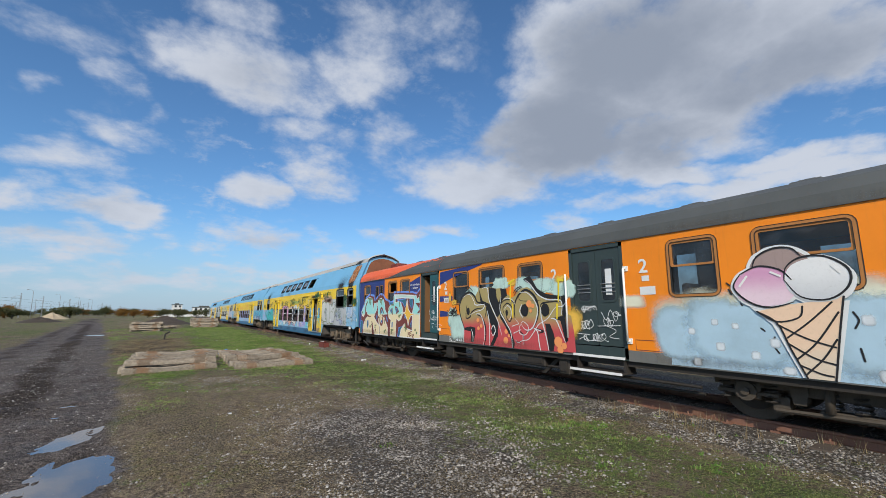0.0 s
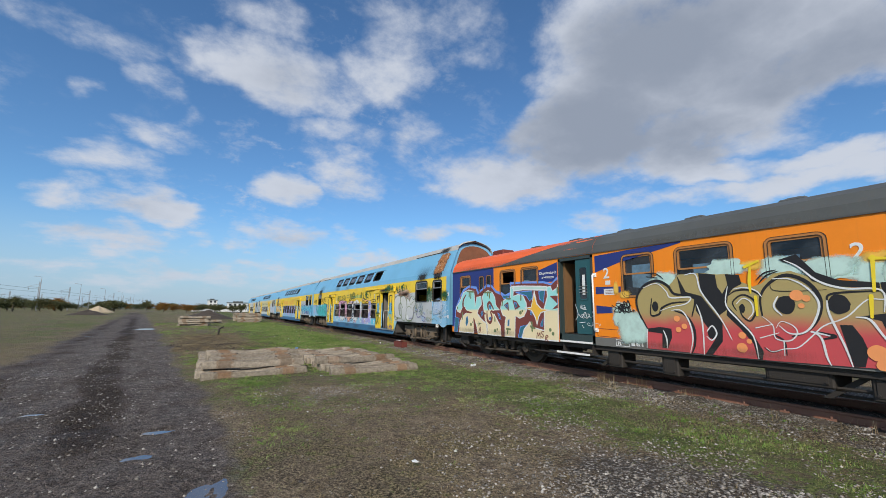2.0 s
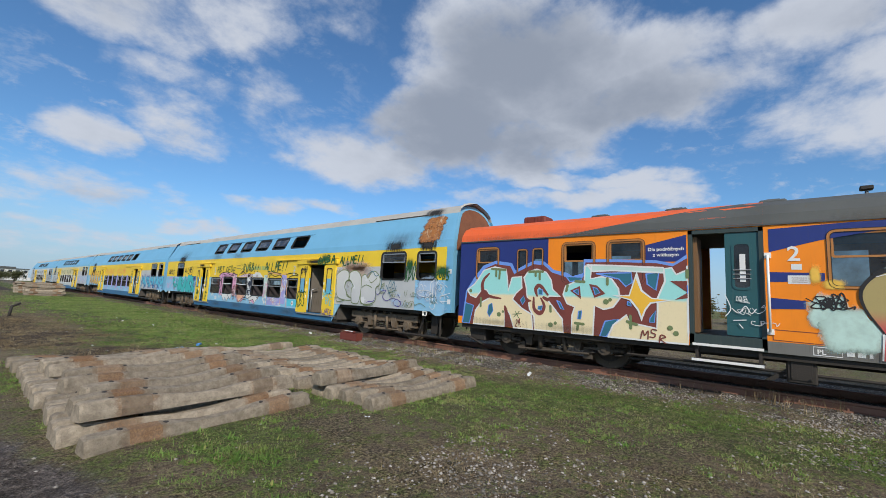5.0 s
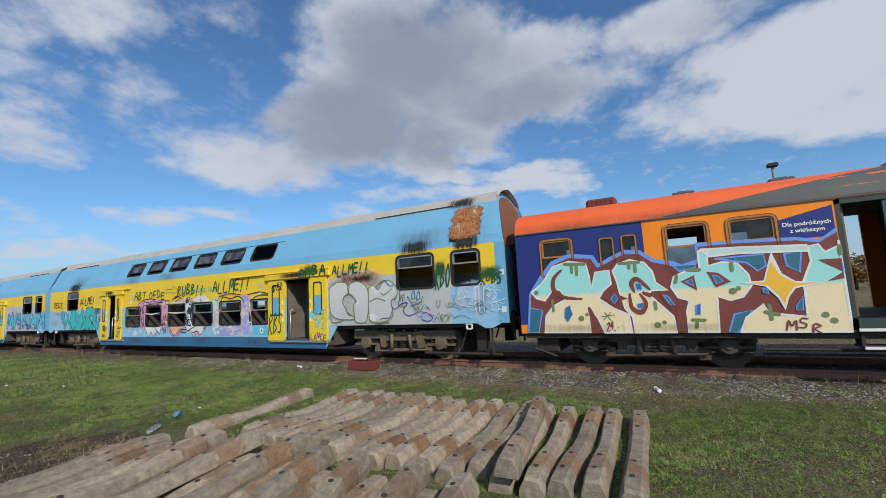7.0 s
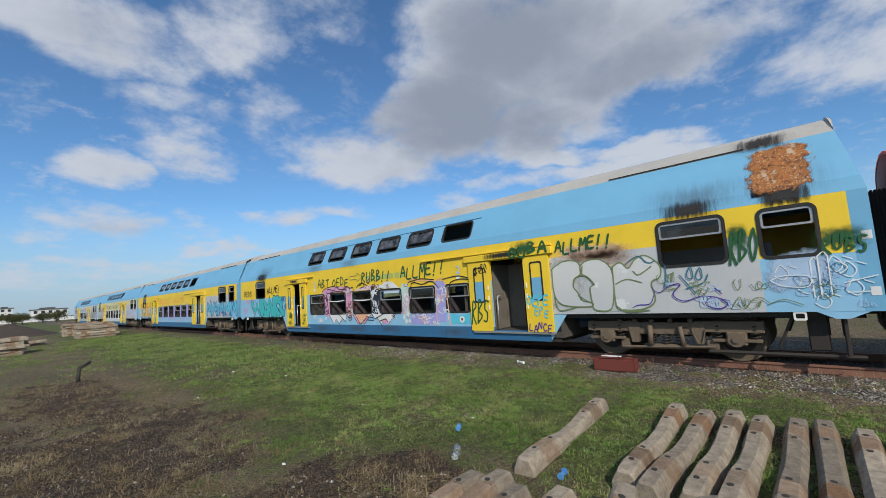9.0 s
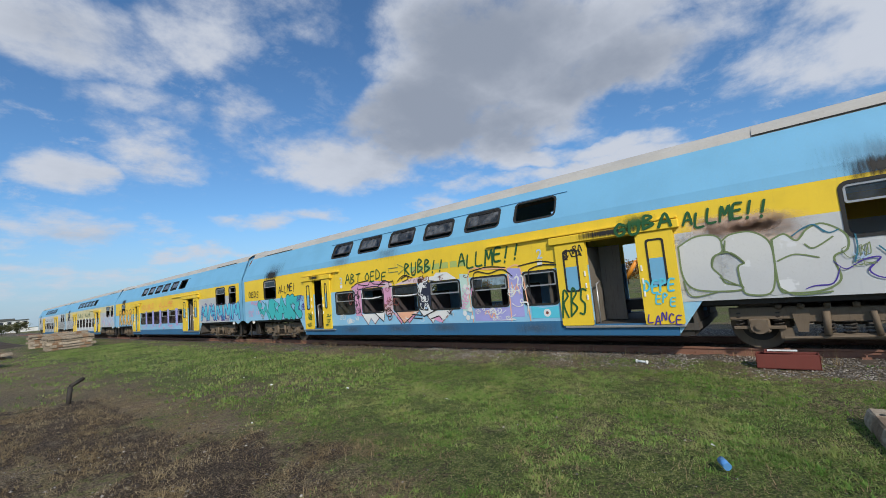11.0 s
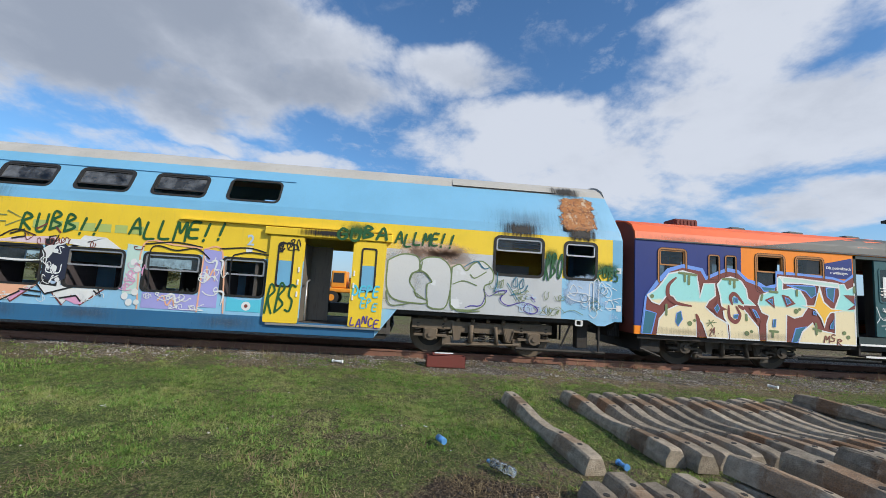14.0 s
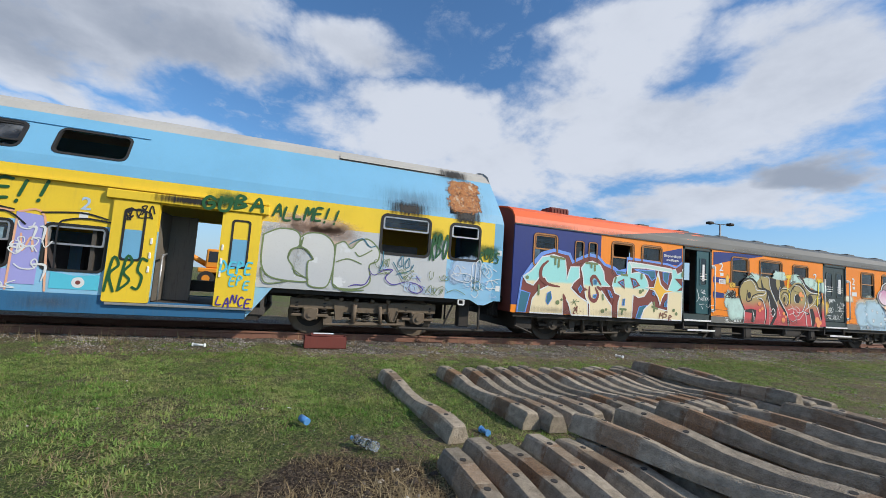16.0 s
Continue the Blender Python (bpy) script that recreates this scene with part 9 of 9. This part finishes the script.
for x, z0 in ((-61, 8.5), (-61, 7.3), (-89, 7.2), (-89, 6.0)):
    bm = bmesh.new()
    rod(bm, (x, 110, z0), (x, 600, z0), 0.03, 5)
    solo("overhead_wire", bm, UNDER, "thin overhead line wire along the distant tracks", "wire", "overhead wires")
for x, y, h, dbl in ((39, 7.2, 10.8, False), (34, -24, 11.2, True)):
    ob = thing("yard_lamp", "grey floodlight pole behind the coaches", "lamp post", (x, y, 0), group="floodlight poles")
    bm = bmesh.new()
    rod(bm, (0, 0, 0), (0, 0, h), 0.16, 10, 0, 0.1)
    part("pole", bm, GALV, ob)
    for s in (-1, 1) if dbl else (0,):
        bm = bmesh.new()
        if dbl:
            rod(bm, (0, 0, h), (0.3 * s, 1.3 * s, h + 0.1), 0.05, 6)
        box(bm, 0.3 * s - 0.3, 0.3 * s + 0.3, 1.3 * s - 0.35, 1.3 * s + 0.35, h - 0.05, h + 0.25, bev=0.05)
        part("floodlight", bm, UNDER, ob)


def flats(x, y, w_, d, storeys, rz, label):
    ob = thing("apartment_building", label, "building", (x, y, 0), rz, group="distant flats")
    h = storeys * 3.0
    bm = bmesh.new()
    box(bm, -w_ / 2, w_ / 2, 0, d, 0, h)
    part("wall", bm, RENDER_WHITE, ob)
    bm = bmesh.new()
    box(bm, -w_ / 2 - 0.4, w_ / 2 + 0.4, -0.4, d + 0.4, h, h + 0.5)
    box(bm, -w_ / 4, w_ / 6, 2, d - 2, h + 0.5, h + 1.4)
    part("roof", bm, ROOF_GREY, ob, "dark flat roof")
    wb = bmesh.new()
    box(wb, -0.8, 0.8, -0.06, 0.05, 0, 1.6)
    wm = mesh_of("window", wb, DARK_PANE)
    for s in range(storeys):
        for k in range(int(w_ / 3.2)):
            o = new("window", wm)
            o.parent = ob
            o.location = (-w_ / 2 + 2.0 + 3.2 * k, 0, 0.9 + 3.0 * s)


flats(18.5, 362, 16, 12, 2, 0, "white two-storey flats with a dark flat roof")
flats(1, 430, 7, 10, 3, 5, "pale distant block of flats behind trees")
bm = bmesh.new()
for k in range(24):
    box(bm, -10 + 2.5 * k, -7.55 + 2.5 * k, 268, 268.25, 0, 1.5)
solo("concrete_fence", bm, RENDER_WHITE, "long pale concrete fence across the field", "fence", kind="structure")

# wheeled loader behind the coach, seen through the open doors
ldr = thing("wheel_loader", "orange wheeled construction machine parked behind the coaches", "construction machine", (37.5, 30.2, 0), 90)
bm = bmesh.new()
box(bm, -2.4, 1.6, -1.1, 1.1, 1.1, 1.5, bev=0.08)
box(bm, -2.4, -0.6, -1.0, 1.0, 1.5, 2.5, bev=0.15)
part("body", bm, PLANT_ORANGE, ldr)
bm = bmesh.new()
box(bm, -0.3, 1.1, -0.9, 0.9, 1.5, 3.1, bev=0.1)
cabin = part("cab", bm, PLANT_ORANGE, ldr)
for s in (-1, 1):
    bm = bmesh.new()
    box(bm, -0.1, 0.9, s * 0.91 - 0.01, s * 0.91 + 0.01, 2.0, 2.9, bev=0.006)
    part("pane", bm, DARK_PANE, cabin)
bm = bmesh.new()
rod(bm, (1.2, 0, 1.8), (3.2, 0, 2.9), 0.22, 8)
rod(bm, (3.2, 0, 2.9), (4.4, 0, 1.2), 0.18, 8)
part("boom", bm, PLANT_ORANGE, ldr)
for x in (-1.6, 0.9):
    for s in (-1, 1):
        bm = bmesh.new()
        rod(bm, (x, s * 0.8, 0.62), (x, s * 1.2, 0.62), 0.62, 20)
        rod(bm, (x, s * 1.2, 0.62), (x, s * 1.23, 0.62), 0.3, 16, 1)
        part("wheel", bm, [RUBBER, PLANT_ORANGE], ldr)
